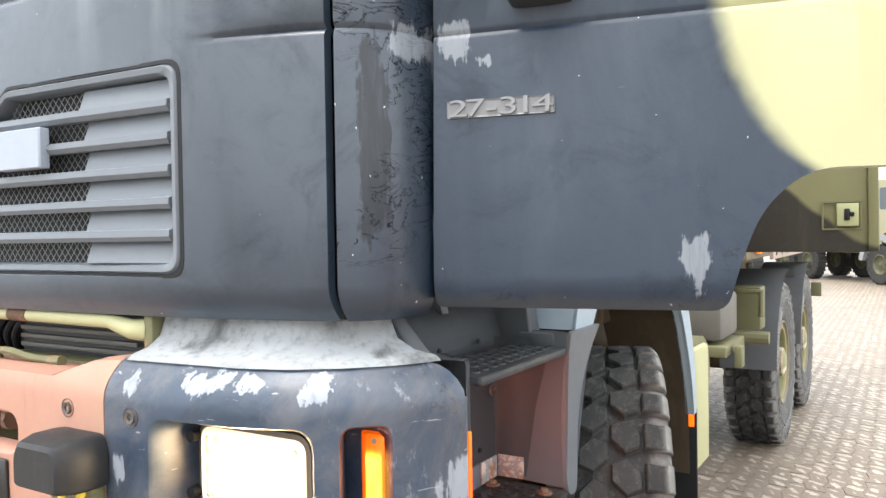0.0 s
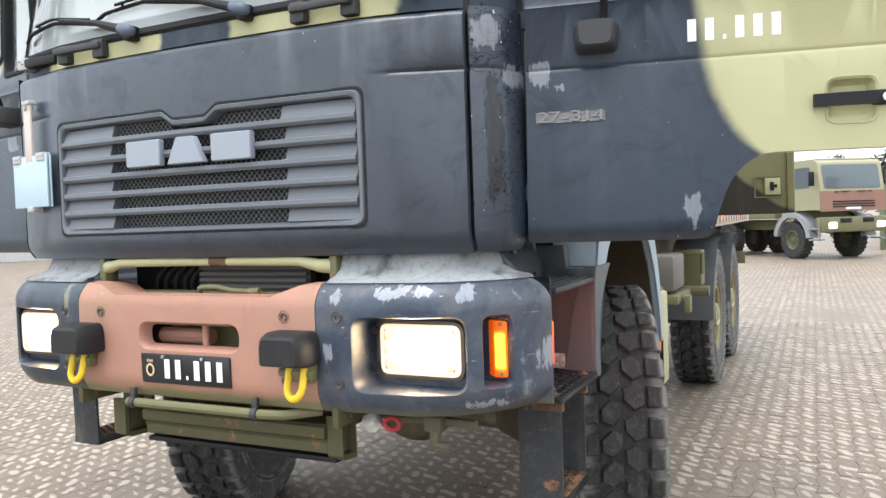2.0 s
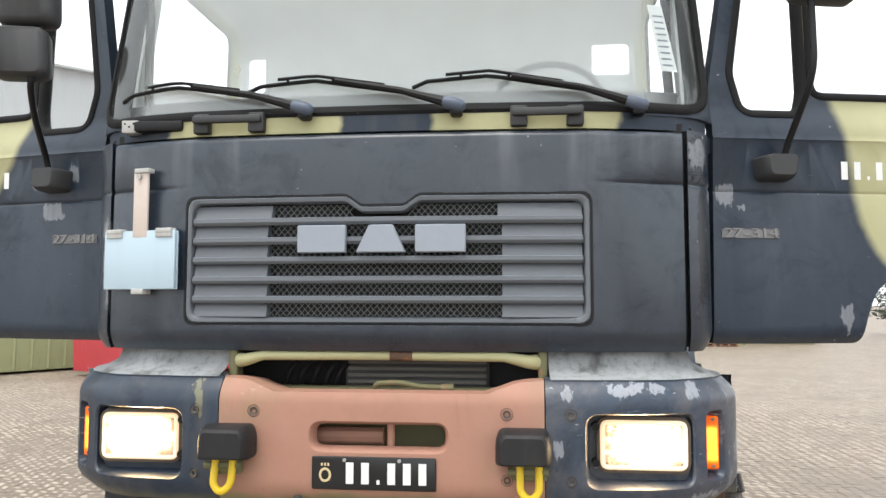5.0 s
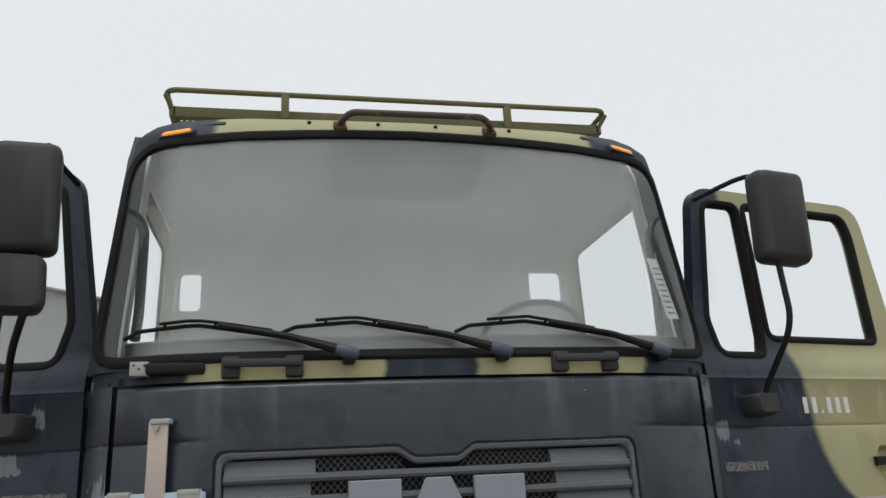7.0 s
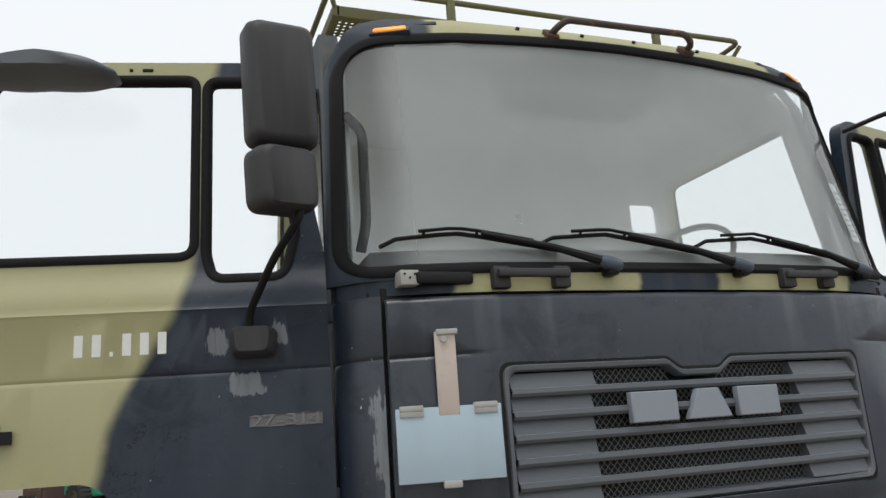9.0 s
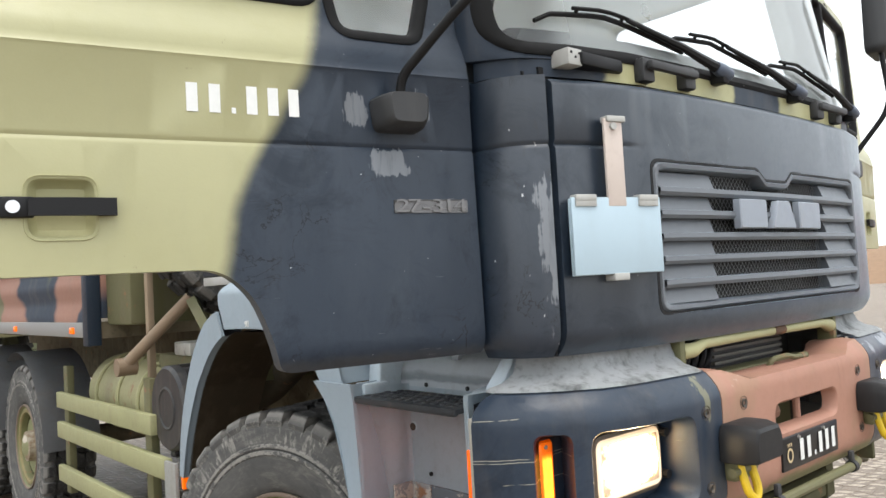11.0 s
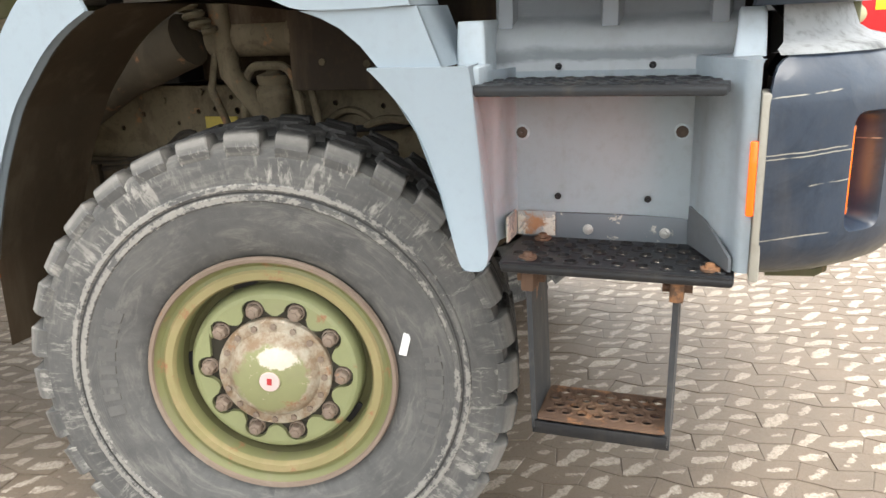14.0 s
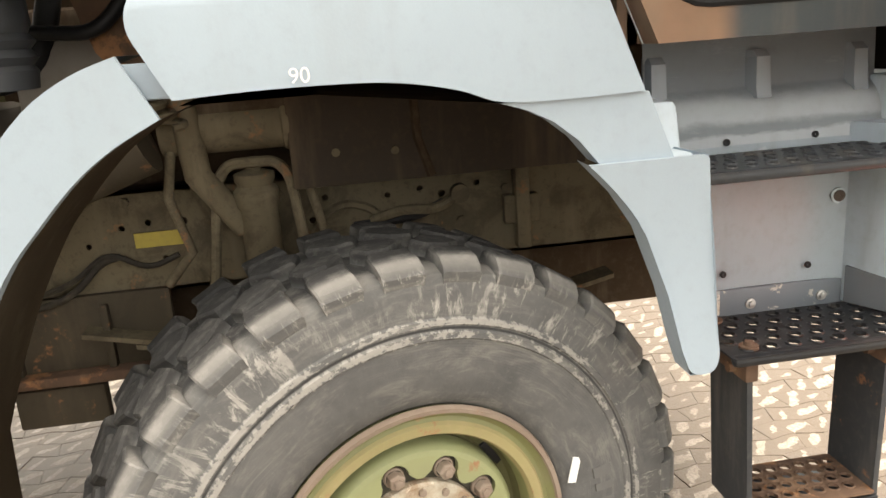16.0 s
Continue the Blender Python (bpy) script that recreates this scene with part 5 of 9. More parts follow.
    if s < 0:
        # kerb mirror over the passenger window
        bm = bmesh.new()
        lp = [(0.225 * math.cos(a), 0.042 * math.sin(a) - 0.02 * abs(math.cos(a))) for a in steps(0, 2 * math.pi * 27 / 28, 27)]
        rows = [[(x * k, -0.085 + yy, z * k) for x, z in lp] for yy, k in ((-0.10, 0.55), (-0.08, 0.8), (-0.03, 1.0), (0.05, 1.0), (0.09, 0.75))]
        ring_loft(bm, rows, cap=True)
        bm.faces.new(bm.verts[:len(lp)][::-1])
        box(bm, (-0.05, -0.05, 0.0), (0.05, 0.05, 0.06), 0.015)
        part("kerb_mirror", bm, M_GRILLE, door, "low grey mirror over the window", m=Matrix.Translation((-0.885, 0.02, 3.062)), smooth=50)
    for u in (0.60, 0.655):
        bm = bmesh.new()
        p = fm(u, 3.132, 0.0)
        box(bm, (p.x - (0.018 if u < 0.62 else 0.006), p.y - 0.004, 3.126), (p.x + (0.018 if u < 0.62 else 0.006), p.y + 0.004, 3.138), 0.003)
        part("door_bolt", bm, M_BLACK, door)
    # inside panel and hinge straps
    bm = sheet(fillet([(0.06, 1.60), (0.58, 1.60), (0.70, 1.83), (1.24, 1.83), (1.24, 2.36), (0.06, 2.36)], 0.04), (), (), (), lambda u, z, w: Vector((s * u, 0.058 + w, z)), 0.03)
    part("door_lining", bm, M_CABIN, door, "grey inner door lining")
    bm = box(bmesh.new(), (s * 0.10 - 0.016, 0.088, 1.532), (s * 0.10 + 0.016, 0.112, 1.568), 0.006)
    part("door_lamp", bm, M_ROOFLAMP, door, "small lit amber lamp inside the door edge")
    for z in (1.68, 2.25):
        bm = bmesh.new()
        box(bm, (s * -0.03, 0.02, z - 0.03), (s * 0.05, 0.05, z + 0.03), 0.006)
        part("hinge", bm, M_DARK, door)

# folding sign board on the front flap
bm = bmesh.new()
box(bm, (-0.895, 0.034, 1.90), (-0.832, 0.044, 2.145), 0.002)
board = part("sign_board", bm, paint("dull_zinc_strap", (0.56, 0.48, 0.43), 0.5, 0.15, 0.2), truck, "folded pale blue sign board on a zinc strap", m=Matrix.Translation((-0.893, 0.092, 0)) @ pose(0, 0, 0, 0, 0, -13.6) @ Matrix.Translation((0.865, -0.05, 0)))
bm = bmesh.new()
box(bm, (-0.888, 0.026, 2.135), (-0.824, 0.06, 2.152), 0.003)
rod(bm, (-0.868, 0.024, 2.122), (-0.868, 0.06, 2.122), 0.01, 10)
part("clip", bm, M_ZINC, board)
part("clip", box(bmesh.new(), (-0.893, 0.03, 1.695), (-0.84, 0.085, 1.715), 0.003), M_ZINC, board)
bm = bmesh.new()
box(bm, (-1.022, 0.035, 1.713), (-0.709, 0.043, 1.925), 0.003)
box(bm, (-1.020, 0.048, 1.712), (-0.707, 0.056, 1.922), 0.003)
part("plate", bm, M_BOARD, board, "pale blue folding plate")
for x in (-0.975, -0.755):
    bm = bmesh.new()
    box(bm, (x - 0.035, 0.028, 1.915), (x + 0.035, 0.058, 1.932), 0.003)
    box(bm, (x - 0.035, 0.030, 1.90), (x + 0.035, 0.036, 1.925), 0.001)
    part("hinge", bm, M_ZINC, board)

# ---- bumper ----
B_P = [(0.0, 0.0), (0.6, 0.004), (0.9, 0.03), (1.0, 0.062), (1.1, 0.128), (1.18, 0.205), (1.232, 0.29), (1.248, 0.345)]
B_A = [0.0]
for p, q in zip(B_P, B_P[1:]):
    B_A.append(B_A[-1] + math.hypot(q[0] - p[0], q[1] - p[1]))
B_END = B_A[-1]


def bump_xy(a, w):
    """Point and inward offset along the bumper's plan line."""
    e = 0.015
    k = abs(a)
    f = lambda v: (float(np.interp(v, B_A, [p[0] for p in B_P])), float(np.interp(v, B_A, [p[1] for p in B_P])))
    x, y = f(k)
    a0, a1 = f(max(0, k - 0.05)), f(min(B_END, k + 0.05))
    tx, ty = a1[0] - a0[0], a1[1] - a0[1]
    l = math.hypot(tx, ty)
    x, y = x - ty / l * w, y + tx / l * w
    return (x if a >= 0 else -x), y


def bump_map(a, z, w):
    if z > 1.325:
        w += ((z - 1.325) / 0.085) ** 2 * 0.055
    if z < 1.07:
        w += ((1.07 - z) / 0.08) ** 2 * (0.03 + 0.03 * max(0.0, abs(a) - 0.9) / 0.5)
    x, y = bump_xy(a, w)
    return Vector((x, y, z))


BZ = [0.995, 1.01, 1.03, 1.05, 1.07, 1.325, 1.345, 1.365, 1.385, 1.4]
TOPC = [(-0.553, 0.985), (0.553, 0.985), (0.553, 1.405), (0.47, 1.40), (0.36, 1.362), (-0.36, 1.362), (-0.47, 1.40), (-0.553, 1.405)]
SLOT = rect(-0.238, 0.238, 1.164, 1.268, 0.048, 5)
bm = sheet(TOPC, [SLOT], steps(-0.5, 0.5, 10), BZ, bump_map, 0.012)
sl = dense(SLOT, 0.05)
ring_loft(bm, [lift(sl, 0.0), lift(inset(sl, 0.006), 0.006), lift(inset(sl, 0.016), 0.05)], bump_map)
# top deck of the middle section
rows = []
for a in steps(-0.553, 0.553, 22):
    z = float(np.interp(abs(a), [0, 0.36, 0.47, 0.6], [1.362, 1.362, 1.40, 1.405]))
    p = bump_map(a, z, 0)
    rows.append([(p.x, p.y, p.z), (p.x, p.y + 0.05, p.z + 0.006), (p.x, p.y + 0.16, p.z - 0.005), (p.x, p.y + 0.165, p.z - 0.06)])
ring_loft(bm, rows, closed=False)
bumper = part("bumper", bm, M_PINK, truck, "pink-brown steel bumper middle with a slot", smooth=40)
bm = boxes(((-0.26, 0.19, 1.12), (0.26, 0.21, 1.34)))
part("slot_back", bm, M_OLIVE, bumper)
bm = bmesh.new()
rod(bm, (0.035, 0.06, 1.15), (0.035, 0.06, 1.28), 0.013, 10)
tube(bm, [(-0.24, 0.13, 1.20), (0.0, 0.13, 1.20)], 0.03, 10)
part("tow_pin", bm, M_PINK, bumper, "pink tow pin behind the slot")


def bolt_at(parent, a, z, r=0.022, mat=None):
    bm = bmesh.new()
    p = bump_map(a, z, 0)
    q = bump_map(a, z, 0.1)
    d = (q - p).normalized()
    m = Matrix.Translation(p) @ (-d).to_track_quat("Z", "Y").to_matrix().to_4x4()
    lathe(bm, [(0.0005, -0.002), (r * 0.34, -0.002), (r * 0.36, 0.004), (r * 0.62, 0.006), (r * 0.66, -0.002), (r * 0.8, -0.003), (r, 0.002), (r, -0.006)], 14, m)
    part("bolt", bm, mat or M_BUMP[1], parent)


for a in (-0.43, 0.43):
    bolt_at(bumper, a, 1.298, 0.021, M_BUMPBOLT)
bolt_at(bumper, 0.43, 1.085, 0.019, M_BUMPBOLT)
# number plate with plain bars
bm = bmesh.new()
pl = rect(-0.222, 0.197, 1.043, 1.152, 0.006, 3)
ring_loft(bm, [lift(pl, -0.002), lift(pl, -0.007), lift(inset(pl, 0.003), -0.0085)], bump_map, cap=True)
plate = part("front_plate", bm, plain("black_plate", (0.008, 0.008, 0.009), 0.35), truck, "black plate with white bars")
bars(-0.105, 1.064, 0.070, [0.026, 0.026, 0.010, 0.026, 0.026, 0.026], bump_map, plate, 0.026, -0.010)
bm = bmesh.new()
ring_loft(bm, [[(-0.176 + 0.021 * math.cos(t), 1.092 + 0.024 * math.sin(t), -0.0098) for t in steps(0, 2 * math.pi * 15 / 16, 15)], [(-0.176 + 0.013 * math.cos(t), 1.092 + 0.016 * math.sin(t), -0.0098) for t in steps(0, 2 * math.pi * 15 / 16, 15)]], bump_map)
for k in range(3):
    q = rect(-0.19 + k * 0.011, -0.184 + k * 0.011, 1.121, 1.131)
    bm.faces.new([bm.verts.new(bump_map(x, z, -0.0098)) for x, z in q])
part("plate_crest", bm, plain("gold_crest", (0.6, 0.48, 0.28), 0.5), plate, smooth=0)
for x in (-0.11, 0.075):
    bm = bmesh.new()
    rod(bm, (x, -0.014, 1.142), (x, -0.006, 1.142), 0.006, 10)
    part("screw", bm, M_STEEL, plate)

# rubber buffers and tow shackles
for s in (1, -1):
    cx = 0.484 if s > 0 else -0.503
    bm = bmesh.new()
    lp = fillet([(cx - 0.09, 1.146), (cx + 0.09, 1.146), (cx + 0.09, 1.225), (cx + 0.076, 1.258), (cx - 0.076, 1.258), (cx - 0.09, 1.225)], 0.014, 3)
    rows = [[(cx + (x - cx) * k, y, 1.19 + (z - 1.19) * k2) for x, z in lp] for y, k, k2 in ((0.0, 0.97, 0.97), (-0.02, 1, 1), (-0.07, 0.99, 0.99), (-0.105, 0.86, 0.86), (-0.112, 0.78, 0.72))]
    ring_loft(bm, rows, cap=True)
    part("buffer", bm, M_BUFFER, bumper, "dark rubber buffer block", smooth=30)
    sx = 0.503 if s > 0 else -0.515
    bm = bmesh.new()
    tube(bm, bend([(sx - 0.03, -0.03, 1.15), (sx - 0.03, -0.055, 1.06), (sx, -0.062, 1.035), (sx + 0.03, -0.055, 1.06), (sx + 0.03, -0.03, 1.15)], 0.03), 0.0125, 10)
    part("tow_shackle", bm, M_YELLOW, bumper, "yellow tow shackle")
    bm = bmesh.new()
    box(bm, (sx - 0.055, -0.035, 1.09), (sx + 0.055, 0.004, 1.165), 0.01)
    rod(bm, (sx - 0.07, -0.03, 1.12), (sx + 0.06, -0.03, 1.12), 0.014, 10)
    part("shackle_bracket", bm, M_OLIVE, bumper)

# bumper ends with lamps
for s in (1, -1):
    hl = rect(0.685, 1.070, 1.058, 1.302, 0.05, 6)
    il = rect(1.118, 1.222, 1.070, 1.302, 0.03, 5)
    fmb = lambda a, z, w, s=s: bump_map(s * a, z, w)
    bm = sheet(fillet(rect(0.557, B_END, 0.985, 1.41), [0, 0.03, 0.085, 0], 6), [hl, il], [0.7, 0.8] + steps(0.86, B_END - 0.03, 12), BZ, fmb, 0.010)
    hd_o = dense(hl, 0.06)
    flat = lambda x, z, w, s=s: Vector((s * x, 0.098 + w, z))
    sc = lambda lp, cx, cz, kx, kz: [((x - cx) * kx + cx, (z - cz) * kz + cz) for x, z in lp]
    d1 = sc(hd_o, 0.905, 1.182, 0.90, 0.90)
    d0 = sc(hd_o, 0.88, 1.18, 0.975, 0.965)
    ring_loft(bm, [[fmb(a, z, 0.0) for a, z in hd_o], [fmb(a, z, 0.008) for a, z in d0], [(fmb(a, z, 0.0).x, 0.132, z) for a, z in d1]], None, cap=True)
    io = dense(il, 0.05)
    deep = lambda a: 0.010 + (1.215 - a) * 0.78
    ring_loft(bm, [lift(io, 0.0), lift(sc(io, 1.178, 1.19, 0.93, 0.96), 0.008), [(a, z, deep(a) + 0.03) for a, z in sc(io, 1.182, 1.192, 0.80, 0.88)]], fmb, cap=True)
    # top lip and the turned-in rear edge
    rows = []
    for a in steps(0.557, B_END - 0.075, 18):
        p, q = fmb(a, 1.41, 0), fmb(a, 1.405, 0.11)
        rows.append([tuple(p), tuple(fmb(a, 1.414, 0.03)), tuple(q)])
    ring_loft(bm, rows, closed=False)
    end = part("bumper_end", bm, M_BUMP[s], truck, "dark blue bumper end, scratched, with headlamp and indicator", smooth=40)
    bm = bmesh.new()
    x, y = bump_xy(s * B_END, 0)
    box(bm, (x - 0.09, y + 0.0005, 0.985) if s > 0 else (x + 0.001, y - 0.003, 0.985), (x - 0.002, y + 0.012, 1.335) if s > 0 else (x + 0.09, y + 0.015, 1.345), 0.005)
    part("edge_flange", bm, paint("faded_edge", (0.33, 0.315, 0.27), 0.6, 0.2, 0.4) if s < 0 else M_BUMP[s], end, "faded rear edge")
    bm = bmesh.new()
    hl2 = rect(0.740, 1.028, 1.107, 1.272, 0.03, 5)
    l2 = dense(hl2, 0.06)
    ring_loft(bm, [lift(l2, 0.034), lift(l2, 0.004), lift(inset(l2, 0.006), -0.001), lift(inset(l2, 0.016), 0.0)], flat)
    lamp = part("headlamp", bm, M_RIMLAMP, truck, "lit rectangular headlamp")
    bm = bmesh.new()
    ring_loft(bm, [lift(inset(l2, 0.014), 0.0005), lift(inset(l2, 0.045), -0.006), lift(inset(l2, 0.074), -0.009)], flat, cap=True)
    part("lens", bm, M_HEAD, lamp, "glowing headlamp lens", smooth=60)
    bm = bmesh.new()
    fr_o = inset(l2, -0.011)
    ring_loft(bm, [lift(fr_o, 0.034), lift(fr_o, 0.008), lift(l2, 0.006)], flat)
    part("lamp_rim", bm, paint("lamp_bezel", (0.085, 0.062, 0.042), 0.45, 0.3, 0.4, rust=0.03), lamp)
    for z in (1.13, 1.25):
        bm = bmesh.new()
        rod(bm, (s * 0.725, 0.085, z), (s * 0.725, 0.13, z), 0.013, 10)
        part("adjuster", bm, M_BLACK, lamp)
    bm = bmesh.new()
    ip = dense(rect(1.169, 1.208, 1.098, 1.278, 0.008, 3), 0.06)
    ring_loft(bm, [[(a, z, deep(a) + k) for a, z in lp] for lp, k in ((ip, 0.035), (ip, -0.002), (inset(ip, 0.006), -0.008))], fmb, cap=True)
    ind = part("indicator", bm, M_INDICATOR, truck, "amber indicator lens", smooth=30)
    for zz in (1.109, 1.267):
        bm = bmesh.new()
        p = fmb(1.1885, zz, deep(1.1885) - 0.008)
        rod(bm, p + Vector((0, -0.002, 0)), p + Vector((0, 0.004, 0)), 0.006, 8)
        part("lens_screw", bm, M_NUT, ind)
    bolt_at(end, s * 0.638, 1.298, 0.021, M_BUMPBOLT)
    bolt_at(end, s * 0.638, 1.083, 0.019, M_BUMPBOLT)
    # side repeater behind the bumper
    bm = bmesh.new()
    box(bm, (s * 1.238 - 0.008, 0.359, 1.115), (s * 1.238 + 0.008, 0.374, 1.258), 0.004)
    part("side_repeater", bm, M_REPEATER, end, "amber side repeater lamp")
    # light of the lit repeater
    glow = new("repeater_light", bpy.data.lights.new("repeater_light", "AREA"))
    glow.data.shape, glow.data.size, glow.data.size_y = "RECTANGLE", 0.02, 0.13
    glow.data.energy, glow.data.color, glow.data.spread = 0.10 if s < 0 else 0.18, (1.0, 0.15, 0.025), radians(110)
    glow.matrix_world = look((s * 1.235, 0.40, 1.19), (s * 1.235, 0.9, 1.19))
    # grey cover between bumper and cab
    bm = bmesh.new()
    rows = []
    for w, z in ((0.045, 1.408), (0.06, 1.418), (0.10, 1.428), (0.135, 1.45), (0.155, 1.50), (0.16, 1.53)):
        rows.append([])
        for a in steps(0.575, B_END - 0.03, 20):
            k = 1.0 - 0.08 * max(0, (w - 0.06) / 0.1) * (a > 0.6) * (a - 0.575)
            x, y = bump_xy(s * a * k, w)
            if y > 0.36:
                y = 0.36
            rows[-1].append((x, y, z))
    ring_loft(bm, rows, closed=False)
    bmesh.ops.solidify(bm, geom=bm.faces[:], thickness=0.006)
    part("bumper_cover", bm, M_COVER, truck, "weathered light grey cover above the bumper", smooth=45)

# ---- behind and below the bumper ----
M_LOWOLIVE = paint("muddy_olive", (0.085, 0.082, 0.042), 0.75, 0.25, 0.5, rust=0.04, spec=0.25, grime=(0.12, 0.095, 0.06))
bm = bmesh.new()
path = [(-0.53, 0.14, 1.46), (-0.50, 0.12, 1.462), (-0.44, 0.12, 1.478), (-0.15, 0.12, 1.48), (0.1, 0.12, 1.48), (0.42, 0.12, 1.478), (0.50, 0.12, 1.462), (0.53, 0.14, 1.46)]
tube(bm, path, [0.027, 0.023, 0.0175, 0.017, 0.017, 0.0175, 0.023, 0.027], 12)
cross = part("lock_tube", bm, M_SAND, truck, "sand-coloured cross tube with worn ends")
for s in (1, -1):
    bm = bmesh.new()
    box(bm, (s * 0.552 - 0.016, 0.12, 1.34), (s * 0.552 + 0.016, 0.19, 1.50), 0.008)
    part("tube_bracket", bm, M_OLIVE, cross)
bm = bmesh.new()
rod(bm, (0.02, 0.12, 1.48), (0.10, 0.12, 1.48), 0.0185, 12)
part("worn_band", bm, M_RUST, cross)
# black slab in place of the unlit space behind the bumper
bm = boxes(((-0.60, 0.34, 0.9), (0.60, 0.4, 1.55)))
part("engine_bay", bm, M_BLACK, truck, "black slab standing for the shaded engine bay")
cool = boxes(((-0.17, 0.26, 1.24), (0.36, 0.3, 1.47)))
cooler = part("oil_cooler", cool, plain("cooler_dark", (0.03, 0.03, 0.03), 0.6), truck, "finned oil cooler")
for i in range(9):
    bm = boxes(((-0.16, 0.245, 1.25 + i * 0.024), (0.35, 0.262, 1.262 + i * 0.024)), bev=0.002)
    part("fin", bm, plain("fin_grey", (0.12, 0.115, 0.10), 0.6), cooler)
for i, x in enumerate((-0.40, -0.35, -0.30, -0.25, -0.21)):
    bm = bmesh.new()
    tube(bm, bend([(x, 0.3, 1.30), (x + 0.01, 0.24, 1.40), (x + 0.07, 0.27, 1.47), (x + 0.10, 0.32, 1.52)], 0.05), 0.011, 8)
    part("hose", bm, M_BLACK, cooler)
bm = bmesh.new()
box(bm, (-0.42, 0.16, 1.345), (0.40, 0.22, 1.365), 0.004)
box(bm, (-0.42, 0.215, 1.25), (-0.34, 0.23, 1.36), 0.004)
part("radiator_crossmember", bm, M_OLIVE, truck, "olive steel crossmember")
bm = bmesh.new()
tube(bm, bend([(-0.035, 0.12, 1.35), (-0.03, 0.10, 1.385), (0.06, 0.09, 1.39), (0.13, 0.10, 1.375), (0.22, 0.11, 1.372)], 0.02), 0.0095, 8)
rod(bm, (0.20, 0.11, 1.37), (0.245, 0.11, 1.372), 0.014, 8)
part("release_handle", bm, M_OLIVE, truck, "small olive release handle on the bumper")

bm = bmesh.new()
tube(bm, [(-0.30, -0.005, 0.965), (0.33, -0.005, 0.965), (0.40, 0.015, 0.962), (0.50, 0.10, 0.965)], 0.0165, 10)
tb = part("lower_tube", bm, M_OLIVE, truck, "olive tube under the bumper held by clamps")
for x in (-0.27, 0.30):
    bm = bmesh.new()
    tube(bm, [(x - 0.012, -0.005, 0.965), (x + 0.012, -0.005, 0.965)], 0.022, 12)
    box(bm, (x - 0.012, -0.012, 0.975), (x + 0.012, 0.004, 1.02), 0.003)
    part("clamp", bm, M_MIRROR, tb)
bm = bmesh.new()
prof = [(0.17, 0.898), (0.15, 0.889), (0.15, 0.852), (0.18, 0.838), (0.17, 0.828), (0.17, 0.795), (0.20, 0.781), (0.30, 0.781), (0.30, 0.90)]
ring_loft(bm, [[(x, y, z) for y, z in prof] for x in steps(-0.40, 0.468, 4)], cap=True)
bm.faces.new(bm.verts[:len(prof)])
part("front_crossmember", bm, M_LOWOLIVE, truck, "ribbed olive crossmember under the bumper", smooth=20)
bm = boxes(((-0.40, 0.175, 0.760), (0.50, 0.30, 0.778)), bev=0.003)
part("skid_plate", bm, M_BLACK, truck)
for s in (1, -1):
    bm = bmesh.new()
    box(bm, (s * 0.60 - 0.012, 0.03, 0.93), (s * 0.60 + 0.012, 0.24, 1.04), 0.004)
    tb2 = part("tow_bracket", bm, M_LOWOLIVE, truck, "olive towing bracket")
    part("pin", rod(bmesh.new(), (s * 0.60 - 0.03, 0.1, 0.97), (s * 0.60 + 0.03, 0.1, 0.97), 0.02, 10), M_RUST, tb2)
    bm = bmesh.new()
    ring_loft(bm, [[(s * x, y if s < 0 else 0.165 + (y - 0.13) * 0.6, z) for y, z in ((0.130, 0.93), (0.130, 0.79), (0.160, 0.772), (0.285, 0.765), (0.285, 0.93), (0.272, 0.93), (0.272, 0.785), (0.160, 0.792), (0.145, 0.80), (0.145, 0.93))] for x in (0.472, 0.535)], cap=True)
    bm.faces.new(bm.verts[:10])
    box(bm, (s * 0.50 - 0.006, 0.175, 0.79), (s * 0.50 + 0.006, 0.25, 0.92), 0.002)
    part("channel", bm, M_LOWOLIVE, tb2, "open olive steel channel")
bm = bmesh.new()
tube(bm, [(0.62, 0.25, 0.93), (1.02, 0.22, 0.93)], 0.017, 8)
tube(bm, [(0.88, 0.21, 0.95), (0.88, 0.2, 0.86), (0.93, 0.2, 0.85)], 0.022, 8)
box(bm, (0.845, 0.18, 0.90), (0.91, 0.23, 0.955), 0.01)
air = part("air_coupling", bm, paint("oily_coupling", (0.10, 0.085, 0.055), 0.7, 0.25, 0.4, rust=0.02), truck, "air line coupling with a red tap")
bm = bmesh.new()
tube(bm, [(0.74 + 0.028 * math.cos(t), 0.16, 0.925 + 0.02 * math.sin(t)) for t in steps(0, 2 * math.pi * 15 / 16, 15)], 0.008, 6, closed=True)
box(bm, (0.70, 0.155, 0.915), (0.72, 0.17, 0.935), 0.004)
part("red_tap", bm, M_RED, air, "red tap ring")
bm = bmesh.new()
bmesh.ops.create_icosphere(bm, subdivisions=2, radius=0.032, matrix=Matrix.Translation((0.665, 0.16, 0.925)))
for v in bm.verts:
    v.co += Vector((noise.noise(v.co * 40), noise.noise(v.co * 40 + Vector((5, 0, 0))), noise.noise(v.co * 40 + Vector((0, 9, 0))))) * 0.018
part("wrapped_valve", bm, plain("cloudy_wrap", (0.5, 0.5, 0.47), 0.3), air, "valve wrapped in cloudy plastic", smooth=20)


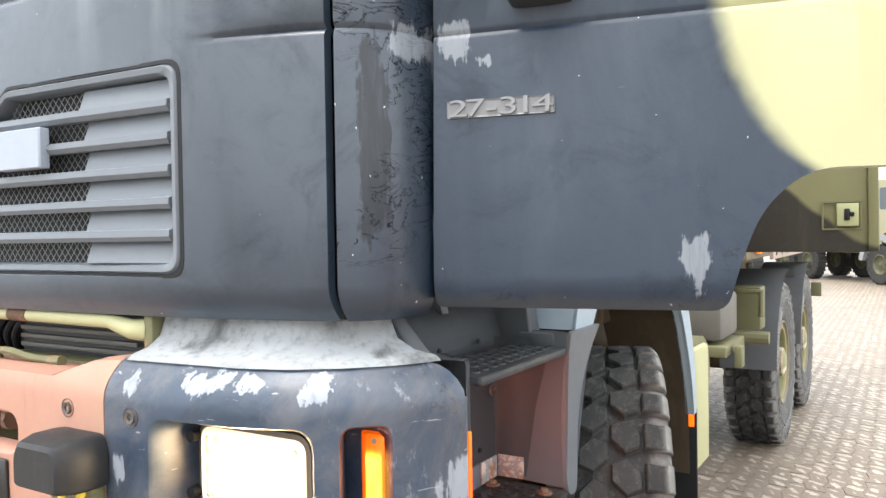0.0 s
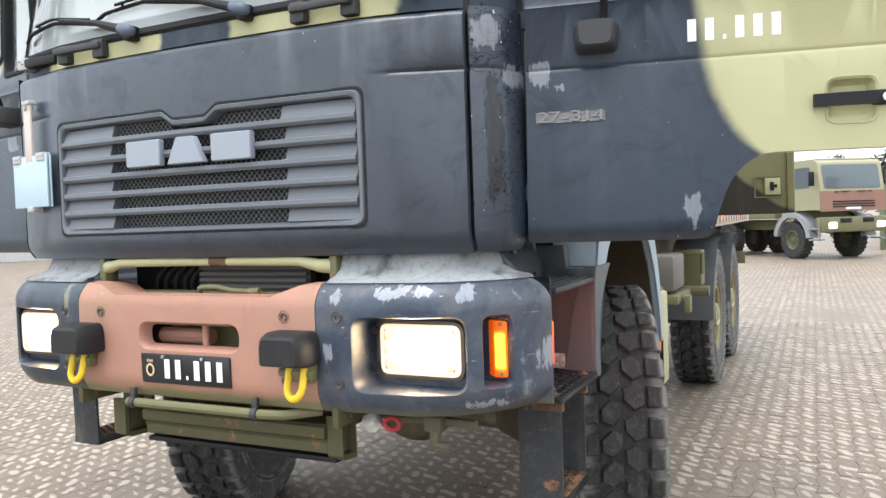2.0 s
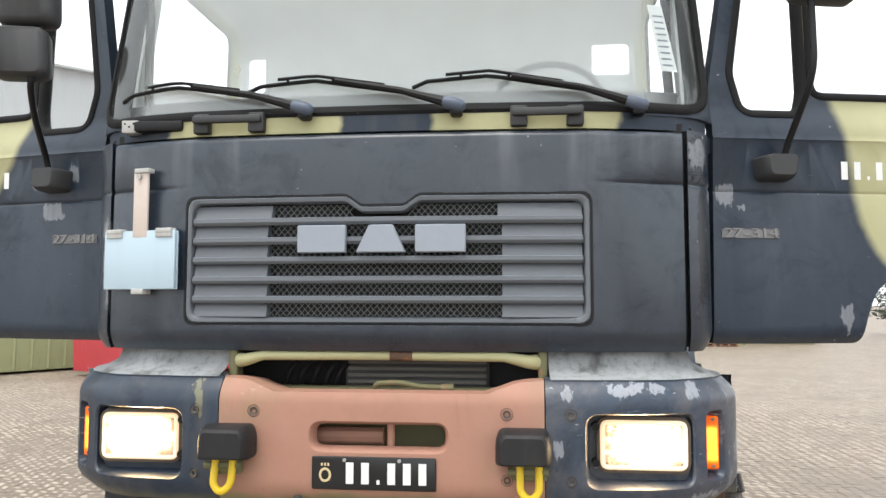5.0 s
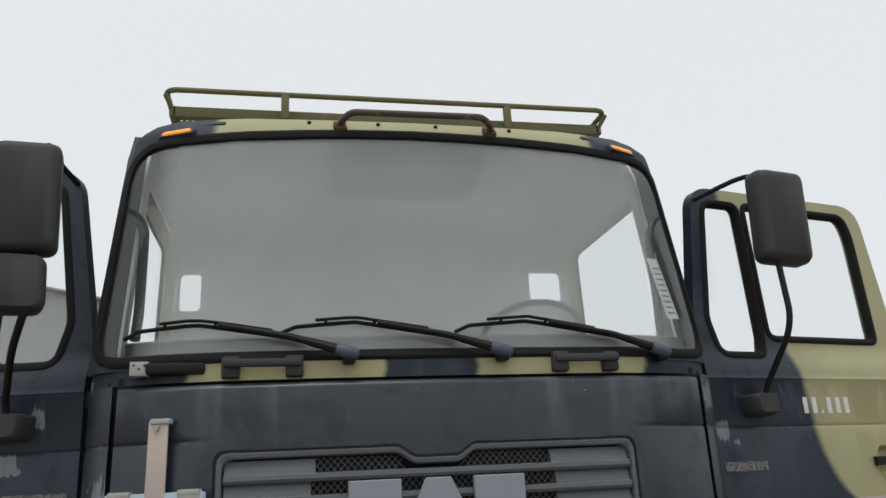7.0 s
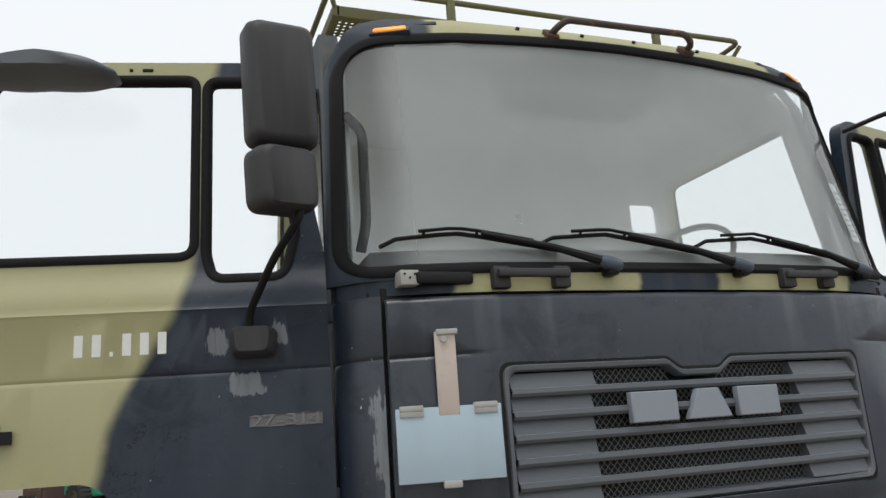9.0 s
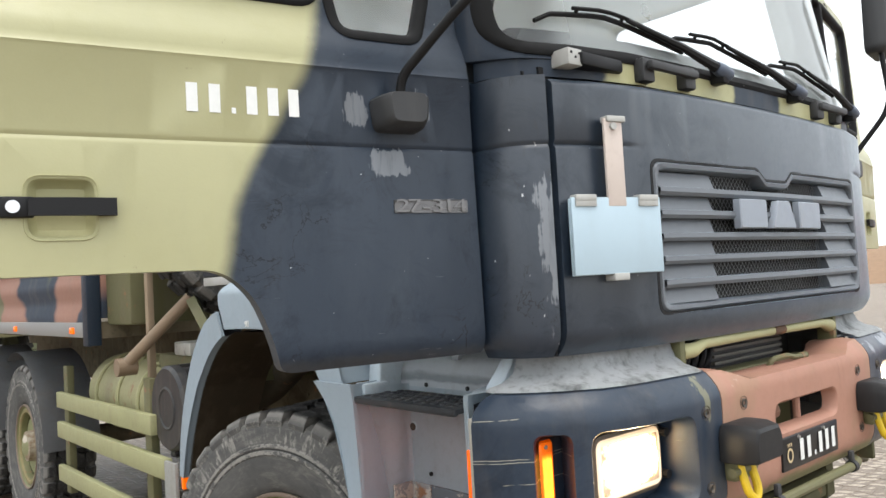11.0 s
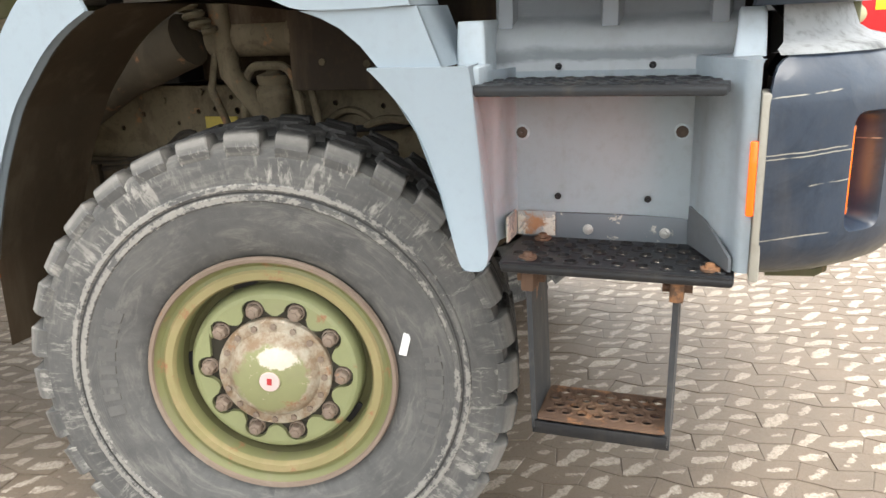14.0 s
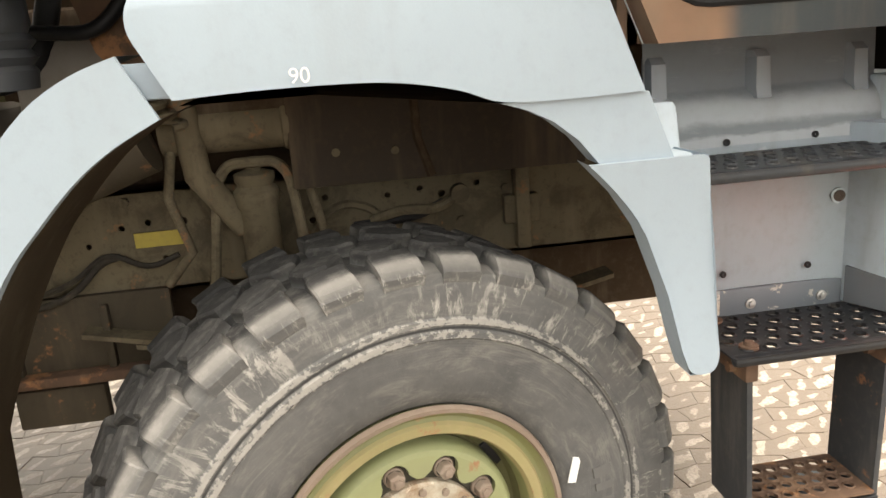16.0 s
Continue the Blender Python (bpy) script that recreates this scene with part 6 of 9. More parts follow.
def flowing(pts, n=5):
    """A smooth line through the given points."""
    out = []
    for k in range(len(pts) - 1):
        p0, p1, p2, p3 = (Vector(pts[max(0, min(len(pts) - 1, k + d))]) for d in (-1, 0, 1, 2))
        for i in range(n):
            t = i / n
            out.append(tuple(0.5 * (2 * p1 + (p2 - p0) * t + (2 * p0 - 5 * p1 + 4 * p2 - p3) * t * t + (3 * p1 - p0 - 3 * p2 + p3) * t ** 3)))
    return out + [tuple(pts[-1])]


# ---- steps and wings, both sides ----
M_LINER = paint("dusty_brown_liner", (0.105, 0.080, 0.055), 0.9, 0.35, 0.5, grime=(0.19, 0.15, 0.105), spec=0.1)
M_WORNPLATE = paint("chipped_pale_plate", (0.24, 0.25, 0.25), 0.7, 0.2, 0.4, rust=0.07, chips=0.24, chip=(0.50, 0.46, 0.39))
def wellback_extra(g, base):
    """Grey plastic darkened for the door's shade, pale on its shoulder, with dark scuffs along the foot."""
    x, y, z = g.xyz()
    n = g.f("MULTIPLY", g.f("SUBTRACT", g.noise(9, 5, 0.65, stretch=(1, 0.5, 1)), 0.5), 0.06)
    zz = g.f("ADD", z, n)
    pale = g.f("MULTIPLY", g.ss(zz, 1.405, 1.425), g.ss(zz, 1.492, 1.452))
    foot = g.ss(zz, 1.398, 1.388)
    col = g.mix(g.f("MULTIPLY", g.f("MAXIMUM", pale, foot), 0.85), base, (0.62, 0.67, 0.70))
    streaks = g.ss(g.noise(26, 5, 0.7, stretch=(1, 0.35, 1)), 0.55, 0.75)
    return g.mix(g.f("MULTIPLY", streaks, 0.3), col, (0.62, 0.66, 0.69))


# base darker than the step well: the open door's shade is in the colour
M_WELLBACK = paint("shaded_smudged_plastic", (0.30, 0.335, 0.37), 0.42, 0.1, 0.15, extra=wellback_extra)
# ribs carry the same painted shade as the back behind them
M_RIB = paint("shaded_rib_plastic", (0.235, 0.262, 0.29), 0.45, 0.1, 0.2)
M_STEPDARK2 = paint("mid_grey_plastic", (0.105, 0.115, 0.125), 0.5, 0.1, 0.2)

def perforated(x0, x1, y0, y1, z, nx, ny, r, depth, s):
    holes = []
    for i in range(nx):
        for j in range(ny):
            cx = x0 + (x1 - x0) * (i + 0.5) / nx
            cy = y0 + (y1 - y0) * (j + (0.72 if i % 2 else 0.28)) / ny
            holes.append([(cx + r * math.cos(k * math.pi / 4), cy + r * math.sin(k * math.pi / 4)) for k in range(8)])
    lp = fillet([(x0 - 0.015, y0 - 0.015), (x1 + 0.02, y0 - 0.015), (x1 + 0.02, y1 + 0.015), (x0 - 0.015, y1 + 0.015)], 0.012, 3)
    bm = sheet(lp, holes, (), (), lambda a, b, w: Vector((s * a, b, z - w)), depth)
    rims = bmesh.new()
    for h in holes:  # pressed-up rims
        cx, cy = sum(p[0] for p in h) / 8, sum(p[1] for p in h) / 8
        o = [(cx + (p[0] - cx) * 1.35, cy + (p[1] - cy) * 1.35) for p in h]
        t = [(cx + (p[0] - cx) * 1.02, cy + (p[1] - cy) * 1.02) for p in h]
        ring_loft(rims, [[(s * p[0], p[1], z + 0.0005) for p in o], [(s * p[0], p[1], z + 0.0035) for p in t], [(s * p[0], p[1], z - 0.004) for p in h]])
    return bm, rims


for s in (1, -1):
    X = lambda x: s * x
    B = lambda bm, a, b, bev=0.0: box(bm, (min(s * a[0], s * b[0]), a[1], a[2]), (max(s * a[0], s * b[0]), b[1], b[2]), bev)
    # step well
    bm = bmesh.new()
    low_p = [(1.045, 1.0), (1.045, 1.375)]
    ring_loft(bm, [[(s * (x - 0.010 * math.sin((y - 0.479) / 0.387 * math.pi)), y, z) for x, z in low_p] for y in steps(0.479, 0.866, 10)], closed=False)
    ring_loft(bm, [[(s * x, y, 1.0), (s * x, y, 1.385)] for x, y in ((1.045, 0.866), (1.058, 0.874), (1.13, 0.898), (1.19, 0.914))], closed=False)
    front_w = ((1.239, 0.362), (1.240, 0.374), (1.236, 0.384), (1.222, 0.392), (1.195, 0.398), (1.174, 0.410), (1.160, 0.430), (1.075, 0.468), (1.040, 0.483))
    ring_loft(bm, [[(s * x, y, 1.0), (s * x, y, 1.396), (s * x, y - 0.003, 1.403), (s * x, min(y - 0.008, 0.362), 1.405)] for x, y in front_w], closed=False)
    bmesh.ops.solidify(bm, geom=bm.faces[:], thickness=0.008)
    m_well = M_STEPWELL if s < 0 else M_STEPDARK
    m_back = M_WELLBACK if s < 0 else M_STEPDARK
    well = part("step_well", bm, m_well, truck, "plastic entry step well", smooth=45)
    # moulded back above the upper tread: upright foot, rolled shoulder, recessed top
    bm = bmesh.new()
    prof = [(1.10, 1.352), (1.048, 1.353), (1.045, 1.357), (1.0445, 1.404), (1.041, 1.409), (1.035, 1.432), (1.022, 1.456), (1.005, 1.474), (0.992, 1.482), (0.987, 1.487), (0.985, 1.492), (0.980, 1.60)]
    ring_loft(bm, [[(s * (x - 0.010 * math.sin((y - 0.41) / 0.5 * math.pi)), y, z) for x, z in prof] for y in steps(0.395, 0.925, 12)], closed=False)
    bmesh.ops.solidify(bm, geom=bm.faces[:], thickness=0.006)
    wb = part("well_back", bm, m_back, well, "smudged, darkened grey upper back of the step well", smooth=38)
    for y in (0.44, 0.665, 0.898):
        bm = bmesh.new()
        ring_loft(bm, [[(s * x, y - w - 0.010, z), (s * (x + d), y - w, z), (s * (x + d), y + w, z), (s * x, y + w + 0.010, z)] for x, d, w, z in ((0.972, 0.040, 0.0165, 1.466), (0.972, 0.034, 0.0165, 1.488), (0.972, 0.030, 0.0155, 1.552), (0.970, 0.014, 0.014, 1.566))], cap=True)
        part("rib", bm, M_RIB if s < 0 else M_STEPDARK, wb, smooth=20)
    # hump on the ledge at the front end
    bm = bmesh.new()
    ring_loft(bm, [[(x, y, z) for x, y in fillet([(s * x0, y0), (s * x1, y0), (s * x1, y1), (s * x0, y1)], 0.010, 3)] for x0, x1, y0, y1, z in ((0.97, 1.130, 0.352, 0.412, 1.403), (0.97, 1.112, 0.352, 0.410, 1.425), (0.97, 1.066, 0.353, 0.406, 1.478), (0.97, 1.058, 0.354, 0.405, 1.487), (0.97, 1.040, 0.356, 0.402, 1.494))], cap=True)
    part("well_pillar", bm, m_well, well, smooth=35)
    # square cheek at the rear end of the upper tread, with its lower step
    bm = bmesh.new()
    ring_loft(bm, [[(x, y, z) for x, y in fillet([(s * 0.97, 0.912 + d), (s * (1.128 + g), 0.908 + d), (s * (1.128 + g), 0.975), (s * 0.97, 0.975)], 0.008, 3)] for z, d, g in ((1.36, 0.0, 0.012), (1.40, 0.001, 0.008), (1.478, 0.006, -0.003), (1.487, 0.010, -0.008))], cap=True)
    part("cheek", bm, m_well, well, smooth=35)
    bm = bmesh.new()
    B(bm, (1.10, 0.902, 1.345), (1.205, 0.965, 1.398), 0.010)
    part("cheek_step", bm, m_well, well, smooth=35)
    for y, z in ((0.569, 1.385), (0.769, 1.385), (0.569, 1.095), (0.769, 1.095), (0.503, 1.245), (0.852, 1.24)):
        bm = bmesh.new()
        r = 0.013 if abs(z - 1.24) < 0.02 else 0.0075
        lathe(bm, [(r, 0.0), (r, 0.004), (r * 0.55, 0.006), (0.0005, 0.004)], 12, Matrix.Translation((s * 1.048, y, z)) @ pose(0, 0, 0, 0, 90 * s, 0))
        big = abs(z - 1.24) < 0.02
        bolt = part("bolt", bm, M_DARKRUST if big else M_BLACK, well, "rusty bolt" if big else "")
        if big:
            bm = bmesh.new()
            lathe(bm, [(0.0125, 0.0), (0.0175, 0.0), (0.0165, 0.0022), (0.0125, 0.0022)], 16, Matrix.Translation((s * 1.046, y, z)) @ pose(0, 0, 0, 0, 90 * s, 0))
            part("washer", bm, M_STEPWELL if s < 0 else M_STEPDARK2, bolt)
    # bracket at the front end of the lower step
    bm = bmesh.new()
    ring_loft(bm, [[(s * (1.236 - 0.19 * k) , 0.392 + 0.088 * k + o, z) for k, z in ((0.0, 1.0), (0.0, 1.028), (0.55, 1.075), (0.95, 1.085), (0.95, 1.0))] for o in (0.0, 0.006)], cap=True)
    bm.faces.new(bm.verts[:5])
    part("end_bracket", bm, M_STEPDARK2, well, "grey end bracket of the lower step", smooth=0)
    # upper tread
    bm, rims = perforated(1.065, 1.225, 0.43, 0.895, 1.362, 4, 11, 0.011, 0.014, s)
    B(bm, (1.222, 0.418, 1.340), (1.246, 0.908, 1.363), 0.008)
    m_up = paint("tread_plastic", (0.026, 0.029, 0.033), 0.45, 0.15, 0.25, spec=0.3)
    up = part("upper_tread", bm, m_up, truck, "dark perforated plastic tread", smooth=30)
    part("pressed_rim", rims, m_up, up, kind="stuff")
    # lower tread of steel
    bm, rims = perforated(1.05, 1.245, 0.40, 0.84, 0.995, 5, 9, 0.0132, 0.004, s)
    B(bm, (1.240, 0.385, 0.974), (1.266, 0.852, 0.997), 0.009)
    low = part("lower_tread", bm, M_TREAD, truck, "black perforated steel step with rusty bolts", smooth=30)
    part("pressed_rim", rims, M_TREAD, low, kind="stuff")
    for x, y in ((1.07, 0.45), (1.22, 0.43), (1.22, 0.80), (1.07, 0.80)):
        bm = bmesh.new()
        lathe(bm, [(0.02, 0.0), (0.02, 0.005), (0.011, 0.006), (0.009, 0.014), (0.0005, 0.015)], 10, Matrix.Translation((s * x, y, 0.996)))
        part("step_bolt", bm, M_RUST, low, "rusty step bolt")
    bm = bmesh.new()
    B(bm, (1.03, 0.39, 0.975), (1.045, 0.855, 1.055), 0.004)
    back = part("step_upstand", bm, paint("step_upstand_paint", (0.11, 0.125, 0.14), 0.5, 0.2, 0.2, chips=0.13, chip=(0.40, 0.37, 0.32)), low, "chipped grey upstand of the steel step", smooth=30)
    for y in (0.53, 0.70):
        bm = bmesh.new()
        lathe(bm, [(0.012, 0.0), (0.012, 0.004), (0.007, 0.005), (0.006, 0.010), (0.0005, 0.011)], 10, Matrix.Translation((s * 1.045, y, 1.018)) @ pose(0, 0, 0, 0, 90 * s, 0))
        part("upstand_bolt", bm, M_STEEL, back)
    bm = bmesh.new()
    B(bm, (1.046, 0.775, 1.0), (1.052, 0.865, 1.058), 0.002)
    B(bm, (1.052, 0.866, 1.0), (1.13, 0.872, 1.06), 0.002)
    part("worn_bracket", bm, M_WORNPLATE, low, "pale chipped and rusty step bracket")
    # hanging step
    bm, rims = perforated(1.085, 1.215, 0.515, 0.765, 0.625, 4, 7, 0.012, 0.004, s)
    hang = part("hanging_step", bm, M_RUST, truck, "rusty perforated step hung on rubber straps", smooth=30)
    part("pressed_rim", rims, M_RUST, hang, kind="stuff")
    bm = bmesh.new()
    B(bm, (1.07, 0.49, 0.585), (1.235, 0.79, 0.592), 0.002)
    B(bm, (1.225, 0.495, 0.588), (1.236, 0.785, 0.615), 0.002)
    part("step_frame", bm, M_TREAD, hang, "black step frame")
    for y, t in ((0.497, -0.006), (0.787, 0.012)):
        bm = bmesh.new()
        rows = [[(s * x, y + yy + t * k, z) for x, yy in ((1.068, -0.006), (1.225, -0.006), (1.225, 0.006), (1.068, 0.006))] for k, z in ((0, 0.59), (0.3, 0.7), (0.7, 0.85), (1, 0.965))]
        ring_loft(bm, rows, cap=True)
        part("strap", bm, M_STRAP, hang, "black rubber strap")
        bm = bmesh.new()
        B(bm, (1.12, y - 0.014 + t, 0.925), (1.235, y + 0.014 + t, 0.972), 0.004)
        rod(bm, (s * 1.19, y - 0.03 + t, 0.945), (s * 1.19, y + 0.03 + t, 0.945), 0.012, 8)
        part("strap_clamp", bm, M_RUST, hang)
    # wing over the wheel
    arc = [(1.03, 1.525), (1.16, 1.522), (1.285, 1.526), (1.36, 1.552), (1.46, 1.572), (1.56, 1.578), (1.70, 1.578), (1.828, 1.573)]
    arc = flowing(arc, 4)
    upp = arc + fillet([(1.828, 1.573), (1.886, 1.69), (1.868, 1.745), (1.80, 1.772), (1.60, 1.778), (1.15, 1.770), (1.115, 1.735), (1.03, 1.525)], [0, 0.03, 0.03, 0.03, 0, 0.02, 0.03, 0], 4)[1:-1]

    def wing_map(y, z, w):
        k = max(0.0, (z - 1.715) / 0.06)
        return Vector((s * (1.252 - w - 0.035 * k * k - 0.004 * (1 if z > 1.735 else 0)), y, z))

    bm = sheet(upp, (), steps(1.1, 1.8, 7), [1.715, 1.73, 1.745, 1.76], wing_map, 0.012)
    top = [(1.12, 1.768), (1.3, 1.774), (1.6, 1.777), (1.80, 1.772), (1.87, 1.742), (1.885, 1.69), (1.83, 1.575)]
    ring_loft(bm, [[(s * (x - 0.0), y, z) for y, z in top] for x in (1.218, 1.1, 0.72)], closed=False)
    # inner flange of the arch
    ring_loft(bm, [[(s * x, y, z) for y, z in arc] for x in (1.252, 1.20)], closed=False)
    # forward turned face
    ring_loft(bm, [[(s * x, y, z) for y, z in ((1.03, 1.525), (1.115, 1.735), (1.15, 1.77))] for x in (1.248, 1.08)], closed=False)
    wing = part("wing", bm, M_PALE, truck, "pale blue-grey plastic wing over the front wheel", smooth=40)
    bm = text_mesh("90", 0.036, 0.002)
    part("number", bm, M_WHITE, wing, "small white figures", m=pose(s * 1.2535, 1.622, 1.596, 90, 0, 90 * s), smooth=0)
    pb = [(1.288, 1.523), (1.02, 1.523), (0.972, 1.40), (1.112, 1.40), (1.15, 1.447), (1.195, 1.484), (1.24, 1.507)]
    bm = sheet(pb, (), (), (), lambda y, z, w: Vector((s * (1.243 - w), y, z)), 0.012)
    ring_loft(bm, [[(s * x, y, z) for y, z in ((1.02, 1.523), (0.972, 1.40))] for x in (1.24, 1.05)], closed=False)
    ring_loft(bm, [[(s * x, y, z) for y, z in ((1.112, 1.40), (1.15, 1.447), (1.195, 1.484), (1.24, 1.507), (1.288, 1.523))] for x in (1.24, 1.17)], closed=False)
    part("wing_middle", bm, M_PALE, truck, "pale plastic wing middle piece", smooth=40)
    pc = fillet([(1.135, 1.402), (0.910, 1.402), (0.892, 1.2), (0.878, 1.0), (0.890, 0.97), (0.938, 0.967), (0.955, 1.02)], [0.004, 0.012, 0.1, 0.03, 0.03, 0.03, 0], 5) + flowing([(0.955, 1.02), (0.985, 1.14), (1.03, 1.265), (1.075, 1.335), (1.135, 1.402)], 4)[1:-1]
    bm = sheet(pc, (), (), [1.05, 1.2, 1.3], lambda y, z, w: Vector((s * (1.255 - w - 0.012 * math.sin((z - 0.97) / 0.43 * math.pi)), y, z)), 0.012)
    ring_loft(bm, [[(s * x, y + dy, z) for y, z in ((0.911, 1.402), (0.892, 1.2), (0.880, 0.99))] for x, dy in ((1.25, 0.0), (1.17, 0.010), (1.09, 0.02))], closed=False)
    ring_loft(bm, [[(s * x, y, z) for y, z in ((1.135, 1.402), (1.075, 1.335), (1.03, 1.265), (0.985, 1.14), (0.955, 1.02), (0.938, 0.967), (0.895, 0.967))] for x in (1.25, 1.18)], closed=False)
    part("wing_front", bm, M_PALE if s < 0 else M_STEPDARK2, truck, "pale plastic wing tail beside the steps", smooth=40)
    # rear mudguard
    oa = [(1.905, 1.648), (1.98, 1.622), (2.06, 1.572), (2.15, 1.475), (2.22, 1.37), (2.29, 1.22), (2.345, 1.06), (2.385, 0.885)]
    ia = [(1.852, 1.545), (1.93, 1.505), (2.0, 1.455), (2.075, 1.38), (2.14, 1.305), (2.225, 1.16), (2.29, 1.02), (2.345, 0.882)]
    oa, ia = flowing(oa, 4), flowing(ia, 4)
    band = fillet([ia[0], oa[0]], 0) + oa[1:] + ia[:0:-1]
    bm = sheet(band, (), steps(1.95, 2.35, 8), (), lambda y, z, w: Vector((s * (1.252 - w - 0.10 * max(0.0, (1.15 - z)) ** 2), y, z)), 0.012)
    ring_loft(bm, [[(s * (x - 0.10 * max(0.0, 1.15 - z) ** 2), y, z) for y, z in oa] for x in (1.247, 1.20, 1.05)], closed=False)
    ring_loft(bm, [[(s * (x - 0.10 * max(0.0, 1.15 - z) ** 2), y, z) for y, z in ia] for x in (1.247, 1.215)], closed=False)
    mg = part("mudguard", bm, M_PALE, truck, "pale curved rear mudguard", smooth=35)
    bm = boxes(((min(s * 1.20, s * 1.225), 1.80, 1.575), (max(s * 1.20, s * 1.225), 1.95, 1.635)), bev=0.006)
    part("wing_link", bm, M_PALE, mg)
    bm = bmesh.new()
    ring_loft(bm, [[(s * x, y, z) for y, z in [(1.80, 1.56)] + ia + [(2.36, 0.62)]] for x in (1.22, 1.08, 0.91)], closed=False)
    bmesh.ops.solidify(bm, geom=bm.faces[:], thickness=0.012)
    part("splash_liner", bm, M_LINER, truck, "dirty brown wheel arch liner", smooth=50)
    bm = bmesh.new()
    B(bm, (1.195, 2.375, 0.82), (1.235, 2.40, 0.888), 0.006)
    part("marker_lamp", bm, M_AMBER, mg, "amber side marker lamp")
    if s > 0:
        bm = box(bmesh.new(), (1.03, 2.385, 0.42), (1.245, 2.40, 0.90), 0.004)
        part("mud_flap", bm, M_RUBBER, mg, "black rubber mud flap")
    bm = bmesh.new()
    ring_loft(bm, [[(s * x, y, z) for y, z in ((1.06, 1.44), (1.25, 1.515), (1.6, 1.56), (1.83, 1.56))] for x in (1.19, 0.62)], closed=False)
    bmesh.ops.solidify(bm, geom=bm.faces[:], thickness=0.01)
    part("arch_roof", bm, M_WELL, truck, "dirty dark wheel arch roof", smooth=50)
    bm = bmesh.new()
    B(bm, (0.60, 0.93, 1.295), (0.615, 1.69, 1.60), 0.004)
    part("engine_shield", bm, paint("dark_rubber_shield", (0.040, 0.030, 0.022), 0.9, 0.3, 0.55, grime=(0.14, 0.10, 0.065)), truck, "dark brown rubber engine shield")
    bm = bmesh.new()
    tube(bm, [(s * 0.612, 1.375, 1.60), (s * 0.616, 1.37, 1.40), (s * 0.618, 1.34, 1.30)], 0.012, 6)
    part("shield_fold", bm, M_WELL, truck, smooth=50)
    for y, z in ((1.578, 1.38), (1.43, 1.373)):
        bm = bmesh.new()
        rod(bm, (s * 0.612, y, z), (s * 0.622, y, z), 0.011, 8)
        part("shield_bolt", bm, M_FRAME, truck)

# ---- wheels ----
LUGS, TYRE_R = 32, 0.640


def tyre_mesh(n=96):
    bm = bmesh.new()
    prof = [(0.318, 0.13), (0.335, 0.155), (0.36, 0.168), (0.42, 0.183), (0.474, 0.186), (0.477, 0.1895), (0.490, 0.1895), (0.493, 0.184), (0.501, 0.183), (0.504, 0.188), (0.515, 0.187), (0.518, 0.182), (0.56, 0.181), (0.585, 0.179), (0.600, 0.172), (0.611, 0.14), (0.613, 0.0)]
    return lathe(bm, prof + [(r, -h) for r, h in prof[-2::-1]], n)


def centre_lug(bm, h0, t0=0.0):
    """Six-sided block on the crown of the tread."""
    R, half, dt = TYRE_R, 0.043, math.pi / LUGS * 0.80
    sk = 0.22 * dt * (1 if h0 > 0 else -1)
    pts = [(-half, -dt * 0.50 - sk), (0.0, -dt * 1.12), (half, -dt * 0.50 + sk), (half, dt * 0.50 + sk), (0.0, dt * 1.12), (-half, dt * 0.50 - sk)]
    rows = []
    for r, k in ((0.605, 1.04), (R - 0.006, 0.97), (R, 0.88)):
        rows.append([(r * math.cos(t0 + t * k), r * math.sin(t0 + t * k), h0 + a * k) for a, t in pts])
    return ring_loft(bm, rows, cap=True)


def shoulder_lug(bm, edge, wide, t0=0.0):
    """Block that runs over the shoulder and fades into the sidewall."""
    R, dt = TYRE_R, 2 * math.pi / LUGS * wide
    sec = [(0.605, 0.098, 1.06), (R - 0.004, 0.103, 0.98), (R, 0.108, 0.92), (R, 0.148, 0.92), (R - 0.005, 0.163, 0.96), (R - 0.020, 0.178, 0.98), (0.606, 0.1835, 1.0), (0.588, 0.1805, 0.94), (0.578, 0.176, 0.90)]
    q = []
    for r, ax, k in sec:
        o = -0.45 * dt * (ax - 0.1) / 0.09 - (0.35 * dt if ax < 0.12 else 0.0)
        q.append([bm.verts.new(((r - d) * math.cos(t0 + o + e * k * dt), (r - d) * math.sin(t0 + o + e * k * dt), edge * ax)) for e, d in ((-1, 0.004), (-0.9, 0.0), (0.9, 0.0), (1, 0.004))])
    for a, b in zip(q, q[1:]):
        for j in range(3):
            bm.faces.new((a[j], a[j + 1], b[j + 1], b[j]))
    bm.faces.new([r[0] for r in q])
    bm.faces.new([r[3] for r in q][::-1])
    return bm


def lug_places():
    """Kind and angle of every lug of one tyre."""
    out = []
    for i in range(LUGS):
        out += [(0, 2 * math.pi * (i + 0.5) / LUGS), (1, 2 * math.pi * i / LUGS)]
        out += [(2 + i % 2, 2 * math.pi * (i + 0.61) / LUGS), (4 + i % 2, 2 * math.pi * (i + 0.15) / LUGS)]
    return out


def lug_shape(bm, kind, t0=0.0):
    if kind < 2:
        return centre_lug(bm, 0.047 if kind == 0 else -0.047, t0)
    return shoulder_lug(bm, 1 if kind < 4 else -1, 0.335 if kind % 2 else 0.36, t0)


LUG_DATA = []
for k in range(6):
    bm = lug_shape(bmesh.new(), k)
    bmesh.ops.recalc_face_normals(bm, faces=bm.faces[:])
    me = bpy.data.meshes.new("lug")
    bm.to_mesh(me)
    bm.free()
    me.materials.append(M_LUG)
    me.polygons.foreach_set("use_smooth", [True] * len(me.polygons))
    me.set_sharp_from_angle(angle=radians(18))
    LUG_DATA.append(me)


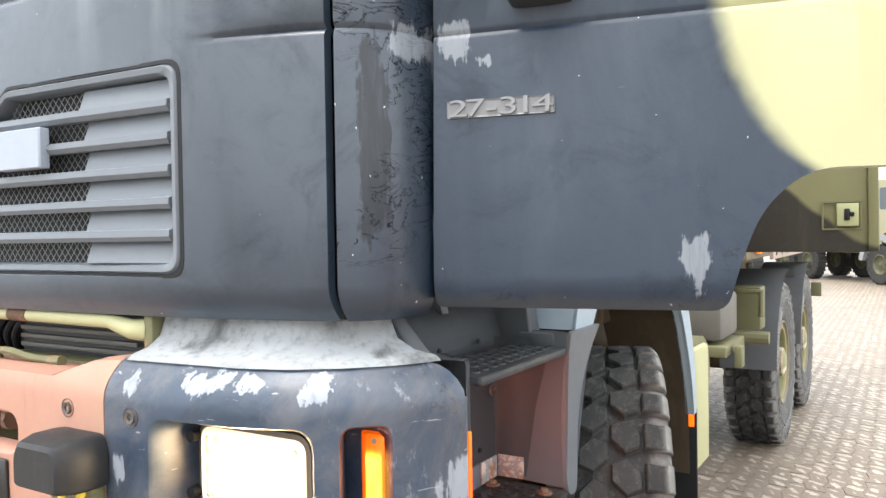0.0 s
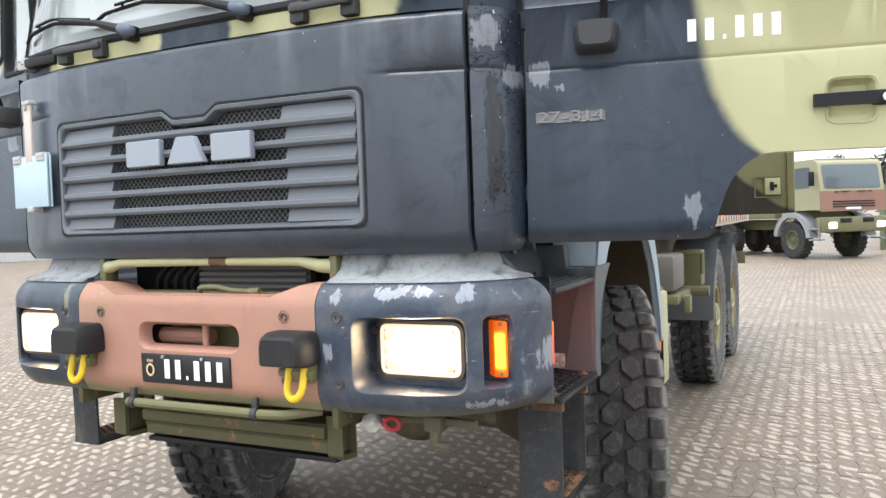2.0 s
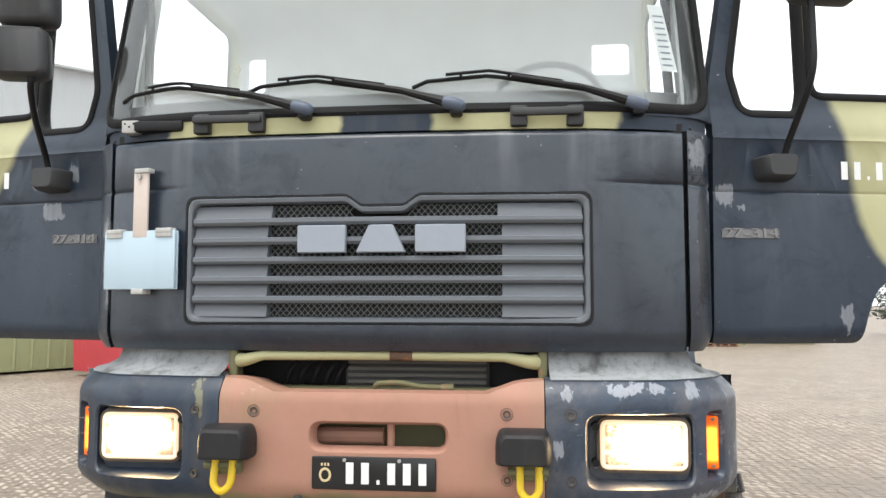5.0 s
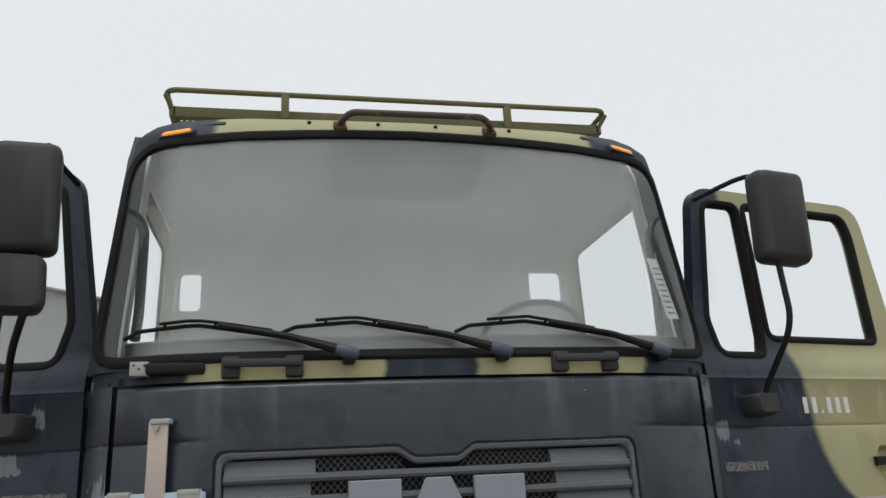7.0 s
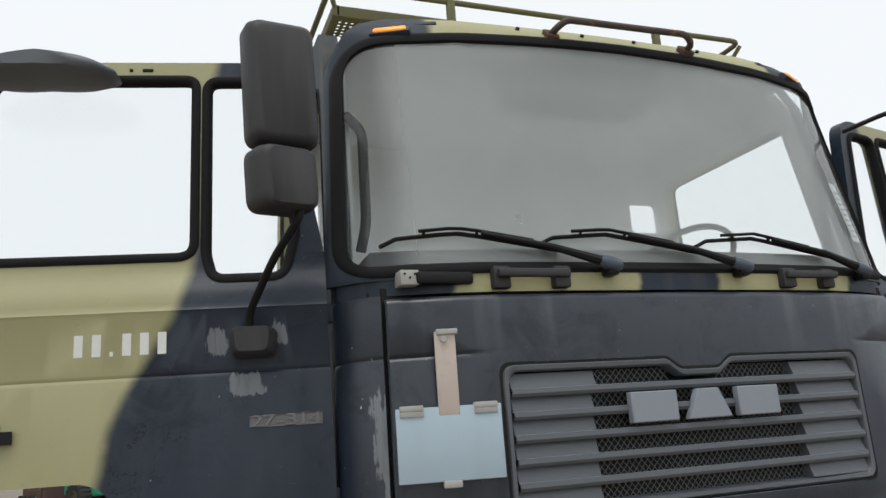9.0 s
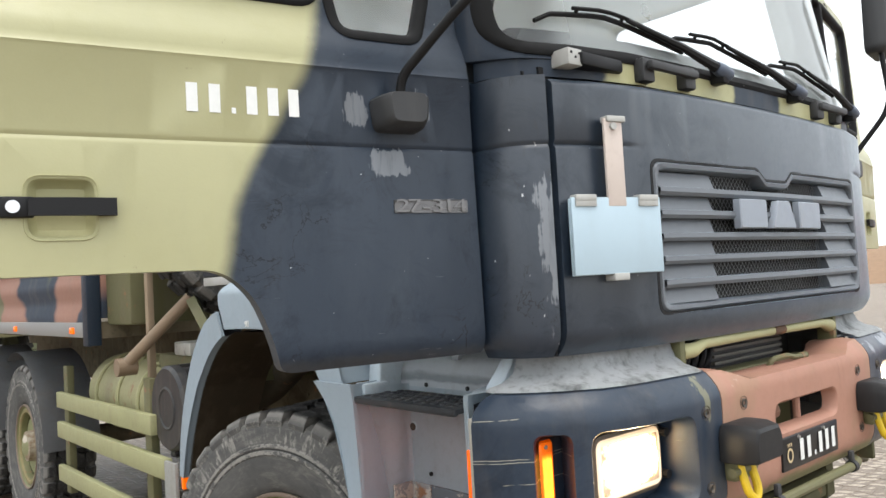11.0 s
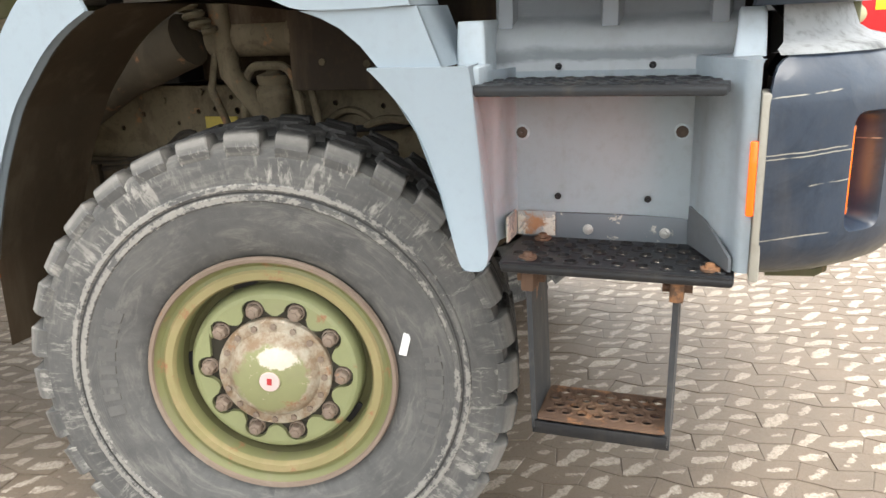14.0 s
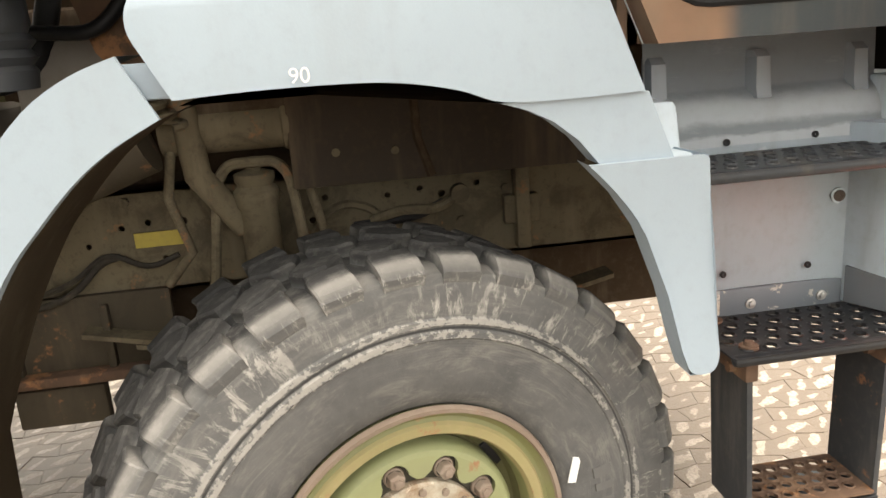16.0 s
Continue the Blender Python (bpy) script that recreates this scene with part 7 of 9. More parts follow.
M_SEAT = plain("dark_oily_steel", (0.030, 0.026, 0.016), 0.7)
# the rim's olive, darkened in colour for the shade down in the groove
M_GROOVE = paint("shaded_dirty_groove", (0.095, 0.090, 0.038), 0.7, 0.25, 0.4, grime=(0.09, 0.07, 0.045))


M_RAISED = plain("raised_rubber", (0.108, 0.106, 0.102), 0.85, var=0.3)


def rim_mesh():
    prof = [(0.322, 0.135), (0.327, 0.157), (0.322, 0.166), (0.315, 0.164), (0.310, 0.152), (0.300, 0.1445), (0.290, 0.147), (0.284, 0.150), (0.264, 0.149), (0.259, 0.135), (0.257, 0.10), (0.250, 0.078), (0.236, 0.070), (0.230, 0.072)]
    return lathe(bmesh.new(), prof, 72)


def disc_mesh():
    """Wheel disc whose inner edge is scalloped round the nuts."""
    loop = []
    for i in range(10):
        t = 2 * math.pi * (i + 0.5) / 10
        loop += [(0.177 * math.cos(t) + 0.0305 * math.cos(t + d), 0.177 * math.sin(t) + 0.0305 * math.sin(t + d)) for d in steps(-1.75, 1.75, 10)]
        for d, r in ((12.5, 0.166), (15, 0.160), (18, 0.158), (21, 0.160), (23.5, 0.166)):
            loop.append((r * math.cos(t + radians(d)), r * math.sin(t + radians(d))))
    rim = [(0.206 * math.cos(2 * math.pi * k / 72), 0.206 * math.sin(2 * math.pi * k / 72)) for k in range(72)]
    bm = sheet(rim, [loop], (), (), lambda x, y, w: Vector((x, y, 0.128 - w)), 0.014)
    return lathe(bm, [(0.232, 0.080), (0.229, 0.108), (0.224, 0.119), (0.217, 0.1255), (0.206, 0.128)], 72)


def wheel(parent, centre, s, steer=0.0, detail=True, spin=-5.0):
    m = Matrix.Translation(centre) @ pose(0, 0, 0, 0, 0, steer) @ pose(0, 0, 0, 0, 90 * s, 0) @ pose(0, 0, 0, 0, 0, spin)
    w = part("wheel", rim_mesh(), M_RIM, parent, "olive steel wheel with a dusty off-road tyre", m=m, smooth=40)
    part("tyre", tyre_mesh(), M_TYRE, w, "dusty black off-road tyre with heavy lugs", smooth=30)
    if detail:
        for kind, t in lug_places():
            ob = new("lug", LUG_DATA[kind])
            ob.parent = w
            ob.matrix_basis = pose(0, 0, 0, 0, 0, math.degrees(t))
    else:
        bm = bmesh.new()
        for kind, t in lug_places():
            lug_shape(bm, kind, t)
        part("tread", bm, M_TYRE, w, smooth=18, kind="stuff")
    bm = bmesh.new()
    lathe(bm, [(0.2910, 0.1465), (0.2850, 0.1535), (0.2660, 0.1525), (0.2605, 0.143), (0.2580, 0.112)], 72)
    part("lock_ring", bm, M_RIMRING, w, "rusty lock ring", smooth=50)
    bm = bmesh.new()
    lathe(bm, [(0.3290, 0.156), (0.3240, 0.1678), (0.3150, 0.1662), (0.3125, 0.159)], 72)
    part("rim_lip", bm, M_NUT, w, "rusty rim lip", smooth=50)
    bm = bmesh.new()
    lathe(bm, [(0.2560, 0.102), (0.2485, 0.0800), (0.236, 0.0725), (0.2265, 0.0750)][::-1], 64)
    part("groove", bm, M_GROOVE, w, "dirty olive groove round the disc, darkened for its shade", smooth=40)
    if not detail:
        bm = bmesh.new()
        lathe(bm, [(0.229, 0.070), (0.223, 0.100), (0.217, 0.106), (0.10, 0.108), (0.09, 0.09)], 64)
        part("disc", bm, M_HUB, w, "pale olive wheel disc", smooth=40)
        bm = bmesh.new()
        lathe(bm, [(0.12, 0.10), (0.115, 0.16), (0.06, 0.18), (0.0005, 0.182)], 24)
        part("hub", bm, M_HUBTOP, w, smooth=40)
        return w
    part("disc", disc_mesh(), M_HUB, w, "pale olive wheel disc with scalloped nut seats", smooth=30)
    bm = bmesh.new()
    lathe(bm, [(0.212, 0.1135), (0.10, 0.1135)], 48)
    part("nut_seat", bm, M_SEAT, w, "dark oily seat behind the disc")
    bm = bmesh.new()
    lathe(bm, [(0.151, 0.112), (0.150, 0.131), (0.145, 0.136), (0.121, 0.138), (0.114, 0.150), (0.102, 0.165), (0.085, 0.172), (0.05, 0.178), (0.03, 0.179), (0.028, 0.184), (0.0005, 0.184)], 48)
    part("hub", bm, M_HUBTOP, w, "worn hub cap with rust and bare patches", smooth=40)
    bm = bmesh.new()
    lathe(bm, [(0.027, 0.1835), (0.026, 0.187), (0.0005, 0.187)], 20)
    part("hub_sticker", bm, plain("pale_sticker", (0.55, 0.42, 0.40), 0.6), w)
    bm = bmesh.new()
    box(bm, (-0.008, -0.006, 0.187), (0.01, 0.006, 0.1885), 0.0)
    part("sticker_mark", bm, M_RED, w)
    for i in range(10):
        t = 2 * math.pi * (i + 0.5) / 10
        c = Matrix.Translation((0.177 * math.cos(t), 0.177 * math.sin(t), 0)) @ pose(0, 0, 0, 0, 0, 17.0 * i)
        bm = bmesh.new()
        lathe(bm, [(0.0225, 0.1135), (0.0225, 0.120), (0.0205, 0.1225), (0.0185, 0.123)], 16, c)
        lathe(bm, [(0.0185, 0.122), (0.0185, 0.141), (0.0155, 0.1445), (0.0105, 0.145), (0.0095, 0.150), (0.0005, 0.151)], 6, c)
        part("wheel_nut", bm, M_NUT, w, "rusty wheel nut", smooth=20)
    for i in range(16):
        t = 2 * math.pi * i / 16
        bm = bmesh.new()
        lathe(bm, [(0.0085, 0.135), (0.0085, 0.144), (0.0005, 0.145)], 6, Matrix.Translation((0.133 * math.cos(t), 0.133 * math.sin(t), 0)))
        part("hub_bolt", bm, M_NUT, w)
    for i in range(5):
        t = 2 * math.pi * (i + 0.3) / 5
        bm = bmesh.new()
        box(bm, (-0.034, -0.010, -0.004), (0.034, 0.010, 0.004), 0.002, Matrix.Translation((0.243 * math.cos(t), 0.243 * math.sin(t), 0.0785)) @ pose(0, 0, 0, 0, 0, math.degrees(t) + 90))
        part("vent_slot", bm, M_BLACK, w)
    # raised marks on the sidewall as plain bars
    for base in (1.20, 4.34):
        for k, wd in enumerate((0.070, 0.026, 0.055, 0.060, 0.058, 0.050, 0.045, 0.064)):
            t = base + k * 0.092
            bm = bmesh.new()
            rows = []
            for r, h in ((0.402, 0.1765), (0.404, 0.1825), (0.446, 0.1875), (0.450, 0.182)):
                rows.append([(r * math.cos(t + d * wd), r * math.sin(t + d * wd), h) for d in (-0.5, -0.46, 0.46, 0.5)])
            ring_loft(bm, rows, closed=False)
            part("sidewall_bar", bm, M_RAISED, w, smooth=0)
    return w


KX, KY, HZ = 0.912, 1.568, 0.622
for s in (1, -1):
    c = (1.11, 1.60, HZ) if s > 0 else (-KX - 0.144, KY - 0.041, HZ)
    w = wheel(truck, c, s, 20.0 if s > 0 else 16.0)
    if s < 0:
        bm = bmesh.new()
        box(bm, (-0.010, -0.03, -0.002), (0.010, 0.03, 0.001), 0.0)
        mw = Matrix.Translation((-1.125, 1.14, 0.716)) @ pose(0, 0, 0, 0, 0, 16) @ pose(0, 0, 0, 0, -90, 0) @ pose(0, 0, 0, 0, 0, 75)
        part("tyre_label", bm, M_WHITE, w, "small white label", m=w.matrix_basis.inverted() @ mw, smooth=0)
    for y in (5.60, 7.10):
        wheel(truck, (s * 1.03, y, HZ), s, 0.0, detail=False)

# ---- chassis ----
M_HANGER = paint("grimy_hanger_steel", (0.062, 0.051, 0.036), 0.85, 0.3, 0.5, rust=0.01, grime=(0.13, 0.105, 0.075), extra=frame_extra, spec=0.15)
M_LOOM = paint("dusty_cable", (0.035, 0.031, 0.026), 0.8, 0.3, 0.5, grime=(0.15, 0.125, 0.09), spec=0.2)
bm_hole = lambda y, z, r: [(y + r * math.cos(k * math.pi / 4), z + r * math.sin(k * math.pi / 4)) for k in range(8)]
RAILH = [bm_hole(y, z, r) for y, z, r in ((1.20, 1.24, .009), (1.30, 1.22, .011), (1.36, 1.24, .009), (1.45, 1.23, .009), (1.62, 1.24, .01), (1.66, 1.18, .01), (2.0, 1.215, .012), (2.02, 1.26, .009), (2.09, 1.22, .009), (2.16, 1.21, .009), (2.06, 1.12, .008), (2.25, 1.17, .008), (2.22, 1.13, .008), (1.80, 1.2, .009), (2.4, 1.2, .01), (2.5, 1.15, .01))]
for s in (1, -1):
    bm = sheet(rect(0.45, 8.3, 1.03, 1.31), RAILH, (), (), lambda y, z, w: Vector((s * (0.47 - w), y, z)), 0.01)
    for z in (1.03, 1.30):
        box(bm, (min(s * 0.38, s * 0.47), 0.45, z), (max(s * 0.38, s * 0.47), 8.3, z + 0.01))
    rail = part("frame_rail", bm, M_FRAME, truck, "dusty olive chassis rail with bolt holes", smooth=0)
    for y, z in ((1.12, 1.22), (1.25, 1.14), (1.55, 1.12), (1.74, 1.26), (2.14, 1.28), (2.12, 1.1), (2.3, 1.25)):
        bm = bmesh.new()
        rod(bm, (s * 0.465, y, z), (s * 0.482, y, z), 0.013, 6)
        part("bolt", bm, M_FRAME, rail)
    bm = bmesh.new()
    box(bm, (s * 0.476 - 0.003, 2.0, 1.155), (s * 0.476 + 0.003, 2.13, 1.195))
    part("label", bm, paint("yellow_label", (0.42, 0.33, 0.07), 0.7, 0.2, 0.5), rail, "yellow label on the rail")
    # damper with its loop bracket
    bm = bmesh.new()
    lathe(bm, [(0.0005, 0.0), (0.048, 0.0), (0.05, 0.30), (0.058, 0.31), (0.058, 0.345), (0.045, 0.36), (0.052, 0.375), (0.052, 0.39), (0.02, 0.40), (0.018, 0.43), (0.0005, 0.43)], 20, Matrix.Translation((s * 0.56, 1.79, 0.95)))
    dm = part("damper", bm, M_FRAME, truck, "dusty shock absorber", smooth=40)
    bm = bmesh.new()
    tube(bm, bend([(s * 0.57, 1.67, 1.02), (s * 0.58, 1.70, 1.33), (s * 0.58, 1.73, 1.37), (s * 0.58, 1.85, 1.37), (s * 0.58, 1.88, 1.33), (s * 0.57, 1.93, 1.02)], 0.03), 0.014, 8)
    part("loop", bm, M_FRAME, dm)
    # exhaust pipe, link and spring
    bm = bmesh.new()
    lathe(bm, [(0.0005, 0), (0.062, 0), (0.062, 0.10), (0.068, 0.105), (0.068, 0.12), (0.062, 0.125), (0.062, 0.42), (0.0005, 0.42)], 20, Matrix.Translation((s * 0.55, 1.58, 1.46)) @ pose(0, 0, 0, -90, 0, 0))
    part("silencer_pipe", bm, M_FRAME, truck, "dusty pipe behind the wheel", smooth=40)
    bm = bmesh.new()
    tube(bm, [(s * 0.60, 1.94, 1.58), (s * 0.60, 1.92, 1.35), (s * 0.55, 1.83, 1.2)], 0.035, 10)
    part("brace", bm, M_FRAME, truck, smooth=40)
    bm = bmesh.new()
    tube(bm, [(s * 0.66, 2.02, 1.46), (s * 0.66, 2.3, 1.36), (s * 0.66, 2.55, 1.22), (s * 0.66, 2.75, 1.15)], 0.085, 14)
    part("intake_pipe", bm, M_HANGER, truck, "large dusty intake pipe", smooth=40)
    bm = bmesh.new()
    coil = [(s * (0.66 + 0.03 * math.cos(t)), 2.03 + 0.03 * math.sin(t) - 0.02 * t / 6, 1.58 - 0.10 * t / 25) for t in steps(0, 25, 60)]
    tube(bm, coil, 0.010, 6)
    part("coil", bm, M_FRAME, truck, smooth=40)
    bm = bmesh.new()
    for k in range(4):
        rows = []
        L = 0.72 - 0.13 * k
        for y in steps(-L, L, 10):
            z = 0.86 - k * 0.016 + (y / 0.72) ** 2 * 0.09
            rows.append([(s * 0.53 - 0.04, 1.56 + y, z), (s * 0.53 + 0.04, 1.56 + y, z), (s * 0.53 + 0.04, 1.56 + y, z + 0.013), (s * 0.53 - 0.04, 1.56 + y, z + 0.013)])
        ring_loft(bm, rows, cap=True)
    part("leaf_spring", bm, M_FRAME, truck, "dusty leaf spring pack", smooth=20)
    bm = bmesh.new()
    box(bm, (s * 0.50 - 0.02, 2.265, 0.69), (s * 0.50 + 0.02, 2.50, 0.80), 0.006)
    part("spring_hanger", bm, M_HANGER, truck, "dusty steel spring hanger")
    bm = box(bmesh.new(), (s * 0.49 - 0.012, 2.06, 0.84), (s * 0.49 + 0.012, 2.75, 1.045), 0.004)
    hp = part("hanger_plate", bm, M_HANGER, truck, "dusty steel plate below the chassis rail")
    bm = box(bmesh.new(), (s * 0.50 - 0.05, 2.06, 0.815), (s * 0.50 + 0.05, 2.75, 0.845), 0.006)
    part("rusty_flange", bm, M_RUST, hp, "rusty lower flange")
    for y in (2.22, 2.46, 2.6):
        bm = box(bmesh.new(), (min(s * 0.50, s * 0.525), y, 0.845), (max(s * 0.50, s * 0.525), y + 0.02, 1.02), 0.003)
        part("stiffener", bm, M_HANGER, hp)
    bm = bmesh.new()
    tube(bm, bend([(s * 0.49, 2.02, 1.13), (s * 0.50, 2.1, 1.10), (s * 0.50, 2.2, 1.16), (s * 0.50, 2.3, 1.08), (s * 0.5, 2.5, 1.03), (s * 0.5, 2.8, 1.02)], 0.05), 0.008, 6)
    part("cable", bm, M_LOOM, truck)
    bm = bmesh.new()
    tube(bm, bend([(s * 0.49, 1.3, 1.2), (s * 0.51, 1.38, 1.17), (s * 0.5, 1.55, 1.16)], 0.05), 0.012, 6)
    part("cable", bm, M_BLACK, truck)
    bm = bmesh.new()
    tube(bm, [(s * 0.49, 1.56 + 0.10 * math.cos(t), 1.12 + 0.10 * math.sin(t)) for t in steps(-0.3, 2.6, 14)], 0.012, 6)
    part("brake_hose", bm, M_FRAME, truck)
    bm = bmesh.new()
    tube(bm, bend([(s * 0.50, 1.50, 1.17), (s * 0.53, 1.42, 1.20), (s * 0.53, 1.32, 1.19), (s * 0.50, 1.26, 1.22)], 0.04), 0.014, 8)
    rod(bm, (s * 0.495, 1.255, 1.225), (s * 0.525, 1.255, 1.225), 0.026, 12)
    part("brake_line", bm, M_FRAME, truck, "dusty brake line with its end fitting")
    bm = bmesh.new()
    B2 = lambda a, b, bev: box(bm, (min(s * a[0], s * b[0]), a[1], a[2]), (max(s * a[0], s * b[0]), b[1], b[2]), bev)
    B2((0.47, 1.06, 1.05), (0.52, 1.10, 1.30), 0.006)
    B2((0.47, 1.03, 1.12), (0.50, 1.13, 1.20), 0.004)
    part("rail_bracket", bm, M_FRAME, truck, "dusty bracket bolted to the rail")
    bm = bmesh.new()
    tube(bm, [(s * 0.56, 1.66, 1.32), (s * 0.57, 1.63, 1.18), (s * 0.55, 1.60, 1.05)], 0.012, 8)
    part("pipe", bm, M_FRAME, truck, "thin dusty pipe beside the damper", smooth=50)
    bm = bmesh.new()
    tube(bm, [(s * 0.58, 1.98, 1.42), (s * 0.60, 2.0, 1.30), (s * 0.56, 1.97, 1.15), (s * 0.53, 2.05, 1.06)], 0.013, 8)
    part("pipe", bm, M_FRAME, truck, "thin dusty pipe beside the damper", smooth=50)
    bm = bmesh.new()
    tube(bm, bend([(s * 0.50, 2.62, 1.00), (s * 0.515, 2.42, 1.02), (s * 0.51, 2.3, 1.05), (s * 0.50, 2.22, 1.13), (s * 0.49, 2.17, 1.14)], 0.05), 0.009, 8)
    part("loom", bm, M_LOOM, truck, "dirty cable loom", smooth=50)
    bm = bmesh.new()
    lathe(bm, [(0.10, -0.02), (0.27, 0.0), (0.27, 0.12), (0.16, 0.16), (0.1, 0.3)], 28, Matrix.Translation((s * 0.88, KY, HZ)) @ pose(0, 0, 0, 0, -90 * s, 0))
    part("brake_drum", bm, paint("oily_drum", (0.085, 0.065, 0.045), 0.8, 0.25, 0.4, rust=0.02, spec=0.15), truck, smooth=40)
for y in (KY, 5.60, 7.10):
    bm = bmesh.new()
    rod(bm, (-0.95, y, HZ), (0.95, y, HZ), 0.085, 14)
    bmesh.ops.create_uvsphere(bm, u_segments=16, v_segments=10, radius=0.22, matrix=Matrix.Translation((0.1, y, HZ + 0.03)))
    part("axle", bm, M_FRAME, truck, "dusty driven axle", smooth=40)
bm = boxes(((-0.36, 0.42, 0.78), (0.36, 2.5, 1.55)), ((-0.2, 2.5, 0.85), (0.2, 3.6, 1.25)), bev=0.04)
part("engine_block", bm, M_WELL, truck, "dark oily engine and gearbox")
bm = boxes(((-0.6, 0.45, 1.5), (0.6, 2.1, 1.6)))
part("engine_tunnel", bm, M_WELL, truck)

bm = boxes(((0.60, 1.76, 1.81), (1.07, 2.27, 2.5)), bev=0.01)
part("tool_locker", bm, M_OLIVE, truck, "olive tool locker behind the cab")

# locker door standing open behind the cab, left side
def locker_extra(g, base):
    x, y, z = g.xyz()
    lim = g.f("ADD", 1.60, g.f("MULTIPLY", g.ss(x, 1.95, 1.45), 0.32))
    k = g.ss(g.f("SUBTRACT", g.f("ADD", z, g.f("MULTIPLY", g.f("SUBTRACT", g.noise(6, 3), 0.5), 0.05)), lim), 0.015, -0.015)
    return g.mix(k, g.mix(g.noise(4, 4), sh(OLIVE, 1.05), sh(OLIVE, 1.35)), (0.012, 0.012, 0.012))


bm = bmesh.new()
box(bm, (1.26, 2.28, 1.58), (1.905, 2.30, 2.55), 0.006)
box(bm, (1.905, 2.262, 1.582), (1.94, 2.33, 2.55), 0.004)
locker = part("locker_door", bm, paint("locker_camouflage", OLIVE, 0.5, 0.08, 0.15, extra=locker_extra), truck, "open olive locker door with a black camouflage patch")
bm = bmesh.new()
fr0 = rect(1.748, 1.885, 1.665, 1.775, 0.004, 2)
ring_loft(bm, [[(x, 2.279, z) for x, z in fr0], [(x, 2.268, z) for x, z in fr0], [(x, 2.268, z) for x, z in inset(fr0, 0.006)], [(x, 2.279, z) for x, z in inset(fr0, 0.006)]])
part("latch_frame", bm, M_OLIVE, locker)
bm = boxes(((1.80, 2.258, 1.678), (1.875, 2.275, 1.765)), bev=0.003)
part("paddle_latch", bm, paint("pale_latch", (0.30, 0.31, 0.16), 0.5), locker, "pale paddle latch")
bm = boxes(((1.825, 2.252, 1.70), (1.845, 2.262, 1.745)), ((1.845, 2.253, 1.715), (1.86, 2.262, 1.732)), bev=0.004)
part("latch_key", bm, M_BLACK, locker)

# rear body
def bed_extra(g, base):
    x, y, z = g.xyz()
    n = g.noise(0.9, 2, 0.4)
    col = g.mix(g.ss(n, 0.48, 0.52), sh(DARK, 1.4), sh(PINK, 0.95))
    return g.mix(g.ss(g.noise(0.8, 2, 0.4, co=None, stretch=(1, 1.3, 0.8)), 0.60, 0.63), col, sh(OLIVE, 1.2))


M_BED = paint("bed_camouflage", DARK, 0.6, 0.1, 0.2, extra=bed_extra)
bm = boxes(((-1.25, 3.62, 1.50), (1.25, 8.6, 1.60)), ((-0.5, 3.2, 1.31), (-0.4, 8.5, 1.50)), ((0.4, 3.2, 1.31), (0.5, 8.5, 1.50)))
bed = part("load_bed", bm, M_FRAME, truck, "steel load bed")
bm = bmesh.new()
rows = []
for k, z in enumerate(steps(1.6, 2.3, 14)):
    o = 0.018 if (k // 2) % 2 else 0.0
    rows.append([(-1.255 + o, 3.66, z), (-1.255 + o, 8.6, z), (-1.215 + o, 8.6, z), (-1.215 + o, 3.66, z)])
ring_loft(bm, rows, cap=True)
part("side_board", bm, M_BED, bed, "ribbed camouflaged side board")
bm = boxes(((1.215, 3.66, 1.602), (1.245, 8.56, 2.3)), bev=0.006)
part("side_board", bm, M_BED, bed, "ribbed camouflaged side board")
bm = boxes(((-1.21, 8.565, 1.602), (1.245, 8.60, 2.3)), bev=0.006)
part("tailboard", bm, M_BED, bed, "camouflaged tailboard")
bm = boxes(((-1.28, 3.60, 1.46), (-1.20, 3.70, 2.35)), bev=0.006)
part("corner_post", bm, M_DARK, bed, "dark blue corner post")
bm = boxes(((-1.27, 3.70, 1.51), (-1.258, 8.6, 1.60)), bev=0.002)
part("edge_rail", bm, plain("dull_alloy", (0.33, 0.33, 0.32), 0.5, 0.4), bed, "dull alloy edge rail")
bm = boxes(((-1.2, 3.6, 1.62), (1.2, 3.68, 2.4)), bev=0.01)
part("headboard", bm, M_BED, bed)
for y in (3.9, 5.4, 7.0):
    for s in (1, -1):
        bm = bmesh.new()
        box(bm, (s * 1.272 - 0.012, y, 1.53), (s * 1.272 + 0.012, y + 0.07, 1.57), 0.004)
        part("side_marker", bm, M_AMBER, bed, "amber side marker lamp")
# pale marker board on the other side
bm = boxes(((1.25, 4.5, 1.475), (1.275, 8.6, 1.60)), bev=0.003)
mbd = part("edge_board", bm, paint("worn_pale_board", (0.42, 0.33, 0.27), 0.6, 0.25, 0.4), bed, "worn pale edge board with dark marks")
for i in range(14):
    bm = boxes(((1.274, 4.62 + i * 0.27, 1.50), (1.2785, 4.66 + i * 0.27, 1.58)))
    part("mark", bm, M_BLACK, mbd)
for s in (1, -1):
    # rear mudguards
    for y in (5.60, 7.10):
        bm = bmesh.new()
        arcp = [(y + 0.74 * math.cos(a), HZ + 0.74 * math.sin(a)) for a in steps(math.pi * 0.98, math.pi * 0.35, 14)]
        ring_loft(bm, [[(s * x, a, b) for a, b in arcp] for x in (1.24, 0.85)], closed=False)
        bmesh.ops.solidify(bm, geom=bm.faces[:], thickness=0.015)
        part("rear_mudguard", bm, paint("rear_mudguard_grey", (0.16, 0.165, 0.17), 0.7, 0.15, 0.4), truck, "grey rear mudguard", smooth=50)
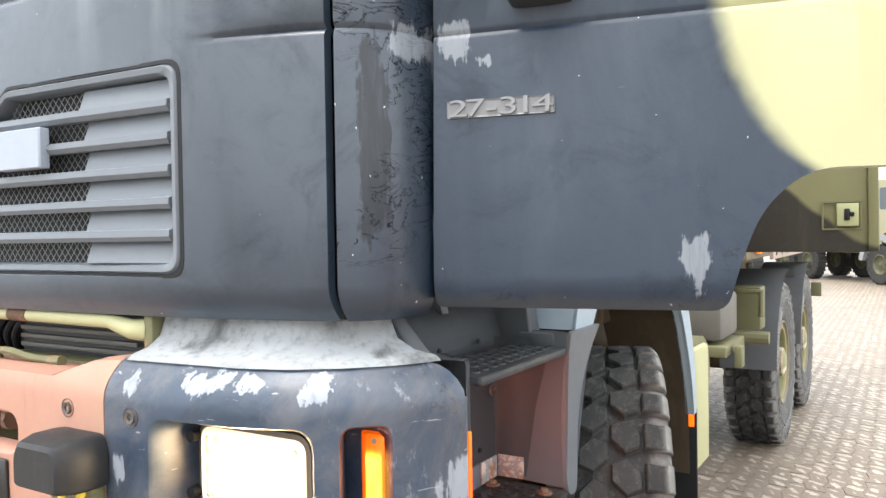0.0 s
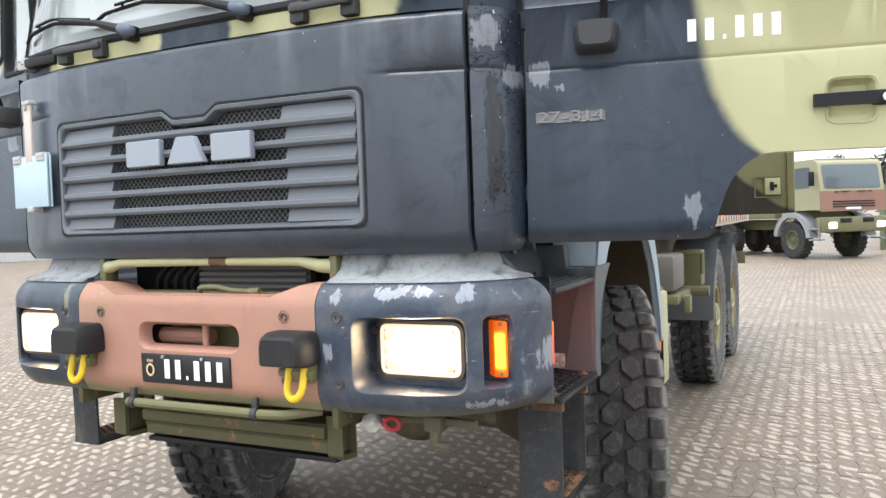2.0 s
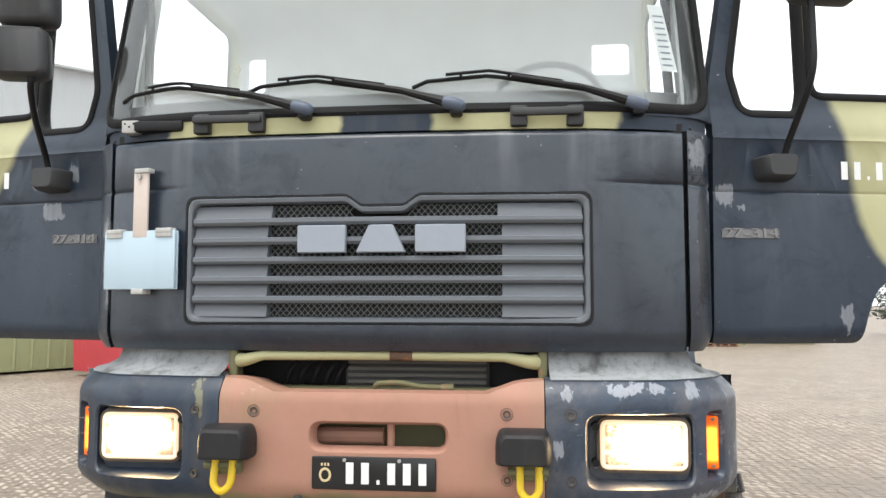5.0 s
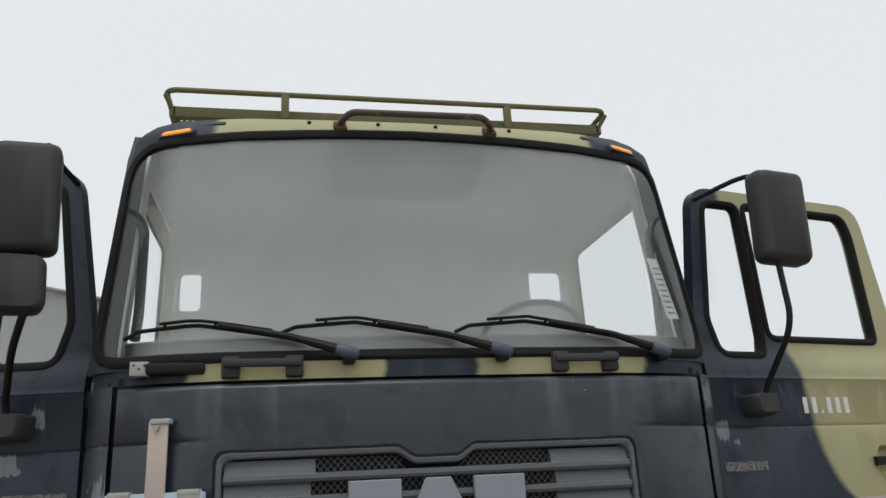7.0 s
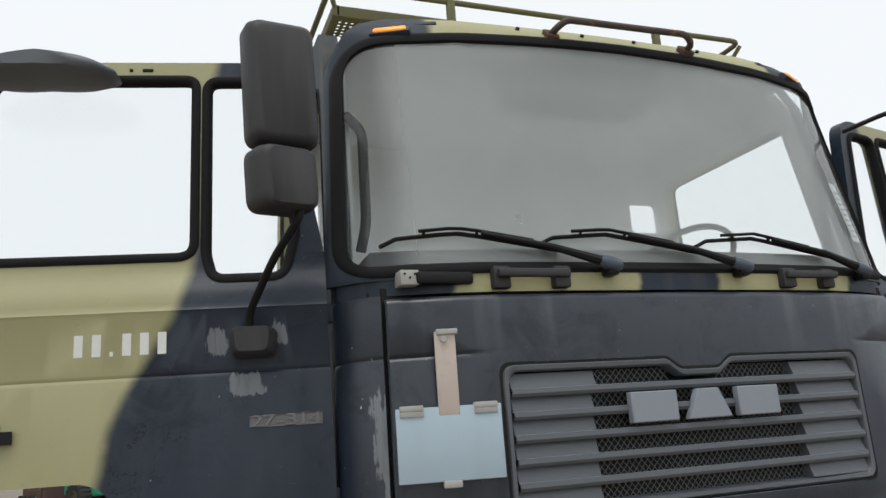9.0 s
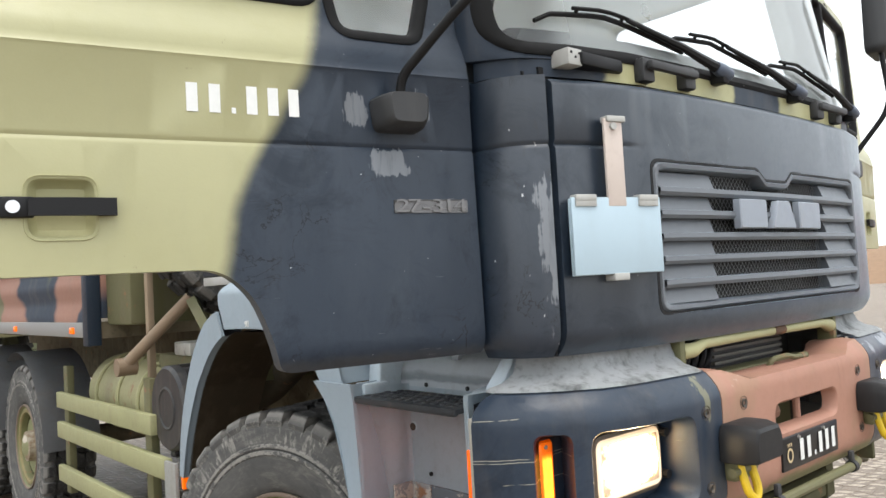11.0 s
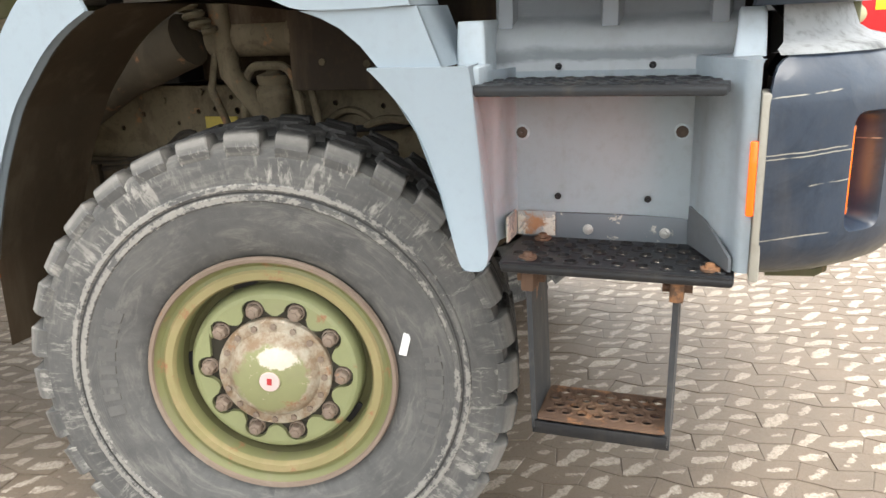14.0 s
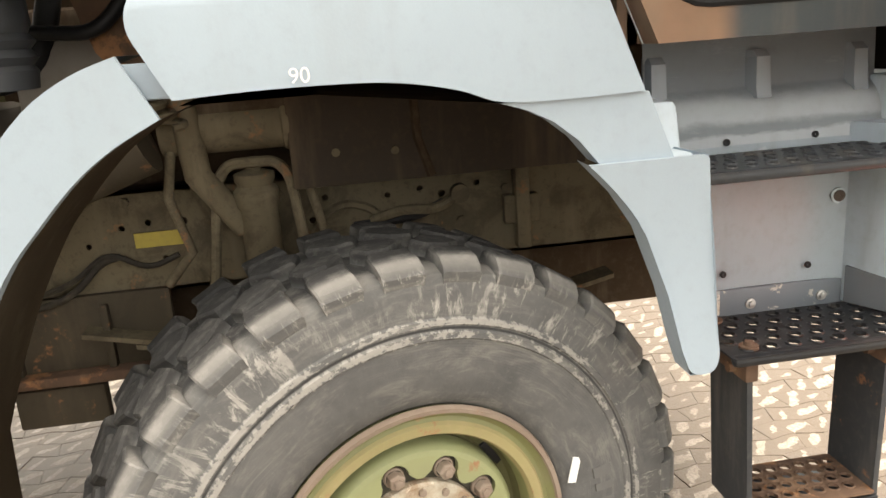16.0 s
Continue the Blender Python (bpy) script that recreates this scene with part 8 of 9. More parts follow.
# left side: battery box, tank, brackets
bm = boxes(((0.80, 3.42, 1.05), (1.15, 3.90, 1.31)), bev=0.03)
bb = part("battery_box", bm, paint("grey_cover", (0.12, 0.112, 0.098), 0.6, 0.2, 0.5), truck, "dusty grey battery box")
bm = boxes(((0.78, 3.38, 0.97), (1.18, 3.95, 1.03)), ((1.2, 3.5, 0.9), (1.24, 3.6, 1.02)), bev=0.006)
part("tray", bm, M_OLIVE, bb)
bm = bmesh.new()
rod(bm, (0.5, 3.05, 0.93), (1.12, 3.05, 0.93), 0.2, 24)
part("air_tank", bm, M_OLIVE, truck, "olive air tank", smooth=40)
bm = boxes(((1.15, 2.60, 0.55), (1.19, 2.9, 1.12)), bev=0.018)
part("side_guard_plate", bm, M_SAND, truck, "sand-coloured side guard plate")
bm = bmesh.new()
box(bm, (1.0, 4.3, 1.02), (1.22, 4.5, 1.3), 0.01)
tube(bm, [(1.1, 4.2, 1.28), (1.24, 4.2, 1.28), (1.24, 4.2, 1.12)], 0.02, 8)
rod(bm, (1.1, 4.1, 1.0), (1.3, 4.1, 1.0), 0.04, 10)
part("filler_bracket", bm, M_OLIVE, truck, "olive filler bracket with hooks")
bm = boxes(((1.15, 8.2, 0.95), (1.25, 8.25, 1.10)), bev=0.005)
part("rear_plate", bm, M_OLIVE, truck)
# right side: guard rails, fuel tank, air filter, stays
M_GUARD = paint("faded_guard_paint", (0.33, 0.325, 0.17), 0.6, 0.14, 0.25, rust=0.0)
guard = None
for z0, z1, y0, y1 in ((1.02, 1.125, 2.80, 4.55), (0.82, 0.925, 2.62, 4.55), (0.53, 0.635, 2.62, 4.55)):
    bm = boxes(((-1.225, y0, z0), (-1.185, y1, z1)), bev=0.006)
    o = part("guard_rail", bm, M_GUARD, guard or truck, "faded olive side guard rail")
    guard = guard or o
for y in (2.90, 4.42):
    bm = boxes(((-1.185, y, 0.45), (-1.14, y + 0.09, 1.30)), bev=0.004)
    part("guard_post", bm, M_OLIVE, guard)
bm = boxes(((-1.235, 2.47, 0.42), (-1.215, 2.605, 0.925)), bev=0.004)
part("guard_end", bm, paint("muddy_zinc", (0.29, 0.29, 0.27), 0.6, 0.2, 0.45), guard, "dull zinc end plate")
bm = bmesh.new()
lathe(bm, [(0.0005, 0.26), (0.20, 0.26), (0.215, 0.245), (0.215, 0.20), (0.20, 0.195), (0.20, 0.0), (0.0005, 0.0)], 32, Matrix.Translation((-0.93, 2.66, 1.165)) @ pose(0, 0, 0, 0, -90, 0))
lathe(bm, [(0.09, 0.2605), (0.10, 0.266), (0.11, 0.2605)], 32, Matrix.Translation((-0.93, 2.66, 1.165)) @ pose(0, 0, 0, 0, -90, 0))
M_FILTER = paint("air_filter_plastic", (0.024, 0.025, 0.027), 0.45, 0.15, 0.25)
af = part("air_filter", bm, M_FILTER, truck, "ribbed dark air filter canister", smooth=30)
for i in range(12):
    a = i * math.pi / 6
    bm = box(bmesh.new(), (-0.01, -0.012, 0.0), (0.01, 0.012, 0.19), 0.0, Matrix.Translation((-0.93, 2.66, 1.165)) @ pose(0, 0, 0, 0, -90, 0) @ Matrix.Translation((0.205 * math.cos(a), 0.205 * math.sin(a), 0)) @ pose(0, 0, 0, 0, 0, math.degrees(a)))
    part("rib", bm, M_FILTER, af)
part("drain", box(bmesh.new(), (-1.17, 2.63, 0.92), (-1.10, 2.69, 0.97), 0.01), M_FILTER, af)
bm = bmesh.new()
box(bm, (-1.15, 2.44, 1.29), (-1.11, 2.455, 1.33), 0.004)
tube(bm, [(-1.13, 2.45, 1.28), (-1.135, 2.46, 1.335), (-1.10, 2.5, 1.36)], 0.006, 6)
part("clasp", bm, M_STEEL, af, "steel clasp")
bm = boxes(((-1.075, 2.415, 1.378), (-1.02, 2.45, 1.438)), bev=0.005)
sw = part("isolator_switch", bm, M_YELLOW, truck, "yellow isolator box with a red knob")
bm = boxes(((-1.07, 2.35, 1.37), (-0.975, 2.414, 1.435)), bev=0.006)
part("switch_body", bm, M_BLACK, sw)
bm = bmesh.new()
lathe(bm, [(0.0005, 0.075), (0.018, 0.073), (0.026, 0.062), (0.024, 0.05), (0.011, 0.044), (0.011, 0.0)], 14, Matrix.Translation((-1.06, 2.45, 1.405)) @ pose(0, 0, 0, -70, 0, 25))
part("red_knob", bm, paint("faded_red_knob", (0.45, 0.10, 0.10), 0.5), sw, "faded red mushroom knob", smooth=50)
bm = bmesh.new()
tube(bm, [(-0.85, 3.15, 1.12), (-0.85, 3.18, 1.12), (-0.85, 4.28, 1.12), (-0.85, 4.3, 1.12)], [0.2, 0.24, 0.24, 0.2], 24)
tank = part("fuel_tank", bm, paint("tank_paint", (0.34, 0.32, 0.175), 0.6, 0.2, 0.35, rust=0.04), truck, "faded sand-coloured round fuel tank", smooth=40)
for y in (3.35, 3.7, 4.1):
    bm = bmesh.new()
    tube(bm, [(-0.85 + 0.245 * math.cos(t), y, 1.12 + 0.245 * math.sin(t)) for t in steps(0, 2 * math.pi * 31 / 32, 31)], 0.014, 6, closed=True)
    part("tank_strap", bm, M_SAND, tank)
bm = bmesh.new()
tube(bm, [(-1.26, 3.05, 1.365), (-0.99, 2.78, 1.72)], 0.032, 14)
rod(bm, (-1.30, 3.05, 1.365), (-1.20, 3.05, 1.365), 0.048, 16)
stay = part("stay_tube", bm, paint("stay_camouflage", (0.24, 0.17, 0.11), 0.6, 0.2, 0.25), truck, "brown camouflaged stay tube with a pivot", smooth=40)
bm = boxes(((-1.13, 3.03, 1.28), (-1.095, 3.075, 2.4)), bev=0.004)
part("upright", bm, paint("upright_camouflage", (0.33, 0.25, 0.17), 0.6, 0.15, 0.2), stay)
bm = bmesh.new()
tube(bm, [(-1.0, 2.74, 1.70), (-1.0, 2.40, 1.40)], 0.035, 4)
part("brace", bm, M_OLIVE, stay)
bm = boxes(((-0.98, 2.38, 1.27), (-0.5, 2.44, 1.40)), ((-0.98, 2.44, 1.27), (-0.90, 3.3, 1.40)), bev=0.006)
part("carrier_beam", bm, M_OLIVE, stay)
# clutter in the gap behind the cab
bm = boxes(((-0.25, 1.80, 1.28), (0.95, 3.05, 1.79)), bev=0.03)
part("gearbox_housing", bm, M_WELL, truck, "dark oily housing behind the cab")
bm = boxes(((-0.62, 2.02, 1.47), (-0.34, 2.30, 1.70)), bev=0.03)
part("heater_unit", bm, paint("dusty_grey_casting", (0.19, 0.175, 0.155), 0.8, 0.2, 0.4), truck, "dusty grey heater unit")
bm = boxes(((-0.70, 2.33, 1.33), (-0.40, 2.62, 1.56)), ((-0.68, 2.36, 1.58), (-0.42, 2.60, 1.74)), bev=0.04)
part("air_cylinder_block", bm, paint("dusty_dark_casting", (0.13, 0.115, 0.095), 0.8, 0.2, 0.4), truck, "dusty dark brake cylinder block")
bm = bmesh.new()
ring_loft(bm, [[(-0.7, 1.90, 1.80), (-0.7, 2.12, 1.80), (-0.7, 2.08, 1.66), (-0.7, 2.03, 1.60), (-0.7, 1.97, 1.62)], [(-0.45, 1.90, 1.80), (-0.45, 2.12, 1.80), (-0.45, 2.08, 1.66), (-0.45, 2.03, 1.60), (-0.45, 1.97, 1.62)]], cap=True)
bm.faces.new(bm.verts[:5])
part("cab_mount", bm, M_RUST, truck, "rusty cab mounting bracket", smooth=20)
bm = boxes(((-1.0, 2.46, 1.545), (0.9, 2.54, 1.625)), bev=0.006)
part("wheel_carrier_beam", bm, M_OLIVE, truck, "olive spare wheel carrier beam")
bm = bmesh.new()
lathe(bm, [(0.0005, 0.0), (0.085, 0.0), (0.09, 0.035), (0.082, 0.045), (0.095, 0.06), (0.082, 0.075), (0.095, 0.09), (0.082, 0.105), (0.09, 0.12), (0.09, 0.17), (0.0005, 0.17)], 20, Matrix.Translation((-0.93, 2.22, 1.60)))
part("rubber_bellows", bm, M_MIRROR, truck, "dark rubber bellows under the locker", smooth=30)
hole = [(2.535 + 0.022 * math.cos(k * math.pi / 6), 1.445 + 0.022 * math.sin(k * math.pi / 6)) for k in range(12)]
bm = sheet(rect(2.445, 2.62, 1.4, 1.485, 0.004, 2), [hole], (), (), lambda y, z, w: Vector((-1.0 + w, y, z + 0.002)), 0.5)
tagged(part("timber_block", bm, paint("pale_raw_timber", (0.50, 0.41, 0.26), 0.8, 0.12, 0.25), None, smooth=20), "pale timber block lying on the olive carrier beam", "timber")
bm = boxes(((-1.0, 2.80, 1.402), (-0.78, 3.02, 1.475)), bev=0.012)
tagged(part("wrapped_packet", bm, plain("cloudy_film", (0.42, 0.41, 0.37), 0.3, var=0.4, scale=18), None), "packet wrapped in cloudy film on the carrier beam", "packet")
bm = boxes(((-0.12, 1.76, 1.70), (-0.08, 2.44, 2.35)), bev=0.006)
part("cab_rear_plate", bm, M_WELL, truck, "dark dirty plate behind the cab")
bm = bmesh.new()
tube(bm, bend([(-0.55, 2.20, 1.80), (-0.62, 2.22, 1.66), (-0.60, 2.32, 1.60), (-0.5, 2.5, 1.62), (-0.35, 2.8, 1.58)], 0.08), 0.028, 10)
part("air_hose", bm, M_BLACK, truck, "thick black air hose", smooth=50)
bm = bmesh.new()
tube(bm, bend([(-0.75, 1.98, 1.78), (-0.76, 2.05, 1.70), (-0.72, 2.2, 1.71), (-0.7, 2.4, 1.75)], 0.06), 0.016, 8)
part("air_hose", bm, M_BLACK, truck, "thin black air hose", smooth=50)
# spare wheel upright behind the cab and lockers
sp = wheel(truck, (-0.58, 2.78, 2.21), 1, 0.0, detail=False)
sp.matrix_basis = Matrix.Translation((-0.58, 2.78, 2.21)) @ pose(0, 0, 0, 90, 0, 0)
tagged(sp, "spare wheel standing behind the cab")
bm = boxes(((-1.07, 1.76, 1.81), (-0.60, 2.44, 2.5)), bev=0.01)
lk = part("tool_locker", bm, M_DARK, truck, "dark blue tool locker behind the cab")
bm = boxes(((-1.075, 1.715, 1.80), (-0.60, 1.755, 2.5)), bev=0.004)
part("locker_edge", bm, M_SAND, lk)
bm = boxes(((-1.075, 2.05, 1.765), (-1.06, 2.42, 1.805)), bev=0.002)
part("slotted_strip", bm, M_ZINC, lk, "slotted zinc strip")
bm = boxes(((-1.18, 3.16, 1.58), (-0.70, 3.57, 2.6)), bev=0.02)
part("canvas_locker", bm, M_OLIVE, truck, "olive locker beside the load bed")
bm = boxes(((-0.5, 2.2, 1.31), (0.5, 3.1, 1.5)), bev=0.01)
part("carrier_frame", bm, M_BLACK, truck)

# ---- the far side of the yard ----
M_HANGAR = paint("grey_hangar_sheet", (0.42, 0.435, 0.44), 0.6, 0.1, 0.15)
M_CONT = paint("container_green", (0.17, 0.19, 0.115), 0.6, 0.12, 0.3)
M_CONT2 = paint("container_pale_green", (0.30, 0.32, 0.17), 0.6, 0.1, 0.25)
M_FIRE = paint("fire_red", (0.50, 0.018, 0.022), 0.35, 0.06, 0.05)
M_FYEL = plain("signal_yellow", (0.80, 0.66, 0.02), 0.4)
M_SKIPRED = paint("faded_red_steel", (0.42, 0.04, 0.05), 0.6, 0.15, 0.25)
M_BLUE = paint("navy_steel", (0.035, 0.055, 0.11), 0.5, 0.12, 0.2)
M_BRIGHTBLUE = paint("bright_blue", (0.03, 0.11, 0.42), 0.4, 0.08, 0.1)
M_EARTH = paint("bare_earth", (0.26, 0.165, 0.10), 0.95, 0.25, 0.4)
M_LEAF = paint("dull_evergreen", (0.075, 0.085, 0.065), 0.9, 0.3, 0.1)
M_BARK = paint("grey_bark", (0.08, 0.065, 0.05), 0.9, 0.2, 0.1)
M_FARGLASS = plain("dark_vehicle_glass", (0.09, 0.11, 0.12), 0.08)
M_TEAL = paint("machine_green", (0.03, 0.33, 0.19), 0.5, 0.1, 0.15)
M_ORANGE = paint("machine_orange", (0.55, 0.20, 0.05), 0.5, 0.15, 0.2)
M_PINKTRK = paint("brown_pink_paint", (0.24, 0.125, 0.092), 0.6, 0.1, 0.2)
M_TRKSAND = paint("faded_sand_paint", (0.30, 0.285, 0.18), 0.6, 0.1, 0.2)
M_TRKWING = paint("dull_grey_wing", (0.26, 0.27, 0.28), 0.6, 0.12, 0.25)
M_FARRIM = paint("dull_olive_rim", (0.085, 0.085, 0.045), 0.6, 0.2, 0.4)
M_LAMPFAR = lamp_mat("far_headlamp", (1.0, 0.95, 0.85), 2.5, (0.8, 0.8, 0.8))
M_CONC = paint("grey_white_panel", (0.5, 0.5, 0.5), 0.6, 0.1, 0.2)


def far_wheel(parent, c, axis_m, r=0.55, w=0.34):
    """A plain distant wheel: tyre with lugs and a dished olive rim, axis along local x."""
    bm = bmesh.new()
    m = Matrix.Translation(c) @ axis_m @ pose(0, 0, 0, 0, 90, 0)
    lathe(bm, [(r * 0.5, w * 0.42), (r * 0.62, w * 0.5), (r * 0.9, w * 0.48), (r * 0.97, w * 0.4), (r * 0.98, -w * 0.4), (r * 0.9, -w * 0.48), (r * 0.5, -w * 0.42)], 32, m)
    t = part("wheel", bm, M_TYRE, parent, "off-road wheel")
    bm = bmesh.new()
    for i in range(24):
        a = 2 * math.pi * i / 24
        box(bm, (-r * 0.05, -0.03, -w * 0.45), (r * 0.05, 0.03, w * 0.45), 0, m @ pose(0, 0, 0, 0, 0, math.degrees(a)) @ Matrix.Translation((r * 0.97, 0, 0)))
    part("tread", bm, M_TYRE, t, kind="stuff")
    bm = bmesh.new()
    lathe(bm, [(r * 0.52, w * 0.44), (r * 0.48, w * 0.46), (r * 0.44, w * 0.3), (r * 0.36, w * 0.25), (r * 0.15, w * 0.3), (r * 0.14, w * 0.42), (0.0005, w * 0.42)], 24, m)
    lathe(bm, [(r * 0.52, -w * 0.44), (r * 0.48, -w * 0.46), (r * 0.44, -w * 0.3), (r * 0.36, -w * 0.25), (r * 0.15, -w * 0.3), (0.0005, -w * 0.42)], 24, m)
    for i in range(8):
        a = i * math.pi / 4
        for h in (w * 0.27, -w * 0.27):
            rod(bm, m @ Vector((r * 0.27 * math.cos(a), r * 0.27 * math.sin(a), h * 0.9)), m @ Vector((r * 0.27 * math.cos(a), r * 0.27 * math.sin(a), h * 1.3)), 0.02, 6)
    part("rim", bm, M_FARRIM, t, smooth=40)
    return t


def prism_x(bm, prof, x0, x1):
    """Extrude a side outline (y, z) from x0 to x1."""
    ring_loft(bm, [[(x, y, z) for y, z in prof] for x in (x0, x1)], cap=True)
    bm.faces.new(bm.verts[-2 * len(prof):-len(prof)])
    return bm


# another camouflaged truck across the yard (front towards -y in its own frame)
def parked_truck(m):
    t = tagged(new("parked_truck"), "parked camouflaged military truck in sand, brown-pink and olive", "truck")
    t.matrix_world = m
    bm = bmesh.new()
    prism_x(bm, fillet([(0.0, 1.55), (0.02, 2.15), (0.18, 3.02), (0.30, 3.10), (1.85, 3.10), (1.90, 1.2), (1.3, 1.2), (1.2, 1.55)], 0.05, 3), -1.15, 1.15)
    part("cab", bm, M_TRKSAND, t, "sand-coloured cab", smooth=40)
    bm = bmesh.new()
    prism_x(bm, [(-0.02, 1.5), (0.004, 2.13), (0.05, 2.13), (0.05, 1.5)], -1.16, 1.16)
    part("front_panel", bm, M_PINKTRK, t, "brown-pink front panel")
    for z in (1.62, 1.70, 1.78):
        part("grille_slot", boxes(((-0.75, -0.035, z), (0.75, 0.0, z + 0.035))), M_BLACK, t)
    bm = bmesh.new()
    q = rect(-1.02, 1.02, 2.20, 2.95, 0.1)
    ring_loft(bm, [[(x, 0.02 + (z - 2.15) * 0.184 - 0.012, z) for x, z in q]] * 1 + [[(x, 0.02 + (z - 2.15) * 0.184 - 0.02, z) for x, z in inset(q, 0.03)]], cap=True)
    part("windscreen", bm, M_FARGLASS, t, "large flat windscreen")
    for s in (1, -1):
        bm = sheet(rect(0.5, 1.35, 2.25, 2.9, 0.08), (), (), (), lambda y, z, w: Vector((s * (1.152 + w), y, z)), 0.006)
        part("side_window", bm, M_FARGLASS, t)
        bm = boxes((((s * 1.3) - 0.09, 0.2, 2.3), ((s * 1.3) + 0.09, 0.28, 2.75)), bev=0.03)
        part("mirror", bm, M_BLACK, t)
        bm = boxes(((s * 0.86 - 0.14, -0.17, 0.98), (s * 0.86 + 0.14, -0.12, 1.16)), bev=0.02)
        part("headlamp", bm, M_LAMPFAR, t, "lit headlamp")
        bm = boxes(((s * 0.4 - 0.2, -0.165, 1.14), (s * 0.4 + 0.2, -0.13, 1.28)), bev=0.01)
        part("bumper_opening", bm, M_BLACK, t)
        bm = bmesh.new()
        arc = [(1.35 + 0.72 * math.cos(a), 0.6 + 0.74 * math.sin(a)) for a in steps(0.15, math.pi - 0.1, 14)]
        arc2 = [(1.35 + 0.90 * math.cos(a), 0.6 + 0.90 * math.sin(a)) for a in steps(0.15, math.pi - 0.1, 14)]
        ring_loft(bm, [[(s * 0.8, y, z) for y, z in arc], [(s * 1.22, y, z) for y, z in arc], [(s * 1.22, y, z) for y, z in arc2], [(s * 0.8, y, z) for y, z in arc2]], closed=False)
        part("wing", bm, M_TRKWING, t, "dull grey wing", smooth=50)
        bm = boxes(((s * 1.12 - 0.1, 0.02, 0.95), (s * 1.12 + 0.1, 0.5, 1.0)), ((s * 1.12 - 0.1, 0.02, 0.6), (s * 1.12 + 0.1, 0.5, 0.65)), ((s * 1.2 - 0.02, 0.02, 0.6), (s * 1.2 + 0.02, 0.06, 1.3)))
        part("step", bm, M_TRKWING, t)
        bm = boxes(((s * 0.6 - 0.05, -0.03, 2.08), (s * 0.6 + 0.05, 0.0, 2.11)), ((s * 0.3 - 0.15, -0.03, 2.09), (s * 0.3 + 0.15, 0.0, 2.11)))
        part("handle", bm, M_BLACK, t)
        for y in (1.35, 5.0, 6.4):
            far_wheel(t, (s * 1.0, y, 0.6), pose(0, 0, 0), 0.6, 0.38)
    bm = boxes(((-1.2, -0.15, 0.85), (1.2, 0.25, 1.32)), bev=0.06)
    part("bumper", bm, M_OLIVE, t, "olive bumper")
    bm = boxes(((-0.3, -0.04, 1.55), (0.25, -0.025, 1.62)))
    part("plate", bm, M_WHITE, t)
    bm = boxes(((-1.2, 2.2, 1.3), (1.2, 8.0, 1.5)), ((-0.45, 0.5, 0.9), (0.45, 8.0, 1.25)), bev=0.02)
    part("load_bed", bm, M_OLIVE, t)
    bm = boxes(((-1.2, 2.2, 1.5), (-1.15, 8.0, 2.1)), ((1.15, 2.2, 1.5), (1.2, 8.0, 2.1)), ((-1.2, 2.2, 1.5), (1.2, 2.25, 2.1)))
    part("bed_sides", bm, M_OLIVE, t)
    bm = boxes(((-1.0, 0.35, 3.10), (1.0, 1.7, 3.16)), bev=0.02)
    part("roof_hatch", bm, M_TRKSAND, t)
    return t


parked_truck(pose(3.15, 25.05, 0, 0, 0, 38))


def container(m, size, mat, label, doors=True):
    L, W, H = size
    t = tagged(new("container"), label, "container", group="containers behind the yard")
    t.matrix_world = m
    for s, nm in ((1, "side_wall"), (-1, "side_wall")):
        bm = bmesh.new()
        rows = []
        n = int(L / 0.13)
        for i in range(n + 1):
            x = -L / 2 + L * i / n
            o = 0.025 * (1 if (i // 2) % 2 else -1)
            rows.append([(x, s * W / 2 + o, 0.12), (x, s * W / 2 + o, H - 0.1)])
        ring_loft(bm, rows, closed=False)
        part(nm, bm, mat, t, smooth=0)
    for e in (1, -1):
        for k, (a, b) in enumerate(((-W / 2 + 0.05, -0.01), (0.01, W / 2 - 0.05))):
            bm = boxes(((min(e * (L / 2 - 0.06), e * L / 2), a, 0.15), (max(e * (L / 2 - 0.06), e * L / 2), b, H - 0.12)), bev=0.01)
            d = part("door", bm, mat, t)
            for yy in (a + (b - a) * 0.35, a + (b - a) * 0.7):
                bm = bmesh.new()
                rod(bm, (e * (L / 2 + 0.03), yy, 0.2), (e * (L / 2 + 0.03), yy, H - 0.15), 0.02, 8)
                part("lock_bar", bm, M_ZINC, d)
    bm = bmesh.new()
    for x in (-L / 2, L / 2):
        for y in (-W / 2, W / 2):
            box(bm, (x - 0.07, y - 0.07, 0), (x + 0.07, y + 0.07, H), 0.01)
    for y in (-W / 2, W / 2):
        for z in (0.02, H - 0.1):
            box(bm, (-L / 2, y - 0.05, z), (L / 2, y + 0.05, z + 0.1))
    for x in (-L / 2, L / 2):
        for z in (0.02, H - 0.1):
            box(bm, (x - 0.05, -W / 2, z), (x + 0.05, W / 2, z + 0.1))
    part("frame", bm, mat, t)
    part("roof", boxes(((-L / 2, -W / 2, H - 0.06), (L / 2, W / 2, H - 0.02))), mat, t)
    return t


